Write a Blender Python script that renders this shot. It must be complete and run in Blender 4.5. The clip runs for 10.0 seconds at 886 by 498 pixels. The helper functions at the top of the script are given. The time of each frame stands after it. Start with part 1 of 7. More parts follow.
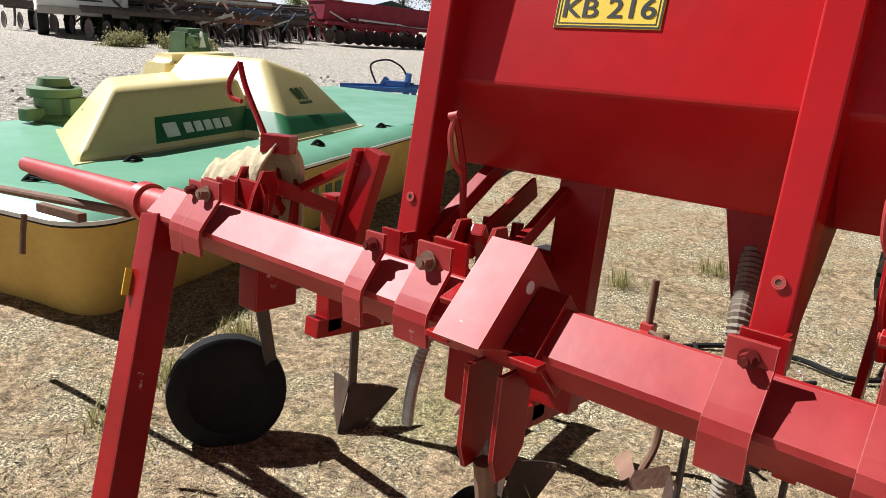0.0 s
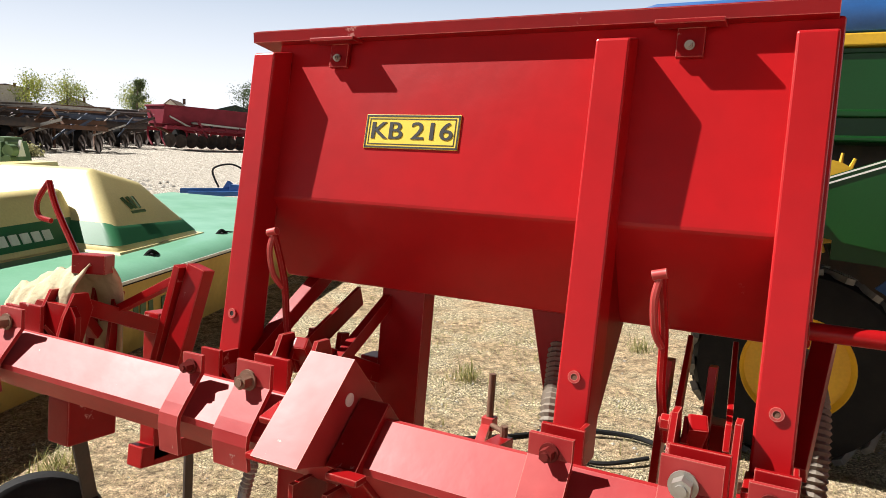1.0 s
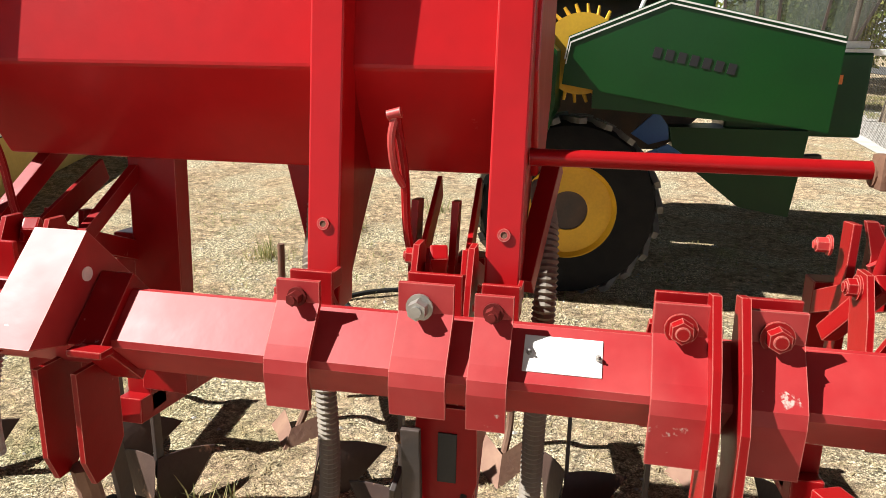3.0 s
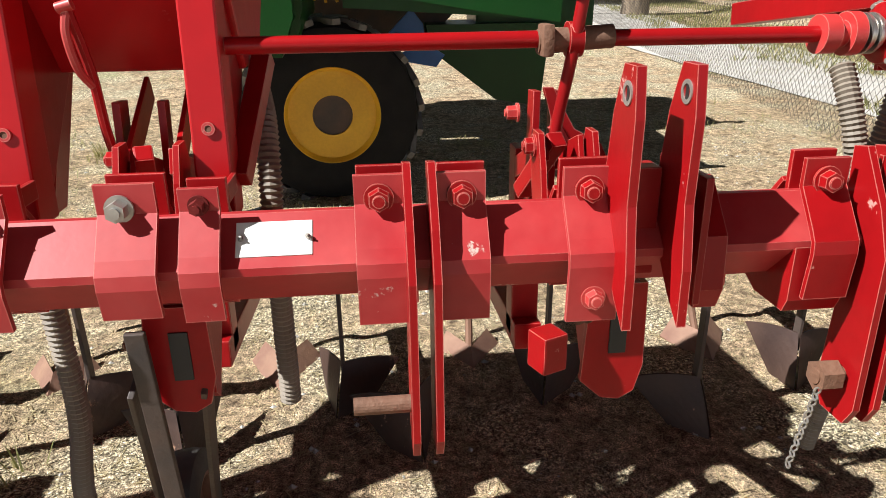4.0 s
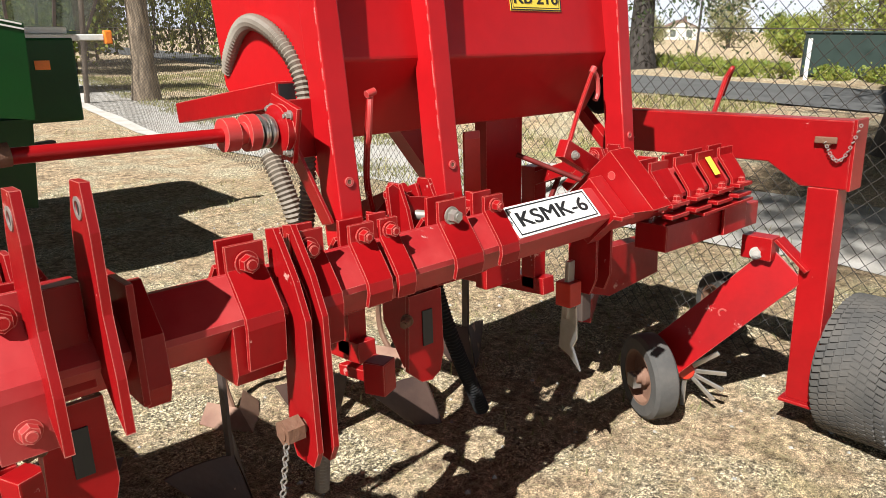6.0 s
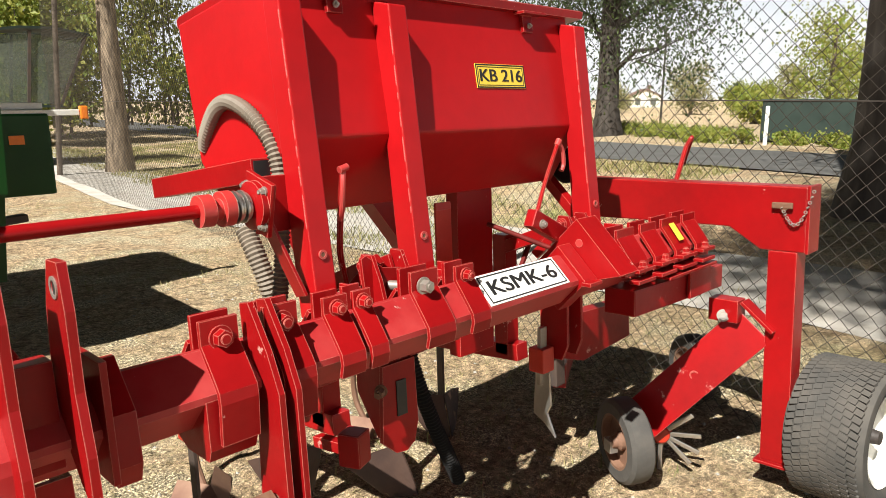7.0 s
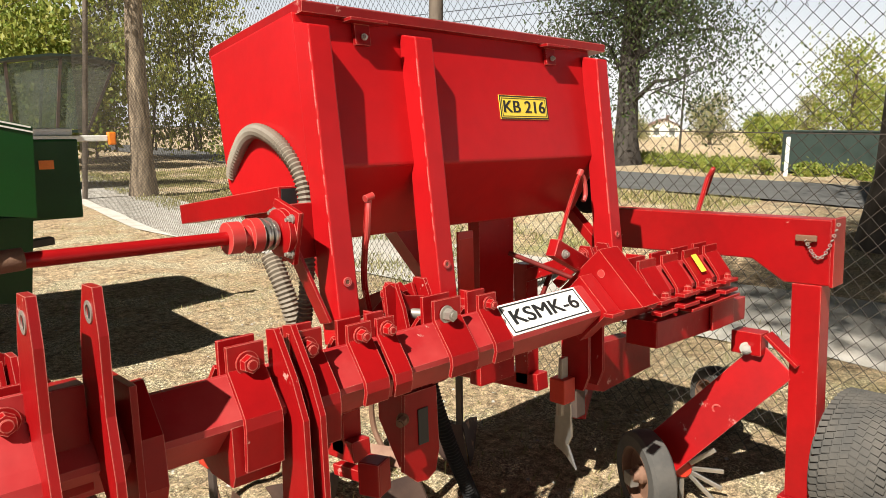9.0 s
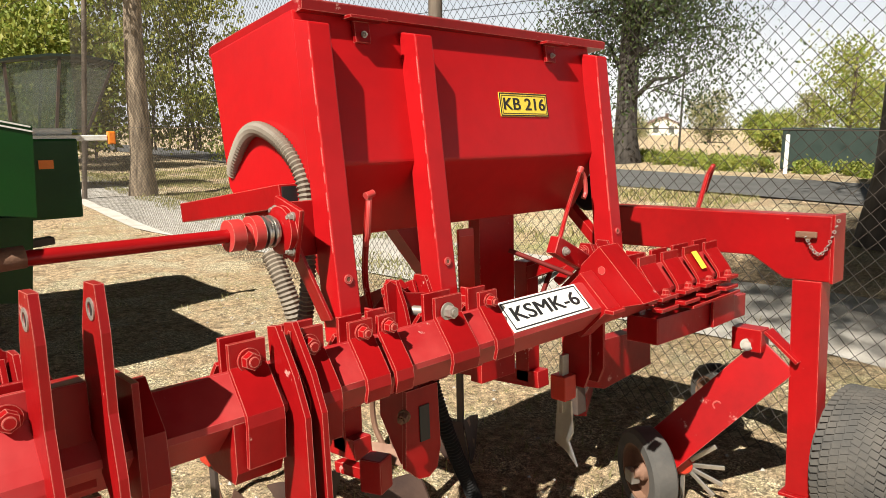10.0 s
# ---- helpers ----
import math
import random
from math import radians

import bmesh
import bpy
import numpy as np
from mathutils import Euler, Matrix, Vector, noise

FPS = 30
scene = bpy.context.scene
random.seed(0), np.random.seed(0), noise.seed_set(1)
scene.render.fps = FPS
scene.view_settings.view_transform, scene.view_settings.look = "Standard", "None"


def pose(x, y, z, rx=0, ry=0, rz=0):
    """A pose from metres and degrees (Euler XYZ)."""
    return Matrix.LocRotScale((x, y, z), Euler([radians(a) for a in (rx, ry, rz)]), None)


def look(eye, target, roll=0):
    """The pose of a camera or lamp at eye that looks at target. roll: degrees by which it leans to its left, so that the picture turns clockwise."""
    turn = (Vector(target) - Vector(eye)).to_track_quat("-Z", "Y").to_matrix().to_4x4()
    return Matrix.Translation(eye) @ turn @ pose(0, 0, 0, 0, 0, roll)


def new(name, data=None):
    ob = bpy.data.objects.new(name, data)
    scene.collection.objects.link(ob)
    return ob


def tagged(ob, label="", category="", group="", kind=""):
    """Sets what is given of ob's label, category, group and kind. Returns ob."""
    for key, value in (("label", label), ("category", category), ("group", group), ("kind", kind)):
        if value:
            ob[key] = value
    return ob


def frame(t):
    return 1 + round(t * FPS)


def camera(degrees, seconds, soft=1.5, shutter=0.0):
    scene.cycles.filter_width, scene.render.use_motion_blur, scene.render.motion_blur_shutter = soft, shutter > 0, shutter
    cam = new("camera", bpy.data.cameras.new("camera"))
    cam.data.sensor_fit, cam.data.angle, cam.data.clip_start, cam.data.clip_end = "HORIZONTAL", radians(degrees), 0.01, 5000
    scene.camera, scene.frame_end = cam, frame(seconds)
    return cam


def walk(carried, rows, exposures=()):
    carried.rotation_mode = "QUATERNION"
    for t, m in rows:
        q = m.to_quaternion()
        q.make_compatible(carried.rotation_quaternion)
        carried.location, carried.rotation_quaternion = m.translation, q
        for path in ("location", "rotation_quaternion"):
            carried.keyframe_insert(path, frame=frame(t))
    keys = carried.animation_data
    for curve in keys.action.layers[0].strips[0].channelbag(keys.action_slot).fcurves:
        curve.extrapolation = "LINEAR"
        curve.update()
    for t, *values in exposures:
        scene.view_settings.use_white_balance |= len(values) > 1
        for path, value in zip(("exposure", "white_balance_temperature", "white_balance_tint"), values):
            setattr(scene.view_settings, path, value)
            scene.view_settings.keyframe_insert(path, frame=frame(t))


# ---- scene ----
cam = camera(65.0, 10.0, soft=0.8)
PATH = [
    (0, (-0.696, -0.957, 1.429), (-1.91, 0.538, 0.892), 3.6),
    (0.2, (-0.68, -0.953, 1.437), (-1.858, 0.577, 0.917), 3.6),
    (0.5, (-0.668, -0.949, 1.445), (-1.761, 0.682, 1.068), 3.1),
    (1, (-0.621, -0.945, 1.468), (-1.537, 0.816, 1.224), 2.6),
    (1.5, (-0.584, -0.926, 1.474), (-1.383, 0.892, 1.24), 1.7),
    (2, (-0.56, -0.91, 1.468), (-1.26, 0.937, 1.15), 1.0),
    (2.2, (-0.553, -0.911, 1.461), (-1.227, 0.939, 1.111), 0.7),
    (3.3, (-0.477, -0.913, 1.417), (-0.716, 0.942, 0.71), 0.1),
    (3.5, (-0.444, -0.919, 1.421), (-0.589, 0.916, 0.638), -0.5),
    (4, (-0.377, -0.955, 1.39), (-0.19, 0.867, 0.587), -0.4),
    (4.5, (-0.29, -0.985, 1.389), (0.216, 0.765, 0.562), -0.6),
    (5, (-0.214, -1.018, 1.402), (0.607, 0.618, 0.597), -0.3),
    (5.5, (-0.201, -1.046, 1.42), (0.948, 0.432, 0.716), 0.5),
    (6, (-0.21, -1.074, 1.443), (1.083, 0.328, 0.841), 0.3),
    (6.2, (-0.239, -1.073, 1.462), (1.134, 0.267, 0.896), 0.2),
    (7.3, (-0.217, -1.107, 1.461), (1.155, 0.292, 1.061), -0.1),
    (7.5, (-0.214, -1.107, 1.46), (1.161, 0.29, 1.061), -0.1),
    (8, (-0.225, -1.102, 1.463), (1.141, 0.316, 1.109), -0.2),
    (8.5, (-0.233, -1.098, 1.462), (1.115, 0.337, 1.112), 0.1),
    (9, (-0.243, -1.098, 1.468), (1.109, 0.335, 1.124), 0.3),
    (9.5, (-0.244, -1.098, 1.464), (1.11, 0.335, 1.124), 0.1),
    (10, (-0.246, -1.098, 1.464), (1.106, 0.334, 1.117), 0.1),
]
walk(cam, [(t, look(eye, target, roll)) for t, eye, target, roll in PATH], [(0.0, 0.84, 5850, 11), (0.6, 0.88, 5950, 11), (1.4, 1.26, 6350, 9), (2.2, 1.26, 6400, 8), (3.5, 1.14, 5850, 9), (6.2, 1.04, 5950, 9), (7.5, 1.04, 6500, 8), (10.0, 1.04, 6500, 8)])

# ---------------------------------------------------------------- light
SUN = Vector((-0.89, -0.27, 1.0)).normalized()
world = bpy.data.worlds.new("sky")
scene.world = world
world.use_nodes = True
wn = world.node_tree
bg = wn.nodes["Background"]
sky = wn.nodes.new("ShaderNodeTexSky")
sky.sky_type = "NISHITA"
sky.sun_disc = False
sky.sun_elevation = math.asin(SUN.z)
sky.sun_rotation = math.atan2(SUN.x, SUN.y)
sky.dust_density = 1.5
sky.ozone_density = 1.0
wn.links.new(sky.outputs[0], bg.inputs[0])
bg.inputs[1].default_value = 0.0012
sun_data = bpy.data.lights.new("sun", "SUN")
sun_data.energy = 5.0
sun_data.angle = radians(0.55)
sun_data.color = (1.0, 0.94, 0.84)
sun_ob = new("sun", sun_data)
sun_ob.matrix_world = look((0, 0, 30), Vector((0, 0, 30)) - SUN)


# ---------------------------------------------------------------- materials
def mat(name, color, rough=0.5, metal=0.0, dark=None, scale=6.0, amount=0.5, bump=0.0, bump_scale=60.0,
        chips=None, chip_at=0.62, chip_scale=14.0, fine=0.12, coat=0.0, spec=0.5, edge=None, stretch=None, coat_rough=0.15):
    """Painted or raw surface: base colour, a second colour in soft patches, fine grain, optional chips of another colour."""
    m = bpy.data.materials.new(name)
    m.use_nodes = True
    t = m.node_tree
    b = t.nodes["Principled BSDF"]
    b.inputs["Metallic"].default_value = metal
    b.inputs["Specular IOR Level"].default_value = spec
    b.inputs["Coat Weight"].default_value = coat
    b.inputs["Coat Roughness"].default_value = coat_rough
    co = t.nodes.new("ShaderNodeTexCoord")
    if stretch:
        mp = t.nodes.new("ShaderNodeMapping")
        mp.inputs["Scale"].default_value = stretch
        t.links.new(co.outputs["Object"], mp.inputs[0])
        co = mp
    src = co.outputs[0] if stretch else co.outputs["Object"]
    n1 = t.nodes.new("ShaderNodeTexNoise")
    n1.inputs["Scale"].default_value = scale
    n1.inputs["Detail"].default_value = 6
    t.links.new(src, n1.inputs["Vector"])
    r1 = t.nodes.new("ShaderNodeMapRange")
    r1.inputs[1].default_value, r1.inputs[2].default_value = 0.35, 0.75
    r1.inputs[3].default_value, r1.inputs[4].default_value = 0.0, amount
    t.links.new(n1.outputs["Fac"], r1.inputs[0])
    mix = t.nodes.new("ShaderNodeMix")
    mix.data_type = "RGBA"
    mix.inputs[6].default_value = (*color, 1)
    d = dark if dark else tuple(c * 0.6 for c in color)
    mix.inputs[7].default_value = (*d, 1)
    t.links.new(r1.outputs[0], mix.inputs[0])
    out = mix.outputs[2]
    n2 = t.nodes.new("ShaderNodeTexNoise")
    n2.inputs["Scale"].default_value = bump_scale
    n2.inputs["Detail"].default_value = 4
    t.links.new(src, n2.inputs["Vector"])
    if chips:
        n3 = t.nodes.new("ShaderNodeTexNoise")
        n3.inputs["Scale"].default_value = chip_scale
        n3.inputs["Detail"].default_value = 8
        n3.inputs["Roughness"].default_value = 0.7
        t.links.new(src, n3.inputs["Vector"])
        r3 = t.nodes.new("ShaderNodeMapRange")
        r3.inputs[1].default_value, r3.inputs[2].default_value = chip_at, chip_at + 0.03
        t.links.new(n3.outputs["Fac"], r3.inputs[0])
        mx = t.nodes.new("ShaderNodeMix")
        mx.data_type = "RGBA"
        mx.inputs[7].default_value = (*chips, 1)
        t.links.new(r3.outputs[0], mx.inputs[0])
        t.links.new(out, mx.inputs[6])
        out = mx.outputs[2]
    if edge:                                  # paint rubbed thin along the edges, with bright edge highlights put into the colour
        bv = t.nodes.new("ShaderNodeBevel")
        bv.samples = 4
        bv.inputs["Radius"].default_value = 0.0028
        ge = t.nodes.new("ShaderNodeNewGeometry")
        dp = t.nodes.new("ShaderNodeVectorMath")
        dp.operation = "DOT_PRODUCT"
        t.links.new(bv.outputs[0], dp.inputs[0])
        t.links.new(ge.outputs["Normal"], dp.inputs[1])
        nz = t.nodes.new("ShaderNodeMath")
        nz.operation = "MULTIPLY_ADD"
        t.links.new(n2.outputs["Fac"], nz.inputs[0])
        nz.inputs[1].default_value = 0.22
        t.links.new(dp.outputs["Value"], nz.inputs[2])
        er = t.nodes.new("ShaderNodeMapRange")
        er.inputs[1].default_value, er.inputs[2].default_value = 1.04, 0.96
        er.inputs[3].default_value, er.inputs[4].default_value = 0.0, 0.85
        t.links.new(nz.outputs[0], er.inputs[0])
        em = t.nodes.new("ShaderNodeMix")
        em.data_type = "RGBA"
        em.inputs[7].default_value = (*edge, 1)
        t.links.new(er.outputs[0], em.inputs[0])
        t.links.new(out, em.inputs[6])
        out = em.outputs[2]
    hv = t.nodes.new("ShaderNodeHueSaturation")
    r2 = t.nodes.new("ShaderNodeMapRange")
    r2.inputs[3].default_value, r2.inputs[4].default_value = 1 - fine, 1 + fine
    t.links.new(n2.outputs["Fac"], r2.inputs[0])
    t.links.new(r2.outputs[0], hv.inputs["Value"])
    t.links.new(out, hv.inputs["Color"])
    t.links.new(hv.outputs[0], b.inputs["Base Color"])
    rr = t.nodes.new("ShaderNodeMapRange")
    rr.inputs[3].default_value, rr.inputs[4].default_value = max(rough - 0.12, 0.03), min(rough + 0.15, 1)
    t.links.new(n1.outputs["Fac"], rr.inputs[0])
    t.links.new(rr.outputs[0], b.inputs["Roughness"])
    if bump:
        bp = t.nodes.new("ShaderNodeBump")
        bp.inputs["Strength"].default_value = bump
        bp.inputs["Distance"].default_value = 0.01
        t.links.new(n2.outputs["Fac"], bp.inputs["Height"])
        t.links.new(bp.outputs[0], b.inputs["Normal"])
    return m


RED = mat("red_paint", (0.30, 0.0045, 0.006), 0.36, dark=(0.17, 0.003, 0.004), scale=3.0, amount=0.8, bump=0.06, bump_scale=35, coat=0.05, spec=0.22,
          chips=(0.52, 0.26, 0.22), chip_at=0.655, chip_scale=13, edge=(0.62, 0.25, 0.20))
RED_SHEET = mat("red_sheet_paint", (0.42, 0.0065, 0.009), 0.38, dark=(0.29, 0.0045, 0.0065), scale=2.2, amount=0.9, bump=0.07, bump_scale=22, coat=0.07, spec=0.25,
                chips=(0.50, 0.15, 0.12), chip_at=0.70, chip_scale=9, edge=(0.55, 0.16, 0.13))
RED_DULL = mat("grimy_red_paint", (0.15, 0.014, 0.012), 0.6, dark=(0.08, 0.012, 0.010), scale=20, amount=0.9, bump=0.1, spec=0.2)
RED_WORN = mat("worn_red_paint", (0.44, 0.030, 0.028), 0.42, dark=(0.36, 0.05, 0.045), scale=7.0, amount=0.8, bump=0.08, bump_scale=40,
               chips=(0.45, 0.33, 0.28), chip_at=0.66, chip_scale=12, edge=(0.55, 0.25, 0.20))
# pinkish patches stand for faded paint and for sun glare on the bar
BARPAINT = mat("glossy_faded_glare_red_paint", (0.31, 0.010, 0.013), 0.50, dark=(0.42, 0.055, 0.050), scale=9.0, amount=0.7, bump=0.06, bump_scale=30, coat=0.32, coat_rough=0.52, spec=0.3,
               chips=(0.50, 0.38, 0.33), chip_at=0.65, chip_scale=11, edge=(0.55, 0.22, 0.18))
# faded crimson with the distance haze mixed into the colour
HAZED_CRIMSON = mat("faded_hazed_crimson_paint", (0.23, 0.022, 0.040), 0.6, dark=(0.14, 0.015, 0.025), scale=2, amount=0.8, spec=0.2)
# blue-grey of far parts, with haze put into the colour
HAZY_BLUE = mat("hazy_blue_grey_paint", (0.10, 0.13, 0.20), 0.6, dark=(0.06, 0.07, 0.10), scale=3, amount=0.8)
ORANGE_RED = mat("orange_red_paint", (0.50, 0.030, 0.012), 0.4, dark=(0.36, 0.016, 0.008), scale=6.0, amount=0.7, bump=0.06,
                 chips=(0.35, 0.22, 0.16), chip_at=0.68)
STEEL = mat("bright_steel", (0.55, 0.53, 0.50), 0.35, 0.9, dark=(0.40, 0.34, 0.28), scale=20, amount=0.6)
ZINC = mat("dull_zinc", (0.42, 0.40, 0.37), 0.45, 0.7, dark=(0.30, 0.24, 0.18), scale=25, amount=0.6)
RUST = mat("rusty_steel", (0.17, 0.085, 0.050), 0.75, 0.15, dark=(0.13, 0.07, 0.045), scale=14, amount=0.9, bump=0.3, bump_scale=90)
EARTHSTEEL = mat("earth_stained_steel", (0.24, 0.135, 0.085), 0.7, 0.1, dark=(0.15, 0.07, 0.05), scale=9, amount=0.9, bump=0.2)
# dark base; the brown patches stand for the sunlit blade tips
BLADE = mat("dark_blade_steel", (0.045, 0.025, 0.020), 0.55, 0.2, dark=(0.09, 0.05, 0.035), scale=7, amount=0.8, bump=0.1,
            chips=(0.30, 0.17, 0.11), chip_at=0.60, chip_scale=5)
RUBBER = mat("black_rubber", (0.009, 0.009, 0.010), 0.8, dark=(0.020, 0.019, 0.018), scale=10, amount=0.8, bump=0.15, spec=0.2)
GREYRUBBER = mat("dusty_grey_rubber", (0.060, 0.057, 0.053), 0.85, dark=(0.105, 0.094, 0.082), scale=9, amount=0.9, bump=0.15)
# lug colour lightened for dust and for the sun on the lug tops
SUNLIT_DUSTY_LUG = mat("dusty_sunlit_tyre_lugs", (0.20, 0.19, 0.18), 0.9, dark=(0.07, 0.066, 0.06), scale=8, amount=0.9, bump=0.2)
HOSE = mat("grey_beige_hose", (0.21, 0.175, 0.135), 0.6, dark=(0.13, 0.105, 0.08), scale=8, amount=0.8)
YELLOW = mat("yellow_paint", (0.72, 0.42, 0.015), 0.45, dark=(0.55, 0.30, 0.02), scale=5, amount=0.7, bump=0.05)
LABEL_Y = mat("yellow_film", (0.80, 0.58, 0.06), 0.4, fine=0.04, amount=0.2)
CREAM = mat("cream_plastic", (0.78, 0.66, 0.33), 0.35, dark=(0.70, 0.56, 0.25), scale=2, amount=0.6, bump=0.03, coat=0.2)
CANVAS = mat("ochre_canvas", (0.62, 0.41, 0.09), 0.7, dark=(0.50, 0.31, 0.06), scale=3, amount=0.8, bump=0.15, bump_scale=25)
MINT = mat("faded_green_plastic", (0.20, 0.42, 0.29), 0.4, dark=(0.13, 0.33, 0.20), scale=2.5, amount=0.9, bump=0.05, coat=0.2)
DGREEN = mat("dark_green_band", (0.03, 0.15, 0.06), 0.4, dark=(0.04, 0.18, 0.09), scale=3)
GREEN = mat("green_paint", (0.005, 0.056, 0.008), 0.36, dark=(0.004, 0.038, 0.006), scale=2, amount=0.8, coat=0.05, spec=0.3)
OLIVE = mat("olive_green_paint", (0.10, 0.17, 0.07), 0.6, dark=(0.06, 0.10, 0.04), scale=6, amount=0.8)
BLUE = mat("blue_paint", (0.03, 0.13, 0.40), 0.4, dark=(0.02, 0.08, 0.25), scale=4, amount=0.7)
WHITE = mat("white_enamel", (0.80, 0.79, 0.75), 0.45, dark=(0.68, 0.65, 0.58), scale=9, amount=0.6)
BLACK = mat("black_print", (0.015, 0.015, 0.016), 0.5, fine=0.05, amount=0.2)
ORANGE = mat("orange_plastic", (0.85, 0.22, 0.02), 0.35, amount=0.3)
CLOTH = mat("stained_white_cloth", (0.52, 0.45, 0.29), 0.9, dark=(0.40, 0.33, 0.20), scale=14, amount=0.9, bump=0.4, bump_scale=60)
DARKIRON = mat("dark_iron", (0.05, 0.042, 0.04), 0.6, 0.2, dark=(0.11, 0.07, 0.05), scale=8, amount=0.9, bump=0.15)
CONCRETE = mat("weathered_concrete", (0.42, 0.40, 0.36), 0.9, dark=(0.30, 0.28, 0.25), scale=3, amount=0.8, bump=0.3)
PLASTER = mat("pale_plaster", (0.70, 0.66, 0.58), 0.9, dark=(0.58, 0.54, 0.47), scale=0.8, amount=0.8)
TILE = mat("brown_roof_tiles", (0.20, 0.12, 0.09), 0.85, dark=(0.13, 0.09, 0.07), scale=2, amount=0.8)
GALV = mat("weathered_wire", (0.060, 0.050, 0.042), 0.7, 0.2, dark=(0.040, 0.028, 0.020), scale=10, amount=0.7)
BARK_DARK = mat("dark_poplar_bark", (0.055, 0.045, 0.038), 0.9, dark=(0.020, 0.016, 0.013), scale=9, amount=1.0, bump=1.0, bump_scale=16, fine=0.45, stretch=(1, 1, 0.22))
BARK_PALE = mat("pale_furrowed_bark", (0.34, 0.26, 0.18), 0.9, dark=(0.035, 0.024, 0.016), scale=17, amount=1.0, bump=1.0, bump_scale=18, fine=0.5, stretch=(1, 1, 0.16))
BARK = mat("tree_bark", (0.16, 0.125, 0.095), 0.9, dark=(0.055, 0.040, 0.030), scale=11, amount=1.0, bump=1.0, bump_scale=20, fine=0.45, stretch=(1, 1, 0.22))
GLASS = mat("smoked_plastic_glazing", (0.10, 0.11, 0.10), 0.25, dark=(0.16, 0.16, 0.13), scale=2, amount=0.6)
DUMP = mat("dark_green_tarpaulin", (0.011, 0.026, 0.019), 0.7, dark=(0.006, 0.015, 0.011), scale=1.5, amount=0.8)


def leaf_mat(name, a, b):
    m = bpy.data.materials.new(name)
    m.use_nodes = True
    t = m.node_tree
    p = t.nodes["Principled BSDF"]
    g = t.nodes.new("ShaderNodeNewGeometry")
    ramp = t.nodes.new("ShaderNodeMix")
    ramp.data_type = "RGBA"
    ramp.inputs[6].default_value, ramp.inputs[7].default_value = (*a, 1), (*b, 1)
    t.links.new(g.outputs["Random Per Island"], ramp.inputs[0])
    t.links.new(ramp.outputs[2], p.inputs["Base Color"])
    p.inputs["Roughness"].default_value = 0.55
    tr = t.nodes.new("ShaderNodeBsdfTranslucent")
    t.links.new(ramp.outputs[2], tr.inputs[0])
    ms = t.nodes.new("ShaderNodeMixShader")
    ms.inputs[0].default_value = 0.4
    t.links.new(p.outputs[0], ms.inputs[1])
    t.links.new(tr.outputs[0], ms.inputs[2])
    t.links.new(ms.outputs[0], t.nodes["Material Output"].inputs[0])
    return m


LEAF_SPRING = leaf_mat("spring_leaves", (0.17, 0.24, 0.035), (0.34, 0.33, 0.07))
LEAF_PALE = leaf_mat("budding_leaves", (0.20, 0.20, 0.08), (0.36, 0.33, 0.16))
LEAF_DARK = leaf_mat("poplar_leaves", (0.035, 0.06, 0.02), (0.10, 0.13, 0.04))
LEAF_BUSH = leaf_mat("hedge_leaves", (0.10, 0.14, 0.022), (0.36, 0.35, 0.07))
GRASS = leaf_mat("grass_blades", (0.16, 0.18, 0.045), (0.46, 0.40, 0.18))
STRAW = leaf_mat("dry_straw", (0.36, 0.28, 0.15), (0.55, 0.47, 0.28))


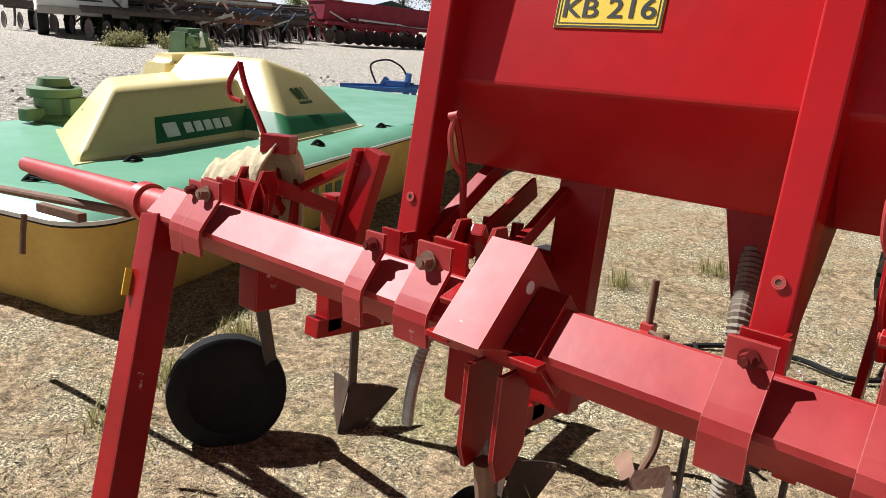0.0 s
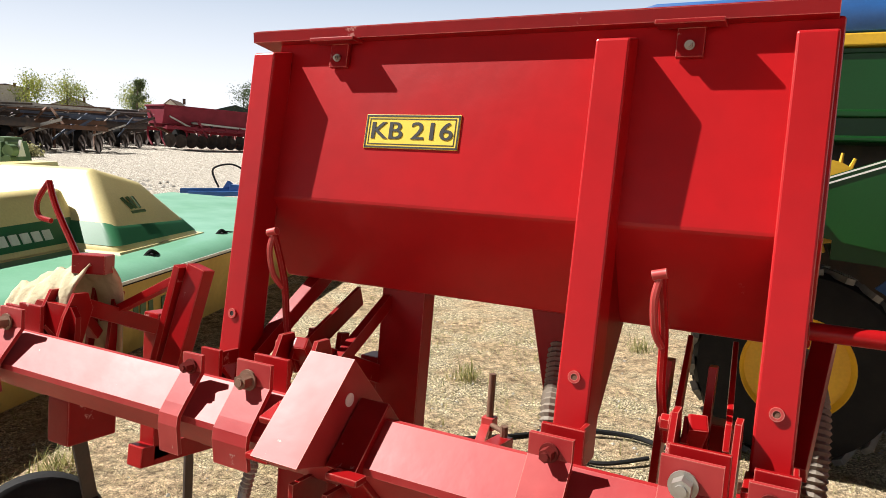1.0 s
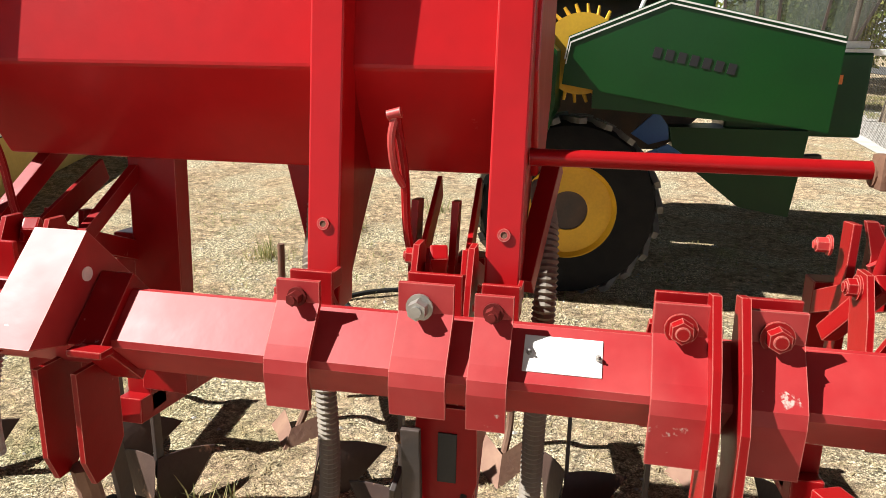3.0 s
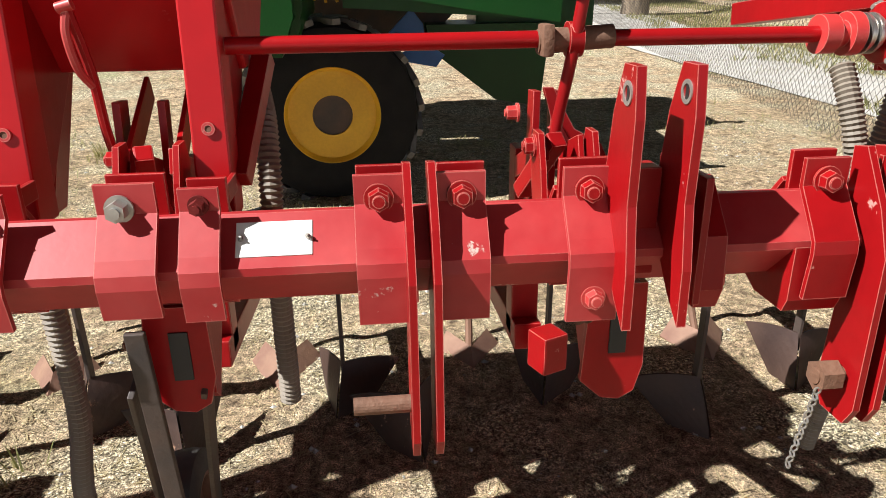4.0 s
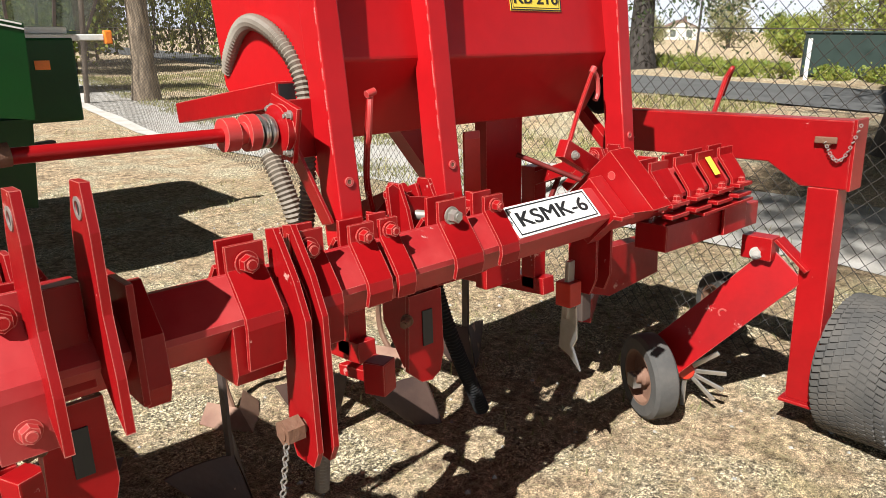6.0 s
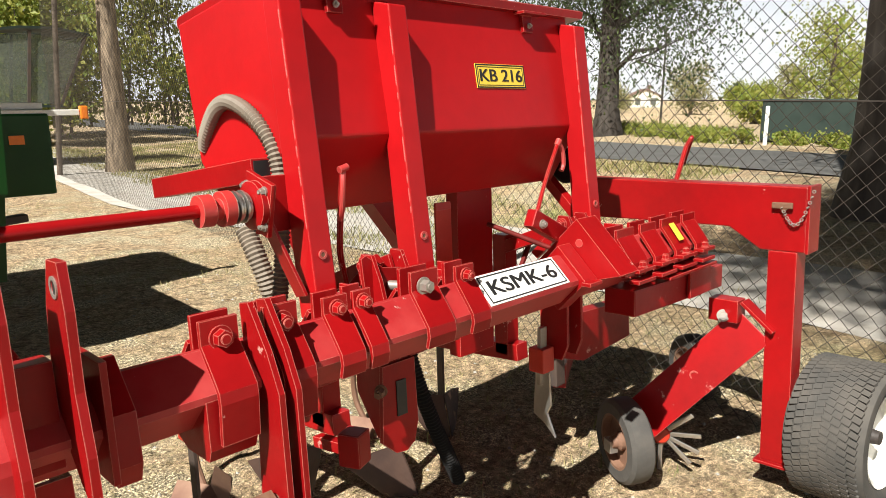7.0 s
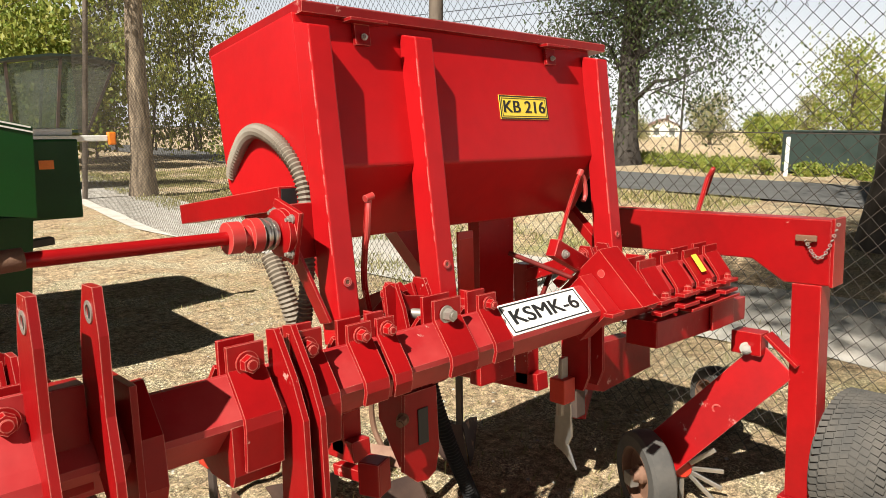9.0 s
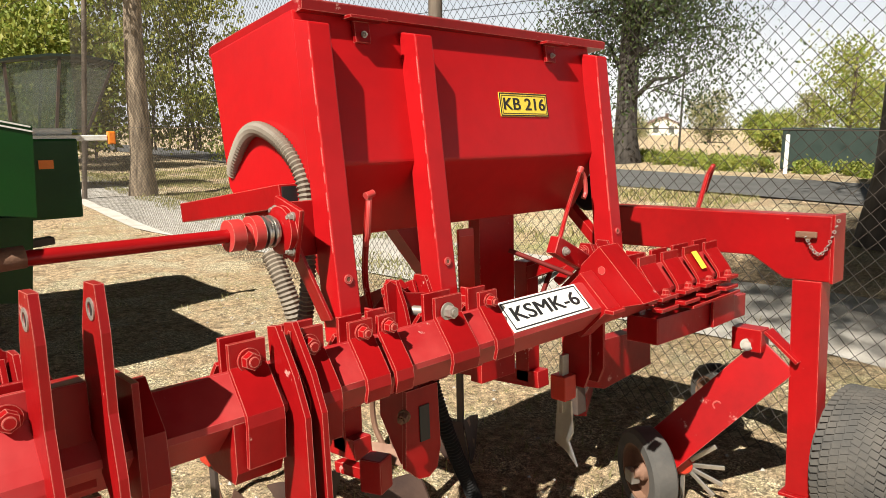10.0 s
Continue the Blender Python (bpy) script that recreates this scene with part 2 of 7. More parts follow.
def ground_mat():
    m = bpy.data.materials.new("yard_ground")
    m.use_nodes = True
    t = m.node_tree
    b = t.nodes["Principled BSDF"]
    co = t.nodes.new("ShaderNodeTexCoord")

    def noise_at(scale, detail=6, rough=0.6):
        n = t.nodes.new("ShaderNodeTexNoise")
        n.inputs["Scale"].default_value = scale
        n.inputs["Detail"].default_value = detail
        n.inputs["Roughness"].default_value = rough
        t.links.new(co.outputs["Object"], n.inputs["Vector"])
        return n

    def ramp(src, lo, hi):
        r = t.nodes.new("ShaderNodeMapRange")
        r.interpolation_type = "SMOOTHSTEP"
        r.inputs[1].default_value, r.inputs[2].default_value = lo, hi
        t.links.new(src, r.inputs[0])
        return r.outputs[0]

    def mix(fac, a, c):
        x = t.nodes.new("ShaderNodeMix")
        x.data_type = "RGBA"
        t.links.new(fac, x.inputs[0])
        for i, v in ((6, a), (7, c)):
            if isinstance(v, tuple):
                x.inputs[i].default_value = (*v, 1)
            else:
                t.links.new(v, x.inputs[i])
        return x.outputs[2]

    big, mid, small, tiny = noise_at(0.35), noise_at(2.2), noise_at(14, 8, 0.7), noise_at(90, 4, 0.7)
    soil = mix(ramp(small.outputs[0], 0.35, 0.7), (0.45, 0.335, 0.21), (0.12, 0.080, 0.048))
    straw = mix(ramp(tiny.outputs[0], 0.42, 0.58), (0.10, 0.080, 0.050), (0.62, 0.53, 0.36))
    near = mix(ramp(mid.outputs[0], 0.44, 0.62), soil, straw)
    green = mix(ramp(tiny.outputs[0], 0.42, 0.58), (0.07, 0.09, 0.025), (0.42, 0.39, 0.19))
    near = mix(ramp(big.outputs[0], 0.56, 0.70), near, green)
    vor = t.nodes.new("ShaderNodeTexVoronoi")
    vor.inputs["Scale"].default_value = 11.0
    t.links.new(co.outputs["Object"], vor.inputs["Vector"])
    stone = mix(ramp(vor.outputs["Distance"], 0.15, 0.6), (0.50, 0.46, 0.41), (0.27, 0.24, 0.20))
    sep = t.nodes.new("ShaderNodeSeparateXYZ")
    t.links.new(co.outputs["Object"], sep.inputs[0])
    add = t.nodes.new("ShaderNodeMath")
    add.operation = "MULTIPLY_ADD"
    t.links.new(big.outputs[0], add.inputs[0])
    add.inputs[1].default_value = 3.0
    t.links.new(sep.outputs[0], add.inputs[2])
    lane = ramp(add.outputs[0], -6.2, -5.0)
    col = mix(lane, stone, near)
    # grit and clod tones; their contrast also paints small shadows of clods and straw
    grit = noise_at(210, 3, 0.8)
    clod = noise_at(38, 5, 0.75)
    gm = t.nodes.new("ShaderNodeMath")
    gm.operation = "MULTIPLY_ADD"
    t.links.new(ramp(grit.outputs[0], 0.36, 0.64), gm.inputs[0])
    gm.inputs[1].default_value, gm.inputs[2].default_value = 2.15, 0.30
    gc = t.nodes.new("ShaderNodeMath")
    gc.operation = "MULTIPLY_ADD"
    t.links.new(ramp(clod.outputs[0], 0.38, 0.60), gc.inputs[0])
    gc.inputs[1].default_value, gc.inputs[2].default_value = 0.75, 0.58
    gg = t.nodes.new("ShaderNodeMath")
    gg.operation = "MULTIPLY"
    t.links.new(gm.outputs[0], gg.inputs[0])
    t.links.new(gc.outputs[0], gg.inputs[1])
    hs = t.nodes.new("ShaderNodeHueSaturation")
    t.links.new(gg.outputs[0], hs.inputs["Value"])
    t.links.new(col, hs.inputs["Color"])
    t.links.new(hs.outputs[0], b.inputs["Base Color"])
    b.inputs["Roughness"].default_value = 0.95
    b.inputs["Specular IOR Level"].default_value = 0.2
    bp = t.nodes.new("ShaderNodeBump")
    bp.inputs["Strength"].default_value = 0.8
    bp.inputs["Distance"].default_value = 0.07
    t.links.new(small.outputs[0], bp.inputs["Height"])
    bp2 = t.nodes.new("ShaderNodeBump")
    bp2.inputs["Strength"].default_value = 0.7
    bp2.inputs["Distance"].default_value = 0.02
    t.links.new(tiny.outputs[0], bp2.inputs["Height"])
    t.links.new(bp.outputs[0], bp2.inputs["Normal"])
    t.links.new(bp2.outputs[0], b.inputs["Normal"])
    return m


GROUND = ground_mat()
ASPHALT = mat("worn_asphalt", (0.10, 0.098, 0.094), 0.9, dark=(0.06, 0.058, 0.055), scale=1.5, amount=0.8, bump=0.3, bump_scale=40)


# ---------------------------------------------------------------- mesh helpers
def part(name, bm, material, parent, label="", smooth=False, category="", group=""):
    bmesh.ops.recalc_face_normals(bm, faces=bm.faces)
    me = bpy.data.meshes.new(name)
    bm.to_mesh(me)
    bm.free()
    me.materials.append(material)
    if smooth:
        for p in me.polygons:
            p.use_smooth = True
        me.set_sharp_from_angle(angle=radians(40))
    ob = new(name, me)
    if parent:
        ob.parent = parent
    return tagged(ob, label, category, group)


def thing(name, label, category, at=(0, 0, 0), group="", kind=""):
    e = new(name)
    e.location = at
    e.empty_display_size = 0.1
    bpy.context.view_layer.update()
    return tagged(e, label, category, group, kind)


def B():
    return bmesh.new()


def box(bm, c, s, m=None, bevel=0.0):
    """A box with centre c and full sizes s, turned by the 3x3 or 4x4 matrix m."""
    base = Matrix.Translation(c) @ ((m.to_4x4() if m else Matrix()) @ Matrix.Diagonal((*s, 1)))
    r = bmesh.ops.create_cube(bm, size=1.0, matrix=base)
    if bevel:
        ed = list({e for v in r["verts"] for e in v.link_edges})
        bmesh.ops.bevel(bm, geom=ed, offset=bevel, segments=2, affect="EDGES", profile=0.6)
    return bm


def frame_of(p0, p1, up=(0, 0, 1)):
    z = (Vector(p1) - Vector(p0)).normalized()
    u = Vector(up)
    if abs(z.dot(u.normalized())) > 0.98:
        u = Vector((0, 1, 0))
    x = u.cross(z).normalized()
    y = z.cross(x)
    return Matrix((x, y, z)).transposed()


def beam(bm, p0, p1, w, h, up=(0, 0, 1), bevel=0.0):
    """A rectangular bar from p0 to p1: w across, h along up."""
    p0, p1 = Vector(p0), Vector(p1)
    return box(bm, (p0 + p1) / 2, (w, h, (p1 - p0).length), frame_of(p0, p1, up), bevel)


def rod(bm, p0, p1, r0, r1=None, n=14):
    p0, p1 = Vector(p0), Vector(p1)
    m = Matrix.Translation((p0 + p1) / 2) @ frame_of(p0, p1).to_4x4()
    bmesh.ops.create_cone(bm, cap_ends=True, segments=n, radius1=r0, radius2=r0 if r1 is None else r1, depth=(p1 - p0).length, matrix=m)
    return bm


def pipe(bm, pts, r, n=10, ribs=0.0, pitch=0.012):
    """A round tube along a polyline that is smoothed; ribs > 0 makes it corrugated."""
    pts = [Vector(p) for p in pts]
    line = []
    for i in range(len(pts) - 1):
        a, b, c, d = pts[max(i - 1, 0)], pts[i], pts[i + 1], pts[min(i + 2, len(pts) - 1)]
        for k in range(8):
            t = k / 8
            line.append(0.5 * ((2 * b) + (c - a) * t + (2 * a - 5 * b + 4 * c - d) * t * t + (3 * b - a - 3 * c + d) * t ** 3))
    line.append(pts[-1])
    if ribs:
        fine, acc = [], 0.0
        total = sum((line[i + 1] - line[i]).length for i in range(len(line) - 1))
        steps = max(int(total / pitch) * 2, 8)
        d, i = 0.0, 0
        for s in range(steps + 1):
            want = total * s / steps
            while i < len(line) - 2 and d + (line[i + 1] - line[i]).length < want:
                d += (line[i + 1] - line[i]).length
                i += 1
            seg = (line[i + 1] - line[i]).length
            fine.append(line[i].lerp(line[i + 1], min(max((want - d) / max(seg, 1e-6), 0), 1)))
        line = fine
    rings, ref = [], Vector((0.31, 0.17, 0.93)).normalized()
    for i, p in enumerate(line):
        tan = (line[min(i + 1, len(line) - 1)] - line[max(i - 1, 0)]).normalized()
        ref = (ref - tan * ref.dot(tan)).normalized()
        side = tan.cross(ref)
        rr = r + (ribs if i % 2 else -ribs) if ribs else r
        rings.append([bm.verts.new(p + rr * (math.cos(2 * math.pi * k / n) * ref + math.sin(2 * math.pi * k / n) * side)) for k in range(n)])
    for a, b in zip(rings, rings[1:]):
        for k in range(n):
            bm.faces.new((a[k], a[(k + 1) % n], b[(k + 1) % n], b[k]))
    bm.faces.new(rings[0])
    bm.faces.new(rings[-1])
    return bm


def slab(bm, outline, axis, a, b):
    """A plate: a flat outline (pairs) swept along axis 'x', 'y' or 'z' from a to b."""
    def at(u, v, w):
        return {"x": (w, u, v), "y": (u, w, v), "z": (u, v, w)}[axis]
    lo = [bm.verts.new(at(u, v, a)) for u, v in outline]
    hi = [bm.verts.new(at(u, v, b)) for u, v in outline]
    n = len(outline)
    bm.faces.new(lo)
    bm.faces.new(hi)
    for i in range(n):
        bm.faces.new((lo[i], lo[(i + 1) % n], hi[(i + 1) % n], hi[i]))
    return bm


def ribbon(line, th):
    """A closed outline round an open polyline of pairs, th thick to its left."""
    out = []
    for i, p in enumerate(line):
        p = Vector(p)
        d0 = (p - Vector(line[i - 1])).normalized() if i else None
        d1 = (Vector(line[i + 1]) - p).normalized() if i < len(line) - 1 else None
        if d0 is None:
            nrm = Vector((-d1.y, d1.x))
        elif d1 is None:
            nrm = Vector((-d0.y, d0.x))
        else:
            nrm = Vector((-d0.y - d1.y, d0.x + d1.x)).normalized()
            nrm /= max(nrm.dot(Vector((-d0.y, d0.x))), 0.4)
        out.append(tuple(p + nrm * th))
    return [tuple(p) for p in line] + out[::-1]


def lathe(bm, profile, m, n=36):
    """Turns pairs (radius, along) round the local z axis of the matrix m."""
    rings = []
    for r, h in profile:
        rings.append([bm.verts.new(m @ Vector((r * math.cos(2 * math.pi * k / n), r * math.sin(2 * math.pi * k / n), h))) for k in range(n)])
    for a, b in zip(rings, rings[1:]):
        for k in range(n):
            bm.faces.new((a[k], a[(k + 1) % n], b[(k + 1) % n], b[k]))
    if profile[0][0] > 1e-4:
        bm.faces.new(rings[0])
    if profile[-1][0] > 1e-4:
        bm.faces.new(rings[-1])
    bmesh.ops.remove_doubles(bm, verts=[v for r in (rings[0], rings[-1]) for v in r], dist=1e-5)
    return bm


def ring(bm, profile, m, n=40):
    """Turns a closed profile of pairs (radius, along) round the local z axis of m."""
    rings = []
    for r, h in profile:
        rings.append([bm.verts.new(m @ Vector((r * math.cos(2 * math.pi * k / n), r * math.sin(2 * math.pi * k / n), h))) for k in range(n)])
    for a, b in zip(rings, rings[1:] + rings[:1]):
        for k in range(n):
            bm.faces.new((a[k], a[(k + 1) % n], b[(k + 1) % n], b[k]))
    return bm


def axis_frame(at, axis):
    z = Vector(axis).normalized()
    x = Vector((0, 0, 1)).cross(z)
    x = x.normalized() if x.length > 0.05 else Vector((1, 0, 0))
    return Matrix.Translation(at) @ Matrix((x, z.cross(x), z)).transposed().to_4x4()


def hexbolt(parent, at, axis, r=0.019, length=0.03, material=None, name="bolt"):
    """A hexagon head on a washer, with the shank's end standing out of it."""
    at, ax = Vector(at), Vector(axis).normalized()
    bm = B()
    rod(bm, at, at + ax * 0.004, r * 1.35, n=18)
    m = axis_frame(at + ax * (0.004 + length * 0.3), ax)
    bmesh.ops.create_cone(bm, cap_ends=True, segments=6, radius1=r, radius2=r * 0.96, depth=length * 0.6, matrix=m)
    rod(bm, at + ax * length * 0.6, at + ax * (length * 0.6 + 0.008), r * 0.55, n=12)
    return part(name, bm, material or RED, parent)


def text_mesh(body, size, m, material, name, parent, width=None):
    c = bpy.data.curves.new("lettering", "FONT")
    c.body = body
    c.size = size
    c.align_x, c.align_y = "CENTER", "CENTER"
    c.extrude = 0.0006
    tmp = bpy.data.objects.new("lettering", c)
    scene.collection.objects.link(tmp)
    bpy.context.view_layer.update()
    me = bpy.data.meshes.new_from_object(tmp.evaluated_get(bpy.context.evaluated_depsgraph_get()))
    bpy.data.objects.remove(tmp)
    if width:
        xs = [v.co.x for v in me.vertices]
        k = width / (max(xs) - min(xs))
        mid = (max(xs) + min(xs)) / 2
        for v in me.vertices:
            v.co.x = (v.co.x - mid) * k
    # heavier strokes: a second impression beside the first
    bm = bmesh.new()
    bm.from_mesh(me)
    both = bmesh.ops.duplicate(bm, geom=bm.verts[:] + bm.edges[:] + bm.faces[:])
    moved = [g for g in both["geom"] if isinstance(g, bmesh.types.BMVert)]
    bmesh.ops.translate(bm, vec=(size * 0.045, 0.0, 0.0002), verts=moved)
    bm.to_mesh(me)
    bm.free()
    me.transform(m)
    me.materials.clear()
    me.materials.append(material)
    ob = new(name, me)
    ob.parent = parent
    return ob


def pane_mat():
    m = bpy.data.materials.new("hazy_clear_glazing")
    m.use_nodes = True
    t = m.node_tree
    p = t.nodes["Principled BSDF"]
    p.inputs["Base Color"].default_value = (0.16, 0.18, 0.15, 1)
    p.inputs["Roughness"].default_value = 0.2
    tr = t.nodes.new("ShaderNodeBsdfTransparent")
    tr.inputs[0].default_value = (0.75, 0.80, 0.72, 1)
    n = t.nodes.new("ShaderNodeTexNoise")
    n.inputs["Scale"].default_value = 2.5
    n.inputs["Detail"].default_value = 6
    r = t.nodes.new("ShaderNodeMapRange")
    r.inputs[1].default_value, r.inputs[2].default_value, r.inputs[3].default_value, r.inputs[4].default_value = 0.3, 0.7, 0.35, 0.7
    t.links.new(n.outputs["Fac"], r.inputs[0])
    ms = t.nodes.new("ShaderNodeMixShader")
    t.links.new(r.outputs[0], ms.inputs[0])
    t.links.new(p.outputs[0], ms.inputs[1])
    t.links.new(tr.outputs[0], ms.inputs[2])
    t.links.new(ms.outputs[0], t.nodes["Material Output"].inputs[0])
    return m


PANE = pane_mat()
FOOTPATH = mat("pale_concrete_path", (0.52, 0.49, 0.45), 0.9, dark=(0.36, 0.32, 0.27), scale=5, amount=0.9, bump=0.3, bump_scale=70, fine=0.22)


# ---------------------------------------------------------------- ground
FENCE_X, FENCE_K = 2.81, 0.080            # the fence runs along x = FENCE_X + FENCE_K * y


def height(x, y):
    """Level round the machine, rising beyond the fence to the road, with small unevenness."""
    def ease(v, lo, hi):
        k = min(max((v - lo) / (hi - lo), 0), 1)
        return k * k * (3 - 2 * k)
    d = x - FENCE_X - FENCE_K * y
    rise = 0.42 * ease(d, 2.6, 6.0) * (1 - 0.8 * ease(y, 8.0, 16.0)) if x > -4 else 0.0
    bumps = 0.022 * noise.noise((x * 1.3, y * 1.3, 0)) + 0.012 * noise.noise((x * 4.1, y * 4.1, 3)) if abs(x) < 30 and abs(y) < 30 else 0
    u = -0.77 * x + 0.64 * y - 3.0            # the yard climbs gently to the far side
    soft = lambda v: (v + math.sqrt(v * v + 1.0)) / 2
    yard = 0.046 * soft(u) * (1.0 if x < 2 else max(0.0, 1 - (x - 2) / 6))
    return rise + bumps + yard


def swing(x, y):
    """Places beyond the fence, turned a little about the spot where the camera ends."""
    a = radians(1.7)
    dx, dy = x + 0.24, y + 1.10
    return -0.24 + dx * math.cos(a) - dy * math.sin(a), -1.10 + dx * math.sin(a) + dy * math.cos(a)


def build_ground():
    def steps(lo, hi, fine_lo, fine_hi, d):
        v, out = fine_lo, []
        while v < fine_hi:
            out.append(v)
            v += d
        k, s = fine_hi, d
        while k < hi:
            out.append(k)
            s *= 1.28
            k += s
        out.append(hi)
        k, s = fine_lo - d, d
        while k > lo:
            out.append(k)
            s *= 1.28
            k -= s
        out.append(lo)
        return sorted(out)
    xs, ys = steps(-1500, 1500, -7, 8, 0.12), steps(-1500, 1500, -3, 10, 0.12)
    verts = [(x, y, height(x, y)) for y in ys for x in xs]
    w = len(xs)
    faces = [(j * w + i, j * w + i + 1, (j + 1) * w + i + 1, (j + 1) * w + i) for j in range(len(ys) - 1) for i in range(w - 1)]
    me = bpy.data.meshes.new("ground")
    me.from_pydata(verts, [], faces)
    me.materials.append(GROUND)
    for p in me.polygons:
        p.use_smooth = True
    return tagged(new("ground", me), "dry trampled earth with straw, gravel and sparse grass", "ground", kind="structure")


build_ground()

# ---------------------------------------------------------------- the cultivator: frame
BY, BZ, BH = 0.040, 0.960, 0.072          # the square bar stands on its edge: centre and half diagonal
LEAN = 0.100                              # the posts and hoppers lean back
cult = thing("row_crop_cultivator", "red six-row cultivator with two fertiliser hoppers, parked on bare ground", "cultivator")
REST = Matrix.Translation((0, 0, 1.054)) @ Matrix.Rotation(radians(-3.0), 4, "X") @ Matrix.Translation((0, 0, -1.054))   # it rests tipped back a little
cult.matrix_world = REST


def tool_bar():
    o, i = BH, BH - 0.012
    x0, x1 = -2.50, 2.15
    bm = B()
    loop = []
    for a in range(4):
        ang = math.pi / 2 * a
        for da in (-0.09, 0.09):
            loop.append((BY + o * 0.965 * math.cos(ang + da), BZ + o * 0.965 * math.sin(ang + da)))
    slab(bm, loop, "x", x0, x1)
    ob = part("toolbar", bm, BARPAINT, cult, "square steel tool bar in faded red paint, paler for sun glare")
    return ob


tool_bar()


def strap(x, w, bolt=True, low_bolt=False, material=None, drop=0.86, bolt_r=0.020, tip=1.088):
    """A bent clamp plate over the bar's front edge, with its counterplate behind and a through bolt."""
    line = [(0.012, tip), (0.012, 1.042), (-0.030, 0.985), (-0.041, 0.968), (-0.043, 0.950), (-0.036, drop)]
    # left plates get the pinker bar paint, where the glare falls
    material = material or (BARPAINT if x < 0 else RED)
    bm = B()
    slab(bm, ribbon(line, -0.009), "x", x - w / 2, x + w / 2)
    c = part("clamp_plate", bm, material, cult)
    bm = B()
    box(bm, (x + 0.004, 0.050, (tip + 1.02) / 2 + 0.004), (w * 1.02, 0.010, tip - 1.02), bevel=0.002)
    line = [(0.055, 1.04), (0.122, 0.962), (0.055, 0.88)]
    slab(bm, ribbon(line, 0.009), "x", x - w / 2, x + w / 2)
    part("counter_plate", bm, RED, c)
    if bolt:
        hexbolt(c, (x, 0.002, 1.054), (0, -1, 0), bolt_r if x > -0.5 else 0.011, 0.028, RED if x > -0.5 else RED_DULL)
    if low_bolt:
        hexbolt(c, (x, -0.046, 0.900), (0, -1, 0), 0.014, 0.026, RED_WORN, "nut")
    return c


for x, w in ((-2.316, 0.055), (-1.655, 0.050), (-0.922, 0.068), (-0.626, 0.056), (0.566, 0.058), (0.633, 0.045), (0.943, 0.060)):
    strap(x, w, tip=1.078, bolt_r=0.013 if x > 0 else 0.015, drop=0.925 if x > 0.5 else 0.895)
for x in (-0.372, -0.251, 0.316, 0.440):
    strap(x, 0.072, bolt_r=0.0165, drop=0.875)
strap(-0.059, 0.078, low_bolt=True, bolt_r=0.0165)


def hitch():
    # the two lower yokes: pairs of plates with a pin
    low = [(0.030, 1.10), (0.000, 1.105), (-0.055, 1.02), (-0.085, 0.95), (-0.088, 0.69), (-0.070, 0.655), (-0.010, 0.655), (0.010, 0.70), (0.000, 0.86), (0.020, 0.90)]
    for xs, pin in (((-0.331, -0.295), (-0.425, -0.325)), ((0.378, 0.413), (0.325, 0.378))):
        for x in xs:
            bm = B()
            slab(bm, low, "x", x - 0.006, x + 0.006)
            part("hitch_plate", bm, RED, cult)
        bm = B()
        rod(bm, (pin[0], -0.045, 0.735), (pin[1], -0.045, 0.735), 0.014, n=18)
        if pin[0] > 0:
            bmesh.ops.create_cone(bm, cap_ends=True, segments=6, radius1=0.026, radius2=0.026, depth=0.035,
                                  matrix=axis_frame((pin[0] + 0.02, -0.045, 0.735), (1, 0, 0)))
        part("hitch_pin", bm, RUST, cult, "rusty hitch pin")
    # the upper yoke
    up = [(-0.075, 1.240), (-0.030, 1.240), (0.000, 1.17), (0.020, 1.06), (0.012, 0.98), (-0.055, 0.905), (-0.100, 0.868), (-0.098, 0.955), (-0.082, 1.05), (-0.085, 1.17)]
    for x in (-0.024, 0.059):
        bm = B()
        slab(bm, up, "x", x - 0.007, x + 0.007)
        pl = part("top_link_plate", bm, RED, cult)
        bm = B()
        ring(bm, [(0.011, -0.009), (0.017, -0.009), (0.017, 0.009), (0.011, 0.009)], axis_frame((x, -0.052, 1.202), (1, 0, 0)), 20)
        part("hole_bush", bm, ZINC, pl)
        # black block in place of the dark inside of the hole
        bm = B()
        slab(bm, [(-0.057, 1.19), (-0.047, 1.19), (-0.047, 1.214), (-0.057, 1.214)], "x", x - 0.0075, x + 0.0075)
        part("pin_hole", bm, BLACK, pl)
    bm = B()
    box(bm, (0.018, 0.020, 1.00), (0.062, 0.05, 0.17), bevel=0.003)
    part("spacer_block", bm, RED, cult)
    for x in (0.103,):
        bm = B()
        box(bm, (x, 0.035, 0.978), (0.012, 0.17, 0.20), bevel=0.002)
        part("flange_plate", bm, RED, cult)
    bm = B()
    slab(bm, [(-0.040, 0.985), (0.028, 1.060), (0.040, 1.060), (0.118, 0.968), (0.118, 0.952), (0.050, 0.864), (-0.030, 0.864), (-0.046, 0.90)], "x", 0.109, 0.146)
    part("bar_sleeve", bm, RED, cult, "welded box piece over the bar")
    bm = B()
    slab(bm, [(-0.034, 0.958), (0.040, 0.900), (0.110, 0.950), (0.105, 0.868), (0.060, 0.846), (-0.024, 0.846), (-0.034, 0.868)], "x", 0.262, 0.352)
    part("lower_saddle", bm, RED, cult, "folded saddle clamped under the bar")
    # a fine chain hangs from the pin
    bm = B()
    for k in range(14):
        z = 0.715 - k * 0.011
        m = axis_frame((0.325 - 0.002 * k, -0.06, z), (1, 0, 0) if k % 2 else (0, 1, 0))
        ring(bm, [(0.0045, -0.0012), (0.0072, -0.0012), (0.0072, 0.0012), (0.0045, 0.0012)], m, 8)
    part("chain", bm, ZINC, cult, "thin steel chain")


hitch()

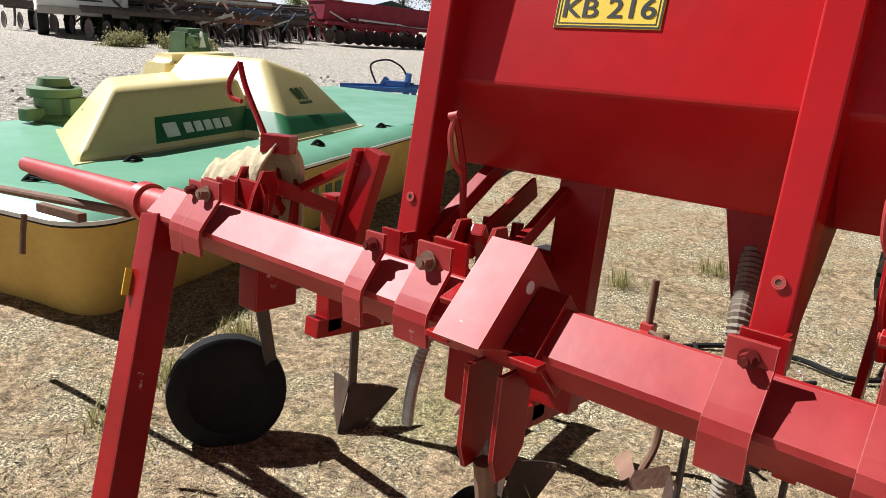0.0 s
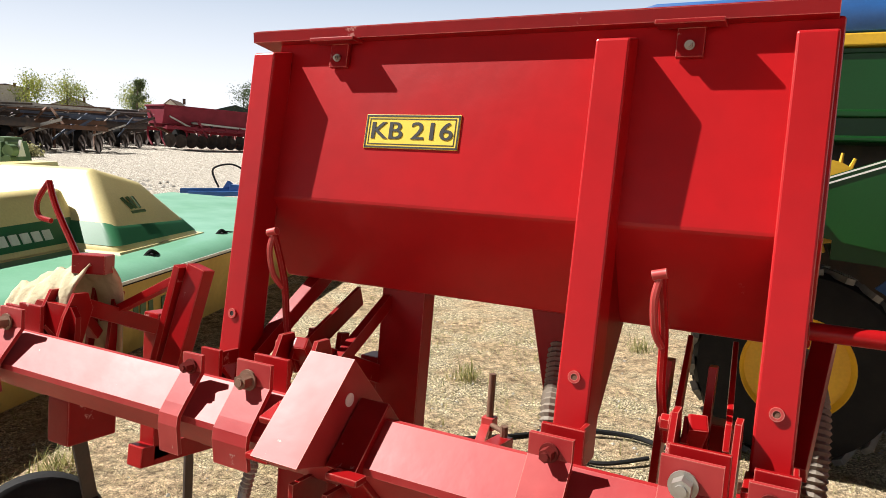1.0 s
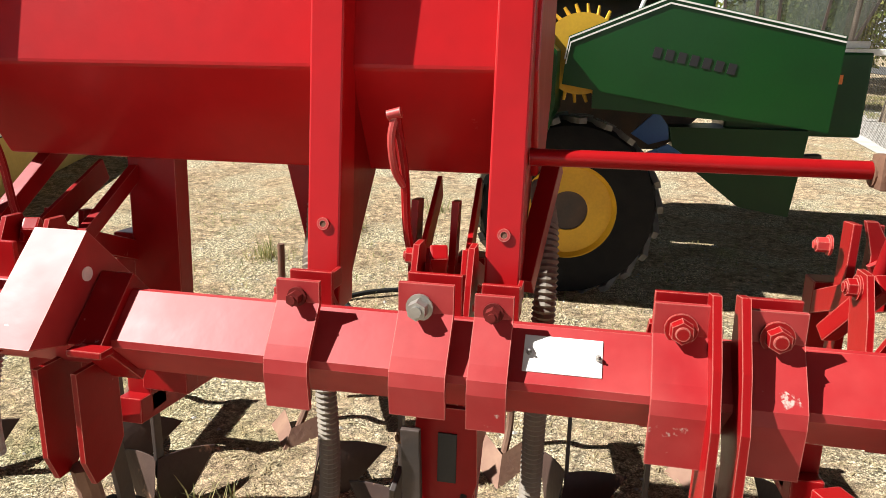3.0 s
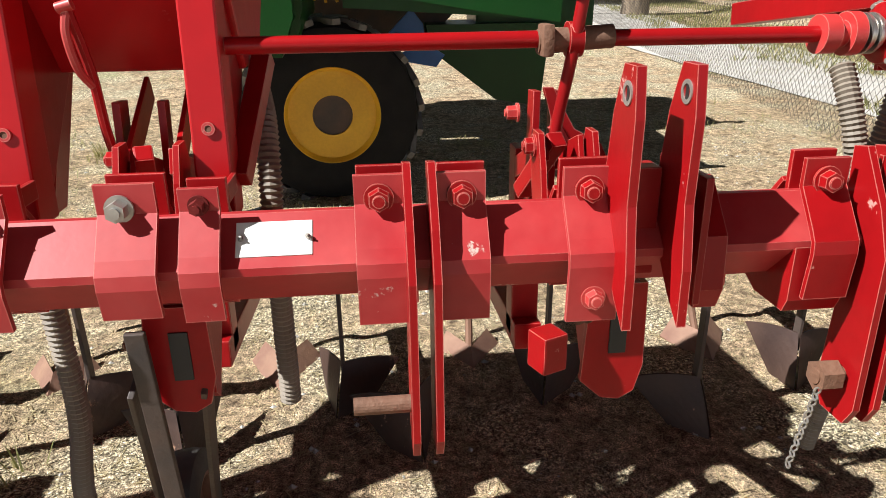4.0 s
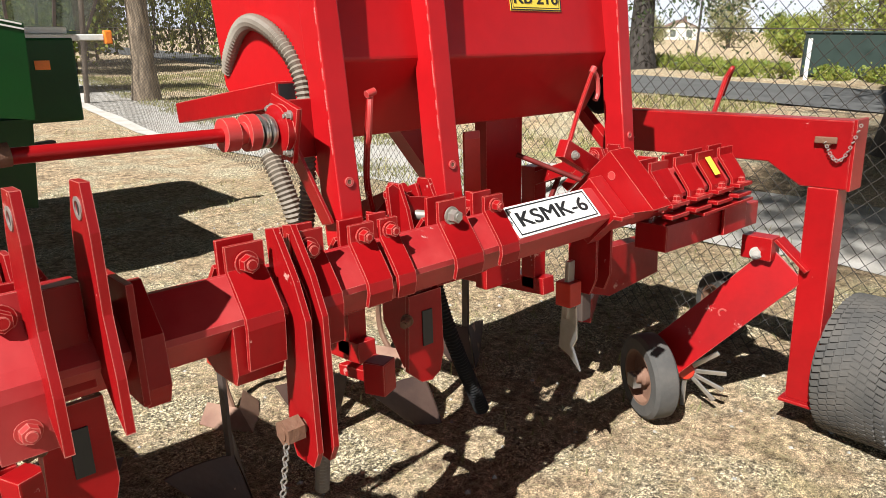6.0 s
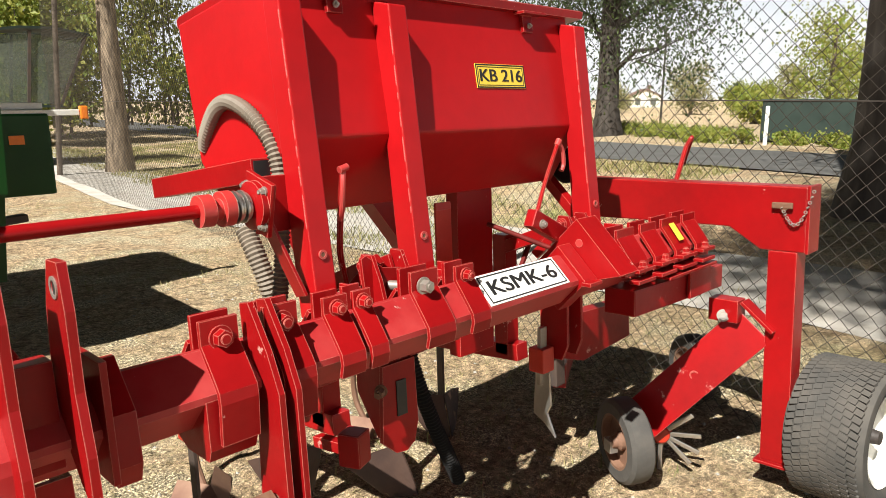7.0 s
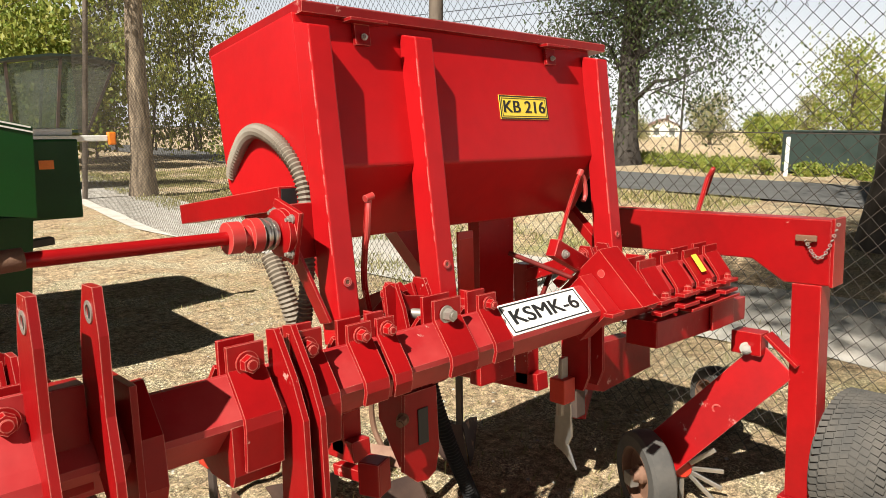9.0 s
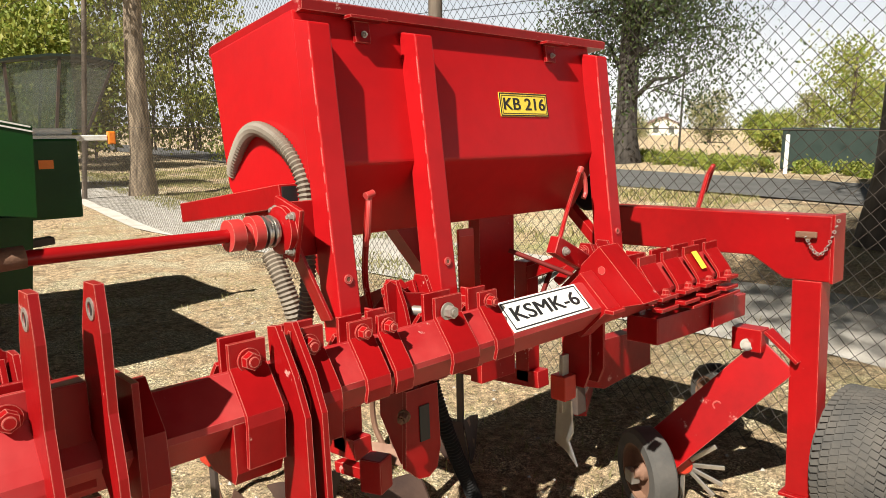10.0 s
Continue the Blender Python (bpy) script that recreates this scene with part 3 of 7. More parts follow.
# plain and printed plates on the bar's sloping front face


def face_plate(x0, x1, s0, s1, material, name, lift=0.003, th=0.003):
    """A flat plate on the upper front face of the bar: s runs from the upper edge (0) to the front edge (0.1)."""
    d = Vector((0, -0.7071, -0.7071))
    nrm = Vector((0, -0.7071, 0.7071))
    top = Vector((0, BY, BZ + BH))
    c = top + d * ((s0 + s1) / 2) + nrm * (lift + th / 2)
    m = Matrix((Vector((1, 0, 0)), -d, nrm)).transposed()
    bm = B()
    box(bm, (0, 0, 0), (x1 - x0, s1 - s0, th), bevel=0.001)
    full = Matrix.Translation((x0 + (x1 - x0) / 2, c.y, c.z)) @ m.to_4x4()
    bmesh.ops.transform(bm, matrix=full, verts=bm.verts)
    return part(name, bm, material, cult), full


plate, _ = face_plate(-0.581, -0.471, 0.022, 0.078, WHITE, "type_plate", 0.001)
tagged(plate, "blank white enamel plate, its print worn away")
for px in (-0.573, -0.477):
    hexbolt(plate, (px, BY - 0.0355 - 0.004, BZ + BH - 0.0355 + 0.004), (0, -0.7, 0.7), 0.003, 0.003, ZINC, "rivet")
sign, full = face_plate(1.000, 1.325, 0.004, 0.094, WHITE, "model_plate", 0.002)
tagged(sign, "white plate with black model lettering and frame")
bm = B()
for c, s in (((0, 0.038, 0.0024), (0.304, 0.003, 0.0012)), ((0, -0.038, 0.0024), (0.304, 0.003, 0.0012)),
             ((-0.152, 0, 0.0024), (0.003, 0.079, 0.0012)), ((0.152, 0, 0.0024), (0.003, 0.079, 0.0012))):
    box(bm, c, s)
bmesh.ops.transform(bm, matrix=full, verts=bm.verts)
part("border", bm, BLACK, sign)
text_mesh("KSMK-6", 0.060, full @ Matrix.Translation((0, 0, 0.0026)), BLACK, "lettering", sign, 0.265)


# ---------------------------------------------------------------- the cultivator: hoppers
def hopper(x0, x1, posts, sx, label_x):
    """A leaning sheet-steel hopper on three posts; sx is +1 where its inner end lies at x0, else -1."""
    sec = [(0.276, 1.738), (0.226, 1.390), (0.340, 1.205), (0.510, 1.205), (0.640, 1.335), (0.695, 1.690)]
    bm = B()
    slab(bm, sec, "x", x0, x1)
    body = part("hopper", bm, RED_SHEET, cult, "leaning red sheet-steel fertiliser hopper")
    bev = body.modifiers.new("soft_edges", "BEVEL")
    bev.width, bev.segments, bev.limit_method = 0.006, 2, "ANGLE"
    body.data.materials[0] = RED_SHEET
    bm = B()
    lid = [(0.250, 1.734), (0.247, 1.756), (0.263, 1.762), (0.705, 1.712), (0.720, 1.704), (0.718, 1.684)]
    slab(bm, lid, "x", x0 - (0.056 if sx < 0 else -0.010), x1 + (0.056 if sx > 0 else -0.010))
    part("lid", bm, RED, body)
    for k in (0.16, 0.80):
        xx = x0 + (x1 - x0) * k
        bm = B()
        box(bm, (xx, 0.262, 1.704), (0.045, 0.012, 0.060), Matrix.Rotation(-0.12, 3, "X"), 0.002)
        box(bm, (xx, 0.245, 1.728), (0.110, 0.040, 0.008), bevel=0.002)
        lt = part("lid_catch", bm, RED, body)
        hexbolt(lt, (xx, 0.252, 1.694), (0, -1, -0.1), 0.006, 0.008, ZINC)
    for x in posts:
        bm = B()
        f0, f1 = 0.135, 0.135 + LEAN * 0.715
        out = [(f0, 0.985), (f0 + 0.075, 0.985), (f1 + 0.062, 1.714), (f1, 1.700)]
        slab(bm, out, "x", x - 0.029, x + 0.029)
        p = part("post", bm, RED_SHEET, body, "upright square post")
        bv = p.modifiers.new("soft_edges", "BEVEL")
        bv.width, bv.segments, bv.limit_method = 0.004, 2, "ANGLE"
        bm = B()
        ring(bm, [(0.0055, -0.003), (0.0105, -0.003), (0.0105, 0.0035), (0.0055, 0.0035)], axis_frame((x, 0.149, 1.135), (0, -1, 0.1)), 16)
        part("bolt_rim", bm, RED_WORN, p)
        bm = B()
        lathe(bm, [(0.0, 0.0), (0.0055, 0.0), (0.0055, 0.0022), (0.0, 0.0022)], axis_frame((x, 0.149, 1.135), (0, -1, 0.1)), 12)
        part("bolt_hole", bm, RUST if x > -1 else BLACK, p)
        if sx < 0 and x > -1.5:
            bm = B()
            slab(bm, [(f0 + 0.072, 1.02), (0.37, 1.20), (0.37, 1.23), (0.24, 1.38), (f0 + 0.080, 1.16)], "x", x + 0.008, x + 0.024)
            part("post_gusset", bm, RED, p)
        if sx > 0:                            # rough weld where the post meets the hopper
            bm = B()
            for k in range(71):
                z = 1.20 + 0.0066 * k + 0.002 * noise.noise((k * 1.7, x, 0))
                if k == 70 or noise.noise((k * 0.23, x * 5, 8)) < -0.12:
                    if bm.verts:
                        part("weld_seam", bm, RED_WORN, p, smooth=True)
                        bm = B()
                    continue
                yy = f0 + LEAN * (z - 0.985) + 0.004
                g = 0.0022 + 0.0008 * noise.noise((k * 2.3, x * 7, 3))
                bmesh.ops.create_icosphere(bm, subdivisions=1, radius=g, matrix=Matrix.Translation((x - 0.0285, yy, z)) @ Matrix.Diagonal((0.9, 1, 2.6, 1)))
            bm.free()
        # foot bracket between post and bar
        bm = B()
        box(bm, (x, 0.098, 1.040), (0.066, 0.090, 0.010), bevel=0.002)
        box(bm, (x + 0.033, 0.100, 1.052), (0.008, 0.070, 0.030), bevel=0.002)
        part("foot_bracket", bm, RED, p)
    # number label
    m = Matrix.Translation((label_x, 0.276 - 0.050 * (1.738 - 1.541) / 0.348 - 0.0014, 1.541)) @ Matrix.Rotation(radians(90 - 8.2), 4, "X")
    bm = B()
    box(bm, (0, 0, 0), (0.218, 0.070, 0.002), bevel=0.0005)
    bmesh.ops.transform(bm, matrix=m, verts=bm.verts)
    lab = part("label", bm, LABEL_Y, body, "yellow label with black model number")
    bm = B()
    for hw, hh, t in ((0.106, 0.032, 0.0035), (0.099, 0.0260, 0.0018)):
        for c, s in (((0, hh, 0.0012), (hw * 2 + t, t, 0.001)), ((0, -hh, 0.0012), (hw * 2 + t, t, 0.001)),
                     ((hw, 0, 0.0012), (t, hh * 2, 0.001)), ((-hw, 0, 0.0012), (t, hh * 2, 0.001))):
            box(bm, c, s)
    bmesh.ops.transform(bm, matrix=m, verts=bm.verts)
    part("border", bm, BLACK, lab)
    text_mesh("KB 216", 0.050, m @ Matrix.Translation((0, 0, 0.0014)), BLACK, "lettering", lab, 0.186)
    # outlet spouts and supporting legs under the hopper
    bm = B()
    slab(bm, [(-1.11, 1.21), (-0.935, 1.21), (-1.000, 0.93), (-1.045, 0.93)] if sx < 0 else [(0.98, 1.21), (1.16, 1.21), (1.140, 0.95), (1.105, 1.05)], "y", 0.395, 0.455)
    part("outlet_spout", bm, RED, body)
    for xx in (-1.428 if sx < 0 else 1.400,):
        bm = B()
        beam(bm, (xx + 0.010, 0.42, 1.21), (xx, 0.42, 0.66), 0.112 if sx < 0 else 0.165, 0.05, (0, 1, 0), 0.003)
        part("support_leg", bm, RED, body)
        if sx < 0:
            bm = B()
            beam(bm, (xx - 0.03, 0.40, 1.17), (xx - 0.02, 0.10, 1.00), 0.032, 0.020, (1, 0, 0), 0.002)
            part("brace", bm, RED, body)
    # diagonal from outer post foot to hopper
    for x in (posts[0], posts[-1]):
        bm = B()
        beam(bm, (x + 0.03, 0.19, 1.04), (x + 0.06, 0.40, 1.22), 0.035, 0.035, bevel=0.002)
        part("stay", bm, RED, body)
    return body


hopper(-1.712, -0.596, (-1.696, -0.936, -0.632), -1, -1.338)
hopper(0.618, 1.745, (0.643, 0.950, 1.722), 1, 1.378)


# ---------------------------------------------------------------- row units
def goose_share(bm, at, k=1.0, yaw=0.0):
    """A sweep share: a pointed blade with two wings rising to the back."""
    m = Matrix.Translation(at) @ Matrix.Rotation(yaw, 4, "Z") @ Matrix.Diagonal((k, k, k, 1))
    top = [(0, -0.12, 0.0), (0.10, 0.06, 0.035), (0.06, 0.08, 0.085), (0, -0.01, 0.075), (-0.06, 0.08, 0.085), (-0.10, 0.06, 0.035), (0, 0.0, 0.02)]
    up = [bm.verts.new(m @ Vector(p)) for p in top]
    dn = [bm.verts.new(m @ (Vector(p) + Vector((0, 0.006, -0.010)))) for p in top]
    quads = [(0, 1, 2, 3), (0, 3, 4, 5)]
    for f in quads:
        bm.faces.new([up[i] for i in f])
        bm.faces.new([dn[i] for i in f][::-1])
    loop = [0, 1, 2, 3, 4, 5]
    for i in range(6):
        a, b = loop[i], loop[(i + 1) % 6]
        bm.faces.new((up[a], up[b], dn[b], dn[a]))
    for v in (up[6], dn[6]):
        bm.verts.remove(v)
    return bm


def ridger(bm, at, k=1.0, yaw=0.0):
    """A ridging body: two broad curved wings meeting in a point."""
    m = Matrix.Translation(at) @ Matrix.Rotation(yaw, 4, "Z") @ Matrix.Diagonal((k, k, k, 1))
    for s in (1, -1):
        rows = []
        for j in range(5):
            v = j / 4
            row = []
            for i in range(6):
                u = i / 5
                x = s * (0.004 + u * (0.055 + 0.11 * v))
                y = -0.10 + u * (0.10 + 0.07 * v) + 0.06 * v + 0.03 * v * v
                z = v * (0.24 - 0.05 * u * u) + 0.0
                row.append((x, y, z))
            rows.append(row)
        up = [[bm.verts.new(m @ Vector(p)) for p in r] for r in rows]
        dn = [[bm.verts.new(m @ (Vector(p) + Vector((0, 0.008, 0)))) for p in r] for r in rows]
        for j in range(4):
            for i in range(5):
                bm.faces.new((up[j][i], up[j][i + 1], up[j + 1][i + 1], up[j + 1][i]))
                bm.faces.new((dn[j][i], dn[j + 1][i], dn[j + 1][i + 1], dn[j][i + 1]))
        edge = [(0, i) for i in range(6)] + [(j, 5) for j in range(1, 5)] + [(4, i) for i in range(4, -1, -1)] + [(j, 0) for j in range(3, 0, -1)]
        for a, b in zip(edge, edge[1:] + edge[:1]):
            bm.faces.new((up[a[0]][a[1]], up[b[0]][b[1]], dn[b[0]][b[1]], dn[a[0]][a[1]]))
    return bm


def gauge_wheel(parent, at, r=0.115, w=0.075, axis=(1, 0, 0.05), tyre=None, solid=False):
    m = axis_frame(at, axis)
    bm = B()
    h = w / 2
    ring(bm, [(r * 0.66, -h), (r * 0.90, -h), (r * 0.985, -h * 0.75), (r, -h * 0.3), (r, h * 0.3), (r * 0.985, h * 0.75), (r * 0.90, h), (r * 0.66, h)], m, 40)
    t = part("gauge_wheel", bm, tyre or GREYRUBBER, parent, "small solid rubber gauge wheel", smooth=True)
    if solid:
        bm = B()
        lathe(bm, [(0.0, h * 0.2), (r * 0.3, h * 0.35), (r * 0.6, h * 0.75), (r * 0.68, h * 0.95), (r * 0.68, -h * 0.9), (0.0, -h * 0.6)], m, 40)
        part("disc", bm, tyre, t, smooth=True)
        return t
    bm = B()
    lathe(bm, [(0.0, -h * 0.2), (r * 0.66, -h * 0.2), (r * 0.66, h * 0.2), (0.0, h * 0.2)], m, 32)
    ring(bm, [(r * 0.60, -h * 0.95), (r * 0.68, -h * 0.95), (r * 0.68, h * 0.95), (r * 0.60, h * 0.95)], m, 32)
    part("rim", bm, EARTHSTEEL, t, "earth-stained steel rim", smooth=True)
    bm = B()
    lathe(bm, [(0.0, -h * 1.20), (r * 0.13, -h * 1.20), (r * 0.15, -h * 0.8), (r * 0.22, -h * 0.6), (r * 0.22, h * 0.6), (r * 0.15, h * 0.8), (r * 0.13, h * 1.20), (0.0, h * 1.20)], m, 20)
    part("hub", bm, EARTHSTEEL, t, smooth=True)
    return t


def row_unit(x, wheel=True, holder=True, dark_wheel=False, lever=True, clamp=True):
    """One parallelogram unit: bar clamp, linkage, wheel arm, tool beam with blades, lever with its looped grip."""
    if clamp:
        c = strap(x, 0.082, bolt=False, drop=0.925 if x > 0.5 else 0.905)
        hexbolt(c, (x - 0.008, 0.000, 1.054), (0, -1, 0), 0.015, 0.032, EARTHSTEEL if x < -1 else ZINC)
    for s in (-0.045, 0.045):
        bm = B()
        slab(bm, [(0.080, 0.98), (0.150, 0.98), (0.180, 1.075), (0.165, 1.115), (0.128, 1.115), (0.102, 1.06)], "x", x + s - 0.005, x + s + 0.005)
        hd = part("linkage_head", bm, RED, cult)
    for s in (-0.030, 0.030):
        for p0, p1 in (((x + s, 0.150, 1.085), (x + s * 0.8, 0.42, 0.985)), ((x + s, 0.10, 0.93), (x + s * 0.8, 0.42, 0.79))):
            bm = B()
            beam(bm, p0, p1, 0.010, 0.042, (0, 0, 1), 0.002)
            part("linkage_arm", bm, RED, hd)
    hexbolt(hd, (x - 0.050, 0.150, 1.090), (-1, 0, 0), 0.014, 0.022, RED)
    bm = B()
    beam(bm, (x - 0.012, 0.150, 1.10), (x - 0.045, 0.260, 0.98), 0.030, 0.030, (0, 0, 1), 0.004)
    part("linkage_link", bm, RED, hd)
    bm = B()
    beam(bm, (x, 0.43, 1.03), (x, 0.43, 0.60), 0.060, 0.060, (0, 1, 0), 0.004)
    part("rear_upright", bm, RED, hd)
    bm = B()
    beam(bm, (x, 0.36, 0.62), (x, 1.32, 0.55), 0.060, 0.060, (0, 0, 1), 0.004)
    tb = part("tool_beam", bm, RED, cult)
    if -1 < x < 0 or x < -1.4:
        near = x < -0.3
        for dx, w in ((-0.085 if near else -0.018, 0.046), (-0.012 if near else 0.018, 0.030)):
            bm = B()
            beam(bm, (x + dx, 0.300, 1.160 if x > -1 else 1.10), (x + dx - 0.006, 0.285, 0.93), 0.014, w, (0, 1, 0), 0.002)
            part("linkage_upright", bm, RED, hd)
        for dx in ((-0.050, 0.030) if -1 < x < -0.3 else () if x > -0.3 else (-0.040,) if x > -2 else ()):
            bm = B()
            beam(bm, (x + dx, 0.165, 1.050), (x + dx - 0.020, 0.430, 1.165), 0.010, 0.050, (0, 0, 1), 0.002)
            part("rising_arm", bm, RED, hd)
    if abs(x + 0.059) < 0.01:
        bm = B()
        slab(bm, [(-0.064, 1.166), (-0.046, 1.166), (-0.004, 1.090), (0.050, 1.060), (0.078, 1.000), (0.062, 0.985), (-0.008, 1.022), (-0.036, 1.062)], "y", 0.282, 0.294)
        part("bent_plate", bm, RED, hd)
        bm = B()
        rod(bm, (0.000, 0.29, 1.03), (-0.045, 0.28, 1.10), 0.012, n=10)
        part("link_rod", bm, RED_WORN, hd)
        hexbolt(hd, (-0.106, 0.300, 1.120), (-1, 0, 0), 0.013, 0.03, RED_WORN)
    if lever:
        bm = B()
        u = x + (-0.045 if x < -1 else -0.030 if x < 1 else 0.055)
        if x > 1:                             # this one leans over to the side
            pipe(bm, [(1.352, 0.11, 1.120), (1.385, 0.12, 1.166), (1.470, 0.155, 1.240), (1.591, 0.20, 1.338)], 0.0065, 8)
        else:
            pipe(bm, [(u - 0.035, 0.21, 1.04), (u - 0.050, 0.205, 1.12), (u - 0.052, 0.190, 1.22), (u - 0.060, 0.160, 1.318)], 0.0080, 8)
        lv = part("lever", bm, RED, cult, smooth=True)
        bm = B()
        if x > 1:
            pipe(bm, [(1.591, 0.20, 1.338), (1.612, 0.20, 1.315), (1.618, 0.20, 1.270), (1.606, 0.20, 1.250)], 0.0085, 8)
            rod(bm, (1.585, 0.20, 1.330), (1.598, 0.20, 1.346), 0.0105, n=12)
            part("grip", bm, RED_WORN, lv, smooth=True)
            lever = False
        if lever:
            pipe(bm, [(u - 0.060, 0.160, 1.315), (u - 0.066, 0.157, 1.28), (u - 0.063, 0.168, 1.23), (u - 0.054, 0.190, 1.200)], 0.0065, 8)
            rod(bm, (u - 0.072, 0.158, 1.316), (u - 0.050, 0.158, 1.322), 0.0085, n=12)
            part("grip", bm, RED_WORN, lv, smooth=True)
    if holder:
        xu, low = x, 0.0 if x < -0.5 else 0.03
        x += -0.085 if x > 0.5 else 0.048 if x > -0.5 else 0.0
        bm = B()
        o = [(x - 0.020, 0.880), (x + 0.075, 0.880), (x + 0.079, 0.755 - low), (x + 0.066, 0.705 - low), (x + 0.040, 0.690 - low), (x + 0.008, 0.695 - low), (x - 0.030, 0.730 - low)]
        slab(bm, o, "y", 0.040, 0.052)
        h = part("wheel_fork", bm, RED, cult, "rounded fork plate with a long slot")
        for u in (x - 0.014, x + 0.070):
            bm = B()
            slab(bm, [(0.048, 0.88), (0.14, 0.88), (0.14, 0.80), (0.07, 0.70), (0.048, 0.72)], "x", u - 0.005, u + 0.005)
            part("fork_side", bm, RED, h)
        # solid black plate paints the darkness of the open slot
        bm = B()
        box(bm, (x + 0.030, 0.039, 0.795), (0.030, 0.004, 0.085), bevel=0.001)
        part("slot", bm, BLACK, h)
        hexbolt(h, (x - 0.024, 0.045, 0.825), (-0.8, -0.6, 0), 0.011, 0.040, RUST)
        if wheel:
            bm = B()
            beam(bm, (x - 0.020, 0.00, 0.86), (x - 0.016, 0.05, 0.40), 0.030, 0.012, (0, 1, 0), 0.002)
            part("slotted_bar", bm, DARKIRON, h)
            for u in (-0.085, 0.030):
                bm = B()
                reach, ry = (-0.36, 0.50) if dark_wheel else (-0.085, 0.39)
                beam(bm, (x + u + 0.03, ry - 0.34, 0.74), (x + u + reach, ry, 0.19), 0.010, 0.045, (0, 1, 0), 0.002)
                part("wheel_arm", bm, RED if dark_wheel else DARKIRON, h)
        x = xu
    if wheel and not holder:
        bm = B()
        box(bm, (x - 0.02, 0.21, 0.775), (0.085, 0.14, 0.12) if dark_wheel else (0.07, 0.12, 0.13), bevel=0.006)
        hb = part("linkage_block", bm, RED, cult)
        bm = B()
        hub = Vector((x - 0.42, 0.55, 0.25)) if dark_wheel else Vector((x - 0.07, 0.44, 0.18))
        beam(bm, (x - (0.26 if dark_wheel else 0.03), 0.34 if dark_wheel else 0.30, 0.74), hub, 0.014, 0.045, (0, 1, 0), 0.002)
        part("wheel_arm", bm, DARKIRON, hb)
    if wheel:
        if dark_wheel:
            gauge_wheel(cult, (x - 0.49, 0.40, 0.214), 0.212, 0.10, (0.85, -0.50, 0.10), RUBBER, True)
        else:
            gauge_wheel(cult, (x - 0.12, 0.40, 0.165), 0.165, 0.085, (1, 0.05, 0.03), RUBBER if x < -1 else None, x < -1)
    # hoeing tools: two wing blades ahead, one sweep behind
    for s, yy in ((-0.24, 0.78), (0.22, 1.00)):
        bm = B()
        beam(bm, (x, yy, 0.585), (x + s, yy, 0.585), 0.042, 0.042, (0, 0, 1), 0.003)
        part("cross_arm", bm, RED, tb)
        bm = B()
        box(bm, (x + s, yy, 0.575), (0.055, 0.060, 0.085), bevel=0.004)
        k = part("tine_socket", bm, ORANGE_RED, tb)
        hexbolt(k, (x + s, yy - 0.030, 0.575), (0, -1, 0), 0.010, 0.022, ZINC)
        bm = B()
        beam(bm, (x + s, yy, 0.68), (x + s, yy + 0.01, 0.16), 0.012, 0.036, (0, 1, 0), 0.002)
        part("blade_shank", bm, DARKIRON, tb)
        bm = B()
        ridger(bm, (x + s, yy, 0.02), 0.86, 0.35 if s < 0 else -0.35)
        part("wing_blade", bm, BLADE, tb, "dark steel wing blade with brown patches for its sunlit tip")
    bm = B()
    pipe(bm, [(x, 1.30, 0.62), (x, 1.31, 0.42), (x + 0.01, 1.37, 0.30), (x + 0.01, 1.36, 0.17), (x, 1.28, 0.09)], 0.014, 8)
    part("spring_tine", bm, RUST, tb, smooth=True)
    bm = B()
    goose_share(bm, (x, 1.24, 0.03), 1.25)
    part("sweep_share", bm, EARTHSTEEL, tb, "earth-stained steel sweep share")


for ux, dk in ((-2.247, True), (-1.498, False), (-0.725, False), (-0.059, False), (0.812, False), (1.59, False)):
    row_unit(ux, holder=-1 < ux < 1.5, wheel=ux < -0.5, dark_wheel=dk, lever=abs(ux + 0.059) > 0.01 and ux > -2, clamp=abs(ux + 0.059) > 0.01 and ux < 1.5)


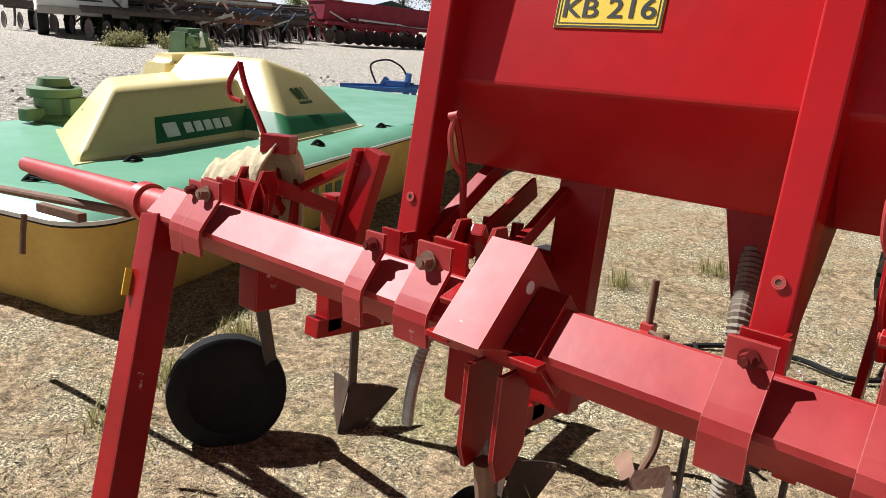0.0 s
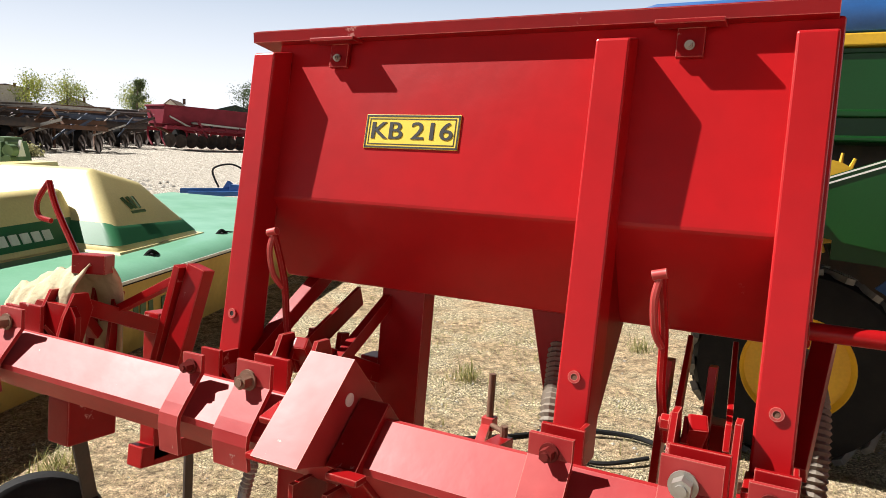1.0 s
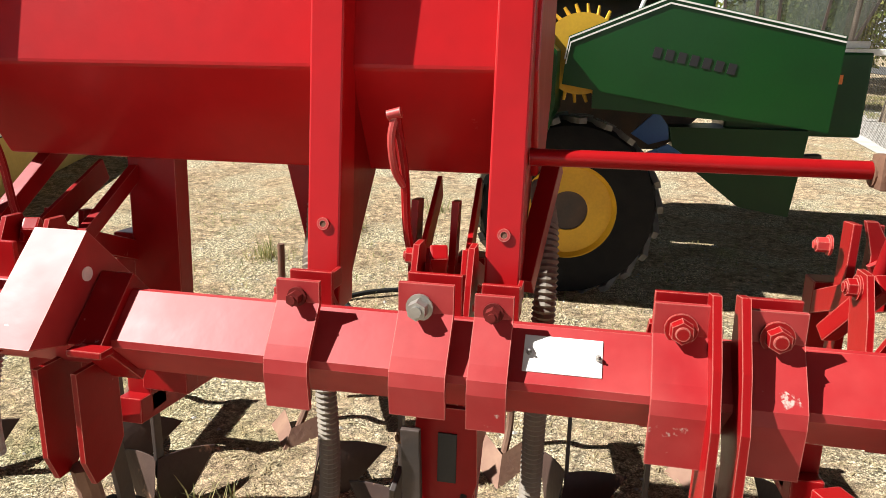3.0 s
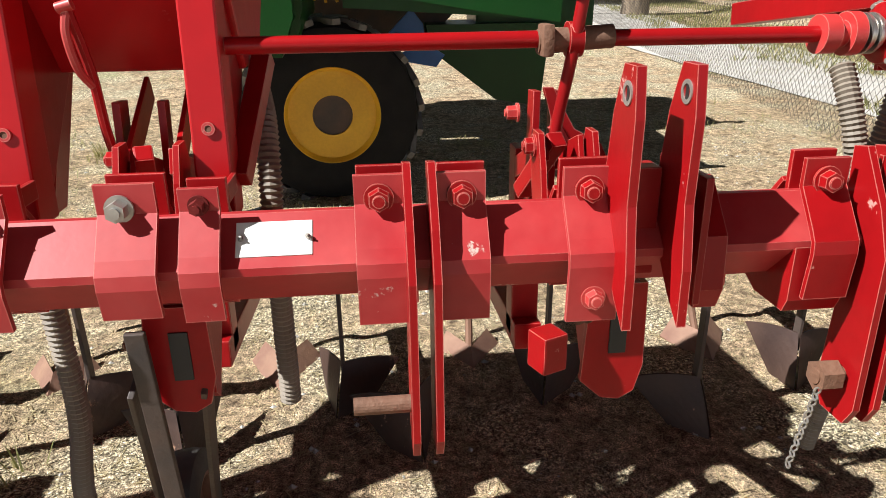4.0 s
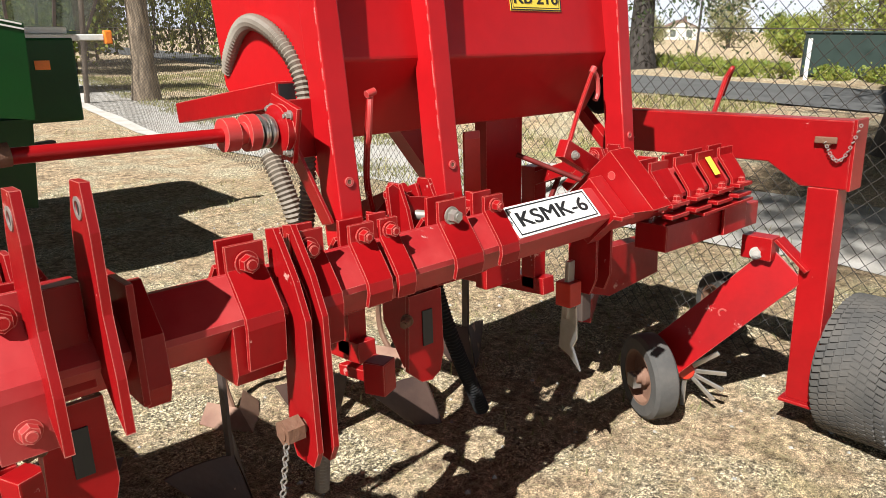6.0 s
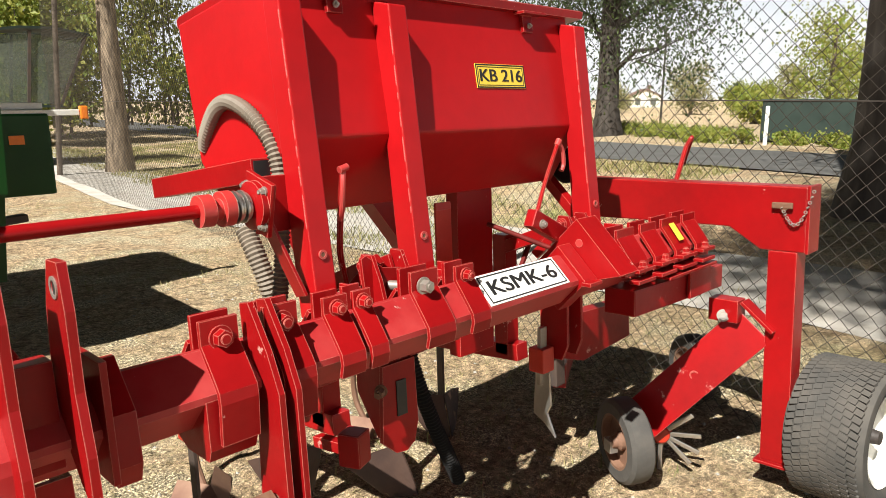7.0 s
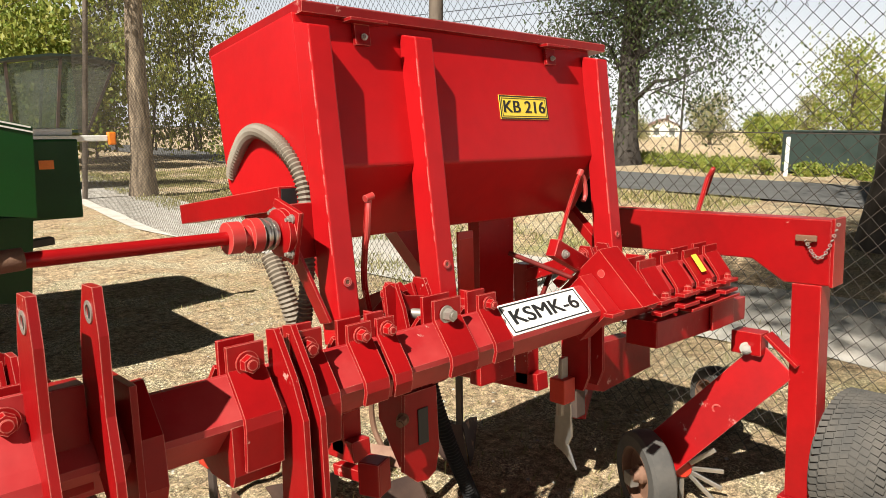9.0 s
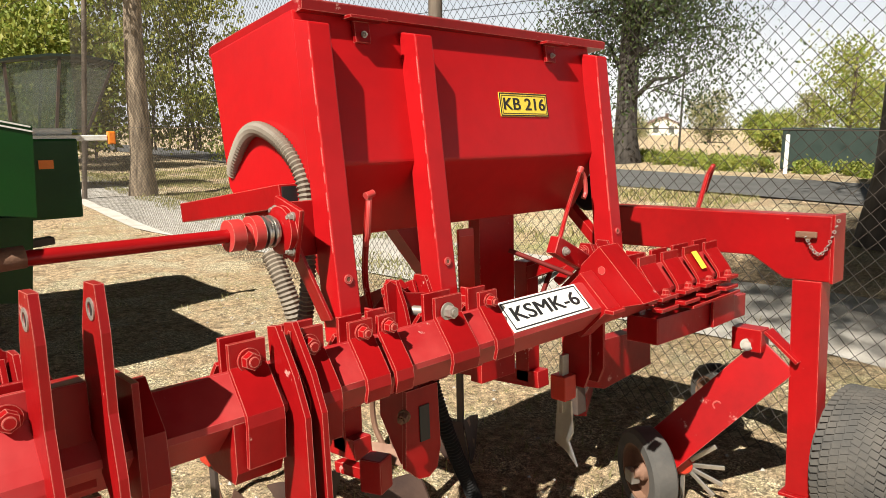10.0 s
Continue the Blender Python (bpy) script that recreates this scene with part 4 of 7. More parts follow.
# ---------------------------------------------------------------- drive shaft between the hoppers
def drive():
    y, z = 0.205, 1.255
    bm = B()
    rod(bm, (-0.602, y, z), (-0.05, y, z + 0.001), 0.0140, n=18)
    rod(bm, (-0.06, y, z + 0.001), (0.40, y, z), 0.0140, n=18)
    part("drive_shaft", bm, RED, cult, smooth=True)
    bm = B()
    rod(bm, (-0.098, y, z - 0.003), (0.030, y, z + 0.004), 0.0195, n=18)
    box(bm, (-0.085, y - 0.008, z), (0.020, 0.048, 0.052), bevel=0.006)
    part("shaft_sleeve", bm, RUST, cult, "rusty sleeve on the drive shaft", smooth=True)
    bm = B()
    rod(bm, (0.392, y, z), (0.420, y, z), 0.033, n=20)
    rod(bm, (0.440, y, z), (0.462, y, z), 0.037, n=20)
    rod(bm, (0.420, y, z), (0.440, y, z), 0.022, n=16)
    j = part("shaft_joint", bm, RED_WORN, cult, smooth=True)
    bm = B()
    for k in range(5):
        rod(bm, (0.463 + k * 0.008, y, z), (0.4675 + k * 0.008, y, z), 0.030 + 0.005 * (k % 2), n=20)
    part("spring", bm, STEEL, j, "bright coil spring", smooth=True)
    bm = B()
    lathe(bm, [(0.0, -0.012), (0.040, -0.012), (0.052, -0.006), (0.052, 0.010), (0.034, 0.016), (0.0, 0.016)], axis_frame((0.516, y, z), (1, 0, 0)), 24)
    box(bm, (0.530, y, z + 0.002), (0.014, 0.105, 0.120), Matrix.Rotation(0.3, 3, "X"), 0.006)
    h = part("bearing_housing", bm, RED, cult, smooth=True)
    for dy, dz in ((-0.040, 0.030), (0.030, 0.042), (-0.030, -0.044), (0.040, -0.032)):
        hexbolt(h, (0.523, y + dy, z + dz), (-1, 0, 0), 0.008, 0.014, ZINC)
    bm = B()
    box(bm, (0.578, y + 0.030, z - 0.005), (0.085, 0.010, 0.125), bevel=0.002)
    beam(bm, (0.545, y + 0.01, z - 0.03), (0.600, y - 0.03, 1.045), 0.008, 0.045, (0, 1, 0), 0.002)
    part("housing_bracket", bm, RED, cult)
    bm = B()
    pipe(bm, [(-0.066, 0.215, 1.04), (-0.055, 0.212, 1.12), (-0.038, 0.190, 1.25), (-0.028, 0.182, 1.335)], 0.0105, 10)
    ring(bm, [(0.018, -0.012), (0.029, -0.012), (0.029, 0.012), (0.018, 0.012)], axis_frame((-0.036, y, z), (1, 0, 0)), 18)
    rod(bm, (-0.029, 0.182, 1.322), (-0.028, 0.182, 1.346), 0.019, n=14)
    part("shaft_lever", bm, RED, cult, smooth=True)
    # square tube jutting back from the hopper's end
    bm = B()
    beam(bm, (0.600, 0.30, 1.322), (0.600, 0.86, 1.262), 0.055, 0.055, (0, 0, 1), 0.003)
    part("cross_tube", bm, RED, cult)
    # black sheet on the solid end paints the tube's shaded inside
    bm = B()
    box(bm, (0.600, 0.2985, 1.322), (0.044, 0.004, 0.044))
    part("tube_mouth", bm, BLACK, cult)


drive()


# ---------------------------------------------------------------- hoses
def hose(pts, r=0.0195, parent=None):
    bm = B()
    pipe(bm, pts, r, 12, ribs=0.0022, pitch=0.011)
    return part("corrugated_hose", bm, HOSE, parent or cult, "grey-beige corrugated plastic hose", smooth=False)


hose([(0.625, 0.62, 1.37), (0.612, 0.58, 1.41), (0.605, 0.50, 1.470), (0.605, 0.42, 1.478), (0.608, 0.32, 1.43), (0.618, 0.265, 1.34), (0.616, 0.265, 1.18), (0.612, 0.29, 1.02), (0.61, 0.34, 0.90), (0.61, 0.27, 0.78), (0.595, 0.25, 0.58), (0.60, 0.30, 0.32)], 0.0175)
hose([(0.635, 0.47, 1.17), (0.640, 0.43, 1.10), (0.655, 0.41, 1.02), (0.68, 0.42, 0.93), (0.67, 0.45, 0.74)], 0.024)
hose([(-1.05, 0.46, 1.19), (-1.050, 0.42, 1.14), (-1.034, 0.36, 1.06), (-1.018, 0.30, 0.99), (-0.985, 0.27, 0.76), (-0.985, 0.28, 0.55), (-1.02, 0.30, 0.34), (-1.03, 0.36, 0.12)], 0.020)
hose([(-0.60, 0.47, 1.17), (-0.575, 0.36, 1.10), (-0.57, 0.31, 0.98), (-0.575, 0.33, 0.80), (-0.58, 0.36, 0.50)], 0.021)
# a zinc spring below the left socket, made with the hose shape
hose([(-1.565, 0.11, 0.90), (-1.590, 0.10, 0.795), (-1.622, 0.12, 0.70), (-1.650, 0.15, 0.61)], 0.0115).data.materials[0] = ZINC
hose([(1.08, 0.42, 0.86), (1.10, 0.37, 0.66), (1.137, 0.35, 0.52), (1.19, 0.35, 0.40), (1.243, 0.35, 0.28)], 0.023).data.materials[0] = RUBBER


# ---------------------------------------------------------------- cross sockets, drawbar, stand, transport wheel
def cross_socket(x, inner):
    """A square tube that sits over the bar and points forward and down; inner: the side (+1 or -1) of its bolt hole."""
    ang = radians(46.0)
    u, v = Vector((0, -math.cos(ang), -math.sin(ang))), Vector((0, math.sin(ang), -math.cos(ang)))
    top = Vector((x, 0.020, 1.127))
    hw, L, H, th = 0.0475, 0.207, 0.190, 0.009
    bm = B()

    def at(side, l, k):
        return bm.verts.new(top + Vector((side, 0, 0)) + u * l + v * k)
    end = 0.035
    o = [[at(-hw, 0, 0), at(hw, 0, 0), at(hw, 0, H), at(-hw, 0, H)], [at(-hw, L, 0), at(hw, L, 0), at(hw, L - 3 * end, H), at(-hw, L - 3 * end, H)]]
    i = [[at(-hw + th, 0, th), at(hw - th, 0, th), at(hw - th, 0, H - th), at(-hw + th, 0, H - th)],
         [at(-hw + th, L, th), at(hw - th, L, th), at(hw - th, L - 3 * end, H - th), at(-hw + th, L - 3 * end, H - th)]]
    for k in range(4):
        n = (k + 1) % 4
        bm.faces.new((o[0][k], o[0][n], o[1][n], o[1][k]))
        bm.faces.new((i[0][k], i[1][k], i[1][n], i[0][n]))
        for e in (0, 1):
            bm.faces.new((o[e][k], o[e][n], i[e][n], i[e][k]))
    s = part("cross_socket", bm, BARPAINT if x < 0 else RED, cult, "square tube set over the bar, open at its lower end")
    bm = B()
    lathe(bm, [(0.012, -0.001), (0.012, 0.0015), (0.0, 0.0015)], axis_frame((x + inner * hw, 0.011, 1.058), (inner, 0, 0)), 16)
    part("bolt_hole", bm, WHITE if x < 0 else RED_WORN, s)
    # bent side collar with two small lugs
    bm = B()
    box(bm, (x + inner * 0.080, 0.042, 0.962), (0.060, 0.135, 0.135), Matrix.Rotation(radians(45), 3, "X"), 0.004)
    part("collar_box", bm, RED, s)
    for c, z, r in (((x + inner * 0.105, -0.070, 0.962), (0.060, 0.030, 0.012), 0.0), ((x - inner * 0.070, -0.060, 0.955), (0.050, 0.050, 0.012), 0.0),
                    ((x - inner * 0.066, -0.030, 1.020), (0.050, 0.060, 0.012), 0.3)):
        bm = B()
        box(bm, c, z, Matrix.Rotation(r, 3, "X"), 0.003)
        part("lug", bm, RED, s)
    for k in (-0.036, 0.036):
        bm = B()
        dy = 0.0 if x < 0 else 0.09
        slab(bm, [(-0.03 + dy, 0.90), (0.07 + dy, 0.90), (0.07 + dy, 0.74), (0.03 + dy, 0.69), (-0.01 + dy, 0.69), (-0.03 + dy, 0.74)], "x", x + k - 0.005, x + k + 0.005)
        part("hanging_fork", bm, RED, s)
    if x > 0:
        return s
    bm = B()
    pipe(bm, [(x - 0.01, 0.02, 0.70), (x, 0.06, 0.50), (x + 0.02, 0.10, 0.36), (x + 0.01, 0.04, 0.24)], 0.020, 8)
    part("curved_shank", bm, EARTHSTEEL, s, smooth=True)
    return s


cross_socket(-1.334, 1)
cross_socket(1.476, -1)


def left_end():
    bm = B()
    rod(bm, (-2.46, 0.04, 0.968), (-3.49, 0.030, 0.950), 0.048, 0.027, n=24)
    d = part("transport_drawbar", bm, RED_WORN, cult, "faded round transport drawbar tube", smooth=True)
    bm = B()
    rod(bm, (-2.60, 0.038, 0.966), (-2.64, 0.038, 0.965), 0.056, 0.058, n=24)
    part("collar", bm, RED_WORN, d, smooth=True)
    bm = B()
    beam(bm, (-2.475, 0.005, 0.955), (-2.300, -0.270, 0.005), 0.085, 0.085, (1, 0, 0), 0.005)
    s = part("parking_stand", bm, RED, cult, "slanting square parking stand with a yellow sticker")
    bm = B()
    beam(bm, (-2.480, -0.085, 0.815), (-2.467, -0.105, 0.745), 0.030, 0.003, (1, 0, 0))
    part("sticker", bm, LABEL_Y, s)
    # adjusting pin standing on the outer tool beam
    bm = B()
    rod(bm, (-1.64, 1.50, 0.36), (-1.64, 1.50, 0.745), 0.014, n=14)
    pn = part("depth_pin", bm, RUST, cult, "upright rusty depth pin in its clamp", smooth=True)
    bm = B()
    box(bm, (-1.64, 1.50, 0.55), (0.050, 0.050, 0.050), bevel=0.004)
    part("pin_clamp", bm, RED_WORN, pn)
    bm = B()
    rod(bm, (-1.62, 1.48, 0.55), (-1.56, 1.45, 0.545), 0.010, n=10)
    part("clamp_screw", bm, RUST, pn)
    bm = B()
    beam(bm, (-1.65, 1.49, 0.53), (-1.56, 1.22, 0.545), 0.036, 0.036, (0, 0, 1), 0.003)
    part("clamp_arm", bm, RED_WORN, pn)


left_end()


def right_end():
    # side beam with gusset, pin and chain
    bm = B()
    slab(bm, [(0.62, 1.165), (-0.315, 1.152), (-0.315, 0.925), (-0.165, 0.925), (-0.05, 1.00), (0.62, 1.00)], "x", 2.296, 2.386)
    f = part("side_beam", bm, RED, cult, "deep square side beam")
    bv = f.modifiers.new("soft_edges", "BEVEL")
    bv.width, bv.segments, bv.limit_method = 0.005, 2, "ANGLE"
    bm = B()
    box(bm, (2.340, -0.322, 1.040), (0.105, 0.012, 0.235), bevel=0.003)
    part("end_cap", bm, RED, f)
    bm = B()
    rod(bm, (2.280, -0.245, 1.080), (2.302, -0.245, 1.080), 0.012, n=12)
    box(bm, (2.282, -0.240, 1.088), (0.010, 0.070, 0.022), bevel=0.004)
    p = part("locking_pin", bm, RUST, f)
    bm = B()
    for k in range(18):
        t = k / 17
        y = -0.24 - 0.10 * t
        z = 1.08 - 0.085 * math.sin(math.pi * t) + 0.06 * t
        m = axis_frame((2.280, y, z), (1, 0, 0) if k % 2 else (0.2, 0.6, 0.7))
        ring(bm, [(0.0035, -0.0012), (0.0066, -0.0012), (0.0066, 0.0012), (0.0035, 0.0012)], m, 8)
    part("chain", bm, ZINC, p, "short dull steel chain")
    bm = B()
    beam(bm, (2.340, -0.242, 0.925), (2.340, -0.242, 0.13), 0.092, 0.098, (0, 1, 0), 0.006)
    part("wheel_column", bm, RED, f)
    bm = B()
    box(bm, (2.335, -0.235, 0.125), (0.115, 0.12, 0.012), bevel=0.003)
    part("foot_plate", bm, RED, f)
    bm = B()
    rod(bm, (2.390, -0.26, 0.275), (2.475, -0.40, 0.275), 0.022, n=16)
    part("stub_axle", bm, RUST, f)
    # road wheel
    r, w = 0.265, 0.270
    m = axis_frame((2.480, -0.440, 0.252), (-0.10, -0.99, 0.02))
    h = w / 2
    bm = B()
    ring(bm, [(0.165, -h * 0.85), (0.205, -h), (0.240, -h * 0.98), (r - 0.010, -h * 0.80), (r - 0.004, -h * 0.4), (r - 0.004, h * 0.4), (r - 0.010, h * 0.80), (0.240, h * 0.98), (0.205, h), (0.165, h * 0.85)], m, 56)
    t = part("road_tyre", bm, GREYRUBBER, cult, "worn pneumatic road tyre with block tread", smooth=True)
    bm = B()
    for k in range(64):
        a = 2 * math.pi * k / 64
        for j, u in enumerate((-0.105, -0.075, -0.045, -0.015, 0.015, 0.045, 0.075, 0.105)):
            aa = a + (0.045 if j % 2 else 0.0)
            q = m @ Matrix.Rotation(aa, 4, "Z") @ Matrix.Translation((r - 0.005, 0, u)) @ Matrix.Rotation(0.28 if j < 4 else -0.28, 4, "X")
            bmesh.ops.create_cube(bm, size=1.0, matrix=q @ Matrix.Diagonal((0.0085, 0.0185, 0.0270, 1)))
    part("tread", bm, GREYRUBBER, t)
    bm = B()
    ring(bm, [(0.150, h * 0.80), (0.174, h * 0.92), (0.168, h * 0.6), (0.160, -h * 0.8), (0.150, -h * 0.8)], m, 44)
    lathe(bm, [(0.0, h * 0.30), (0.055, h * 0.34), (0.075, h * 0.15), (0.155, h * 0.40), (0.155, h * 0.30), (0.0, h * 0.05)], m, 40)
    part("rim", bm, WHITE, t, "white steel rim", smooth=True)
    bm = B()
    lathe(bm, [(0.0, h * 0.75), (0.024, h * 0.75), (0.030, h * 0.3)], m, 20)
    part("hub_cap", bm, DARKIRON, t, smooth=True)
    # gauge wheel arm
    bm = B()
    p0, p1 = Vector((2.305, -0.150, 0.640)), Vector((2.100, 0.250, 0.175))
    beam(bm, p0, p1, 0.012, 0.165, (0, 0.75, 0.66), 0.003)
    a = part("gauge_arm", bm, RED, cult, "broad slanting wheel arm plate")
    bm = B()
    box(bm, (2.290, -0.055, 0.690), (0.070, 0.110, 0.085), bevel=0.004)
    box(bm, (2.300, -0.172, 0.678), (0.066, 0.150, 0.012), Matrix.Rotation(0.7, 3, "X"), 0.002)
    part("arm_bracket", bm, RED, a)
    hexbolt(a, (2.253, -0.058, 0.672), (-0.9, -0.4, 0.2), 0.017, 0.035, ZINC)
    bm = B()
    ring(bm, [(0.012, -0.002), (0.017, -0.002), (0.017, 0.004), (0.012, 0.004)], axis_frame((2.210, 0.028, 0.432), (-0.9, -0.46, 0)), 18)
    part("arm_hole", bm, RED_WORN, a)
    gauge_wheel(cult, (2.010, 0.205, 0.185), 0.165, 0.095, (0.82, -0.50, 0.02))
    gauge_wheel(cult, (2.990, 0.40, 0.165), 0.165, 0.095, (0.82, -0.50, 0.02))
    bm = B()
    box(bm, (1.975, 0.245, 0.165), (0.035, 0.05, 0.05), Matrix.Rotation(-0.5, 3, "Z"), 0.003)
    rod(bm, (1.970, 0.250, 0.165), (2.120, 0.160, 0.165), 0.018, n=14)
    part("axle_block", bm, ZINC, a)
    # star wheel tines beside the gauge wheel
    bm = B()
    lathe(bm, [(0.0, -0.02), (0.030, -0.02), (0.045, 0.0), (0.030, 0.02), (0.0, 0.02)], axis_frame((2.190, 0.150, 0.165), (0.8, 0.5, 0)), 18)
    sw = part("star_wheel", bm, ORANGE_RED, cult, "star wheel with blunt pale tines")
    for an in (-0.75, -0.35, 0.12, 0.7, 1.5, 2.490, -1.6, -2.5):
        bm = B()
        c = Vector((2.190, 0.150, 0.165))
        d = Vector((0.25 * math.cos(an), -math.cos(an), math.sin(an))).normalized()
        beam(bm, c + 0.03 * d, c + 0.155 * d, 0.018, 0.008, (1, 0.3, 0), 0.003)
        part("star_tine", bm, STEEL, sw)
    # inner unit body standing in the shade behind the arm
    bm = B()
    slab(bm, [(1.88, 0.70), (1.96, 0.71), (2.02, 0.66), (2.36, 0.64), (2.37, 0.48), (2.02, 0.46), (1.90, 0.50)], "y", 0.40, 0.46)
    ub = part("unit_body", bm, RED, cult, "red side plate of the outer unit")
    # upright coloured dark iron in place of the shade it stands in
    bm = B()
    beam(bm, (1.86, 0.42, 0.84), (1.87, 0.42, 0.40), 0.055, 0.04, (0, 1, 0), 0.004)
    part("unit_upright", bm, DARKIRON, ub)
    bm = B()
    beam(bm, (1.90, 0.43, 0.42), (2.34, 0.70, 0.36), 0.05, 0.09, (0, 0, 1), 0.004)
    part("unit_arm", bm, RED, ub)
    # clamp plates on the right end of the bar
    for x, wd, tint in ((1.665, 0.095, RED), (1.805, 0.095, RED), (1.945, 0.10, RED), (2.085, 0.09, RED)):
        strap(x, wd, bolt=False, tip=1.07, drop=0.93)
        for z in (0.915, 0.950):
            bm = B()
            box(bm, (x, -0.058, z), (wd * 1.05, 0.035, 0.012), bevel=0.002)
            c = part("clamp_lug", bm, RED, cult)
        hexbolt(c, (x, -0.058, 0.956), (0, 0, 1), 0.012, 0.02, RED)
    bm = B()
    box(bm, (1.945, -0.0235, 1.0255), (0.030, 0.003, 0.066), Matrix.Rotation(radians(-36.4), 3, "X"))
    part("sticker", bm, LABEL_Y, cult)
    bm = B()
    beam(bm, (1.66, 0.02, 0.835), (2.29, 0.02, 0.815), 0.11, 0.085, (0, 0, 1), 0.005)
    b = part("lower_beam", bm, RED, cult)
    bm = B()
    box(bm, (2.08, -0.045, 0.835), (0.16, 0.012, 0.10), bevel=0.003)
    box(bm, (1.98, 0.0, 0.893), (0.34, 0.15, 0.010), bevel=0.002)
    box(bm, (2.17, 0.04, 0.91), (0.10, 0.10, 0.05), bevel=0.004)
    part("beam_plate", bm, RED, b)
    # hoe blades hanging in sockets near the end
    for x, y, zz in ((0.732, 0.20, 0.630), (-0.033, 0.29, 0.625)):
        bm = B()
        box(bm, (x, y, zz), (0.060, 0.060, 0.085), Matrix.Rotation(0.4, 3, "Z"), 0.005)
        k = part("tine_socket", bm, RED, cult, "red square tine socket")
        bm = B()
        beam(bm, (x, y + 0.02, zz - 0.01), (x, y + 0.16, zz - 0.03), 0.03, 0.03, (0, 0, 1), 0.003)
        part("socket_arm", bm, RED, k)
    for x, y in ((1.385, 0.12),):
        bm = B()
        box(bm, (x, y, 0.700), (0.055, 0.055, 0.075), bevel=0.004)
        k = part("tine_socket", bm, ORANGE_RED, cult)
        bm = B()
        beam(bm, (x, y - 0.005, 0.80), (x, y, 0.62), 0.030, 0.014, (0, 1, 0), 0.002)
        part("tool_stem", bm, ZINC, k)
        bm = B()
        slab(bm, [(y - 0.03, 0.66), (y + 0.02, 0.66), (y + 0.03, 0.52), (y - 0.01, 0.50), (y - 0.05, 0.46), (y - 0.02, 0.53), (y - 0.035, 0.56)], "x", x - 0.004, x + 0.004)
        part("knife_blade", bm, STEEL, k, "curved bright knife blade")


right_end()


def right_linkage():
    """Brackets, crossed rods and linkage plates seen between the right hopper's posts."""
    bm = B()
    beam(bm, (1.318, 0.100, 1.140), (1.500, 0.100, 1.050), 0.034, 0.052, (0, 0, 1), 0.004)
    br = part("lever_bracket", bm, RED, cult)
    hexbolt(br, (1.350, 0.082, 1.118), (0, -1, 0), 0.010, 0.014, ZINC)
    bm = B()
    rod(bm, (1.414, 0.35, 1.092), (1.560, 0.12, 0.985), 0.0080, n=10)
    part("crossed_rod", bm, RED_DULL, br, smooth=True)
    bm = B()
    beam(bm, (1.672, 0.35, 1.068), (1.545, 0.35, 0.870), 0.012, 0.014, (0, 1, 0), 0.002)
    part("crossed_rod", bm, RED_DULL, br)
    # the plate's orange-red colour stands for light on it; its top is paler
    bm = B()
    box(bm, (1.168, 0.300, 1.060), (0.062, 0.008, 0.250), bevel=0.002)
    up = part("upright_plate", bm, ORANGE_RED, cult)
    bm = B()
    box(bm, (1.168, 0.3005, 1.178), (0.058, 0.011, 0.022), bevel=0.002)
    part("pale_top", bm, RED_WORN, up)
    bm = B()
    slab(bm, [(0.732, 1.112), (0.745, 1.118), (0.795, 1.082), (0.884, 1.068), (0.884, 1.000), (0.800, 0.995), (0.740, 1.010)], "y", 0.126, 0.136)
    lp = part("linkage_face", bm, RED, cult)
    bm = B()
    rod(bm, (0.812, 0.128, 1.036), (0.846, 0.045, 1.036), 0.0125, n=14)
    part("linkage_pin", bm, ZINC, lp, "bare steel pin", smooth=True)
    # short black cylinder filling the dark round spot at the hopper's end
    bm = B()
    lathe(bm, [(0.0, -0.030), (0.050, -0.030), (0.062, -0.018), (0.062, 0.030), (0.0, 0.034)], axis_frame((1.830, 0.330, 1.250), (1, 0, 0)), 24)
    part("dark_cylinder", bm, RUBBER, cult, "short black cylinder at the hopper's end", smooth=True)


right_linkage()


def far_lever():
    bm = B()
    pipe(bm, [(2.620, 0.36, 1.02), (2.680, 0.35, 1.14), (2.760, 0.35, 1.27)], 0.011, 8)
    lv = part("lever", bm, RED, cult, smooth=True)
    bm = B()
    pipe(bm, [(2.760, 0.35, 1.27), (2.770, 0.33, 1.31), (2.800, 0.35, 1.29), (2.800, 0.37, 1.23), (2.760, 0.36, 1.20)], 0.010, 8)
    part("grip", bm, RED, lv, smooth=True)
    bm = B()
    beam(bm, (2.370, 0.36, 1.06), (2.680, 0.36, 1.03), 0.05, 0.05, (0, 0, 1), 0.003)
    part("lever_carrier", bm, RED, lv)


far_lever()


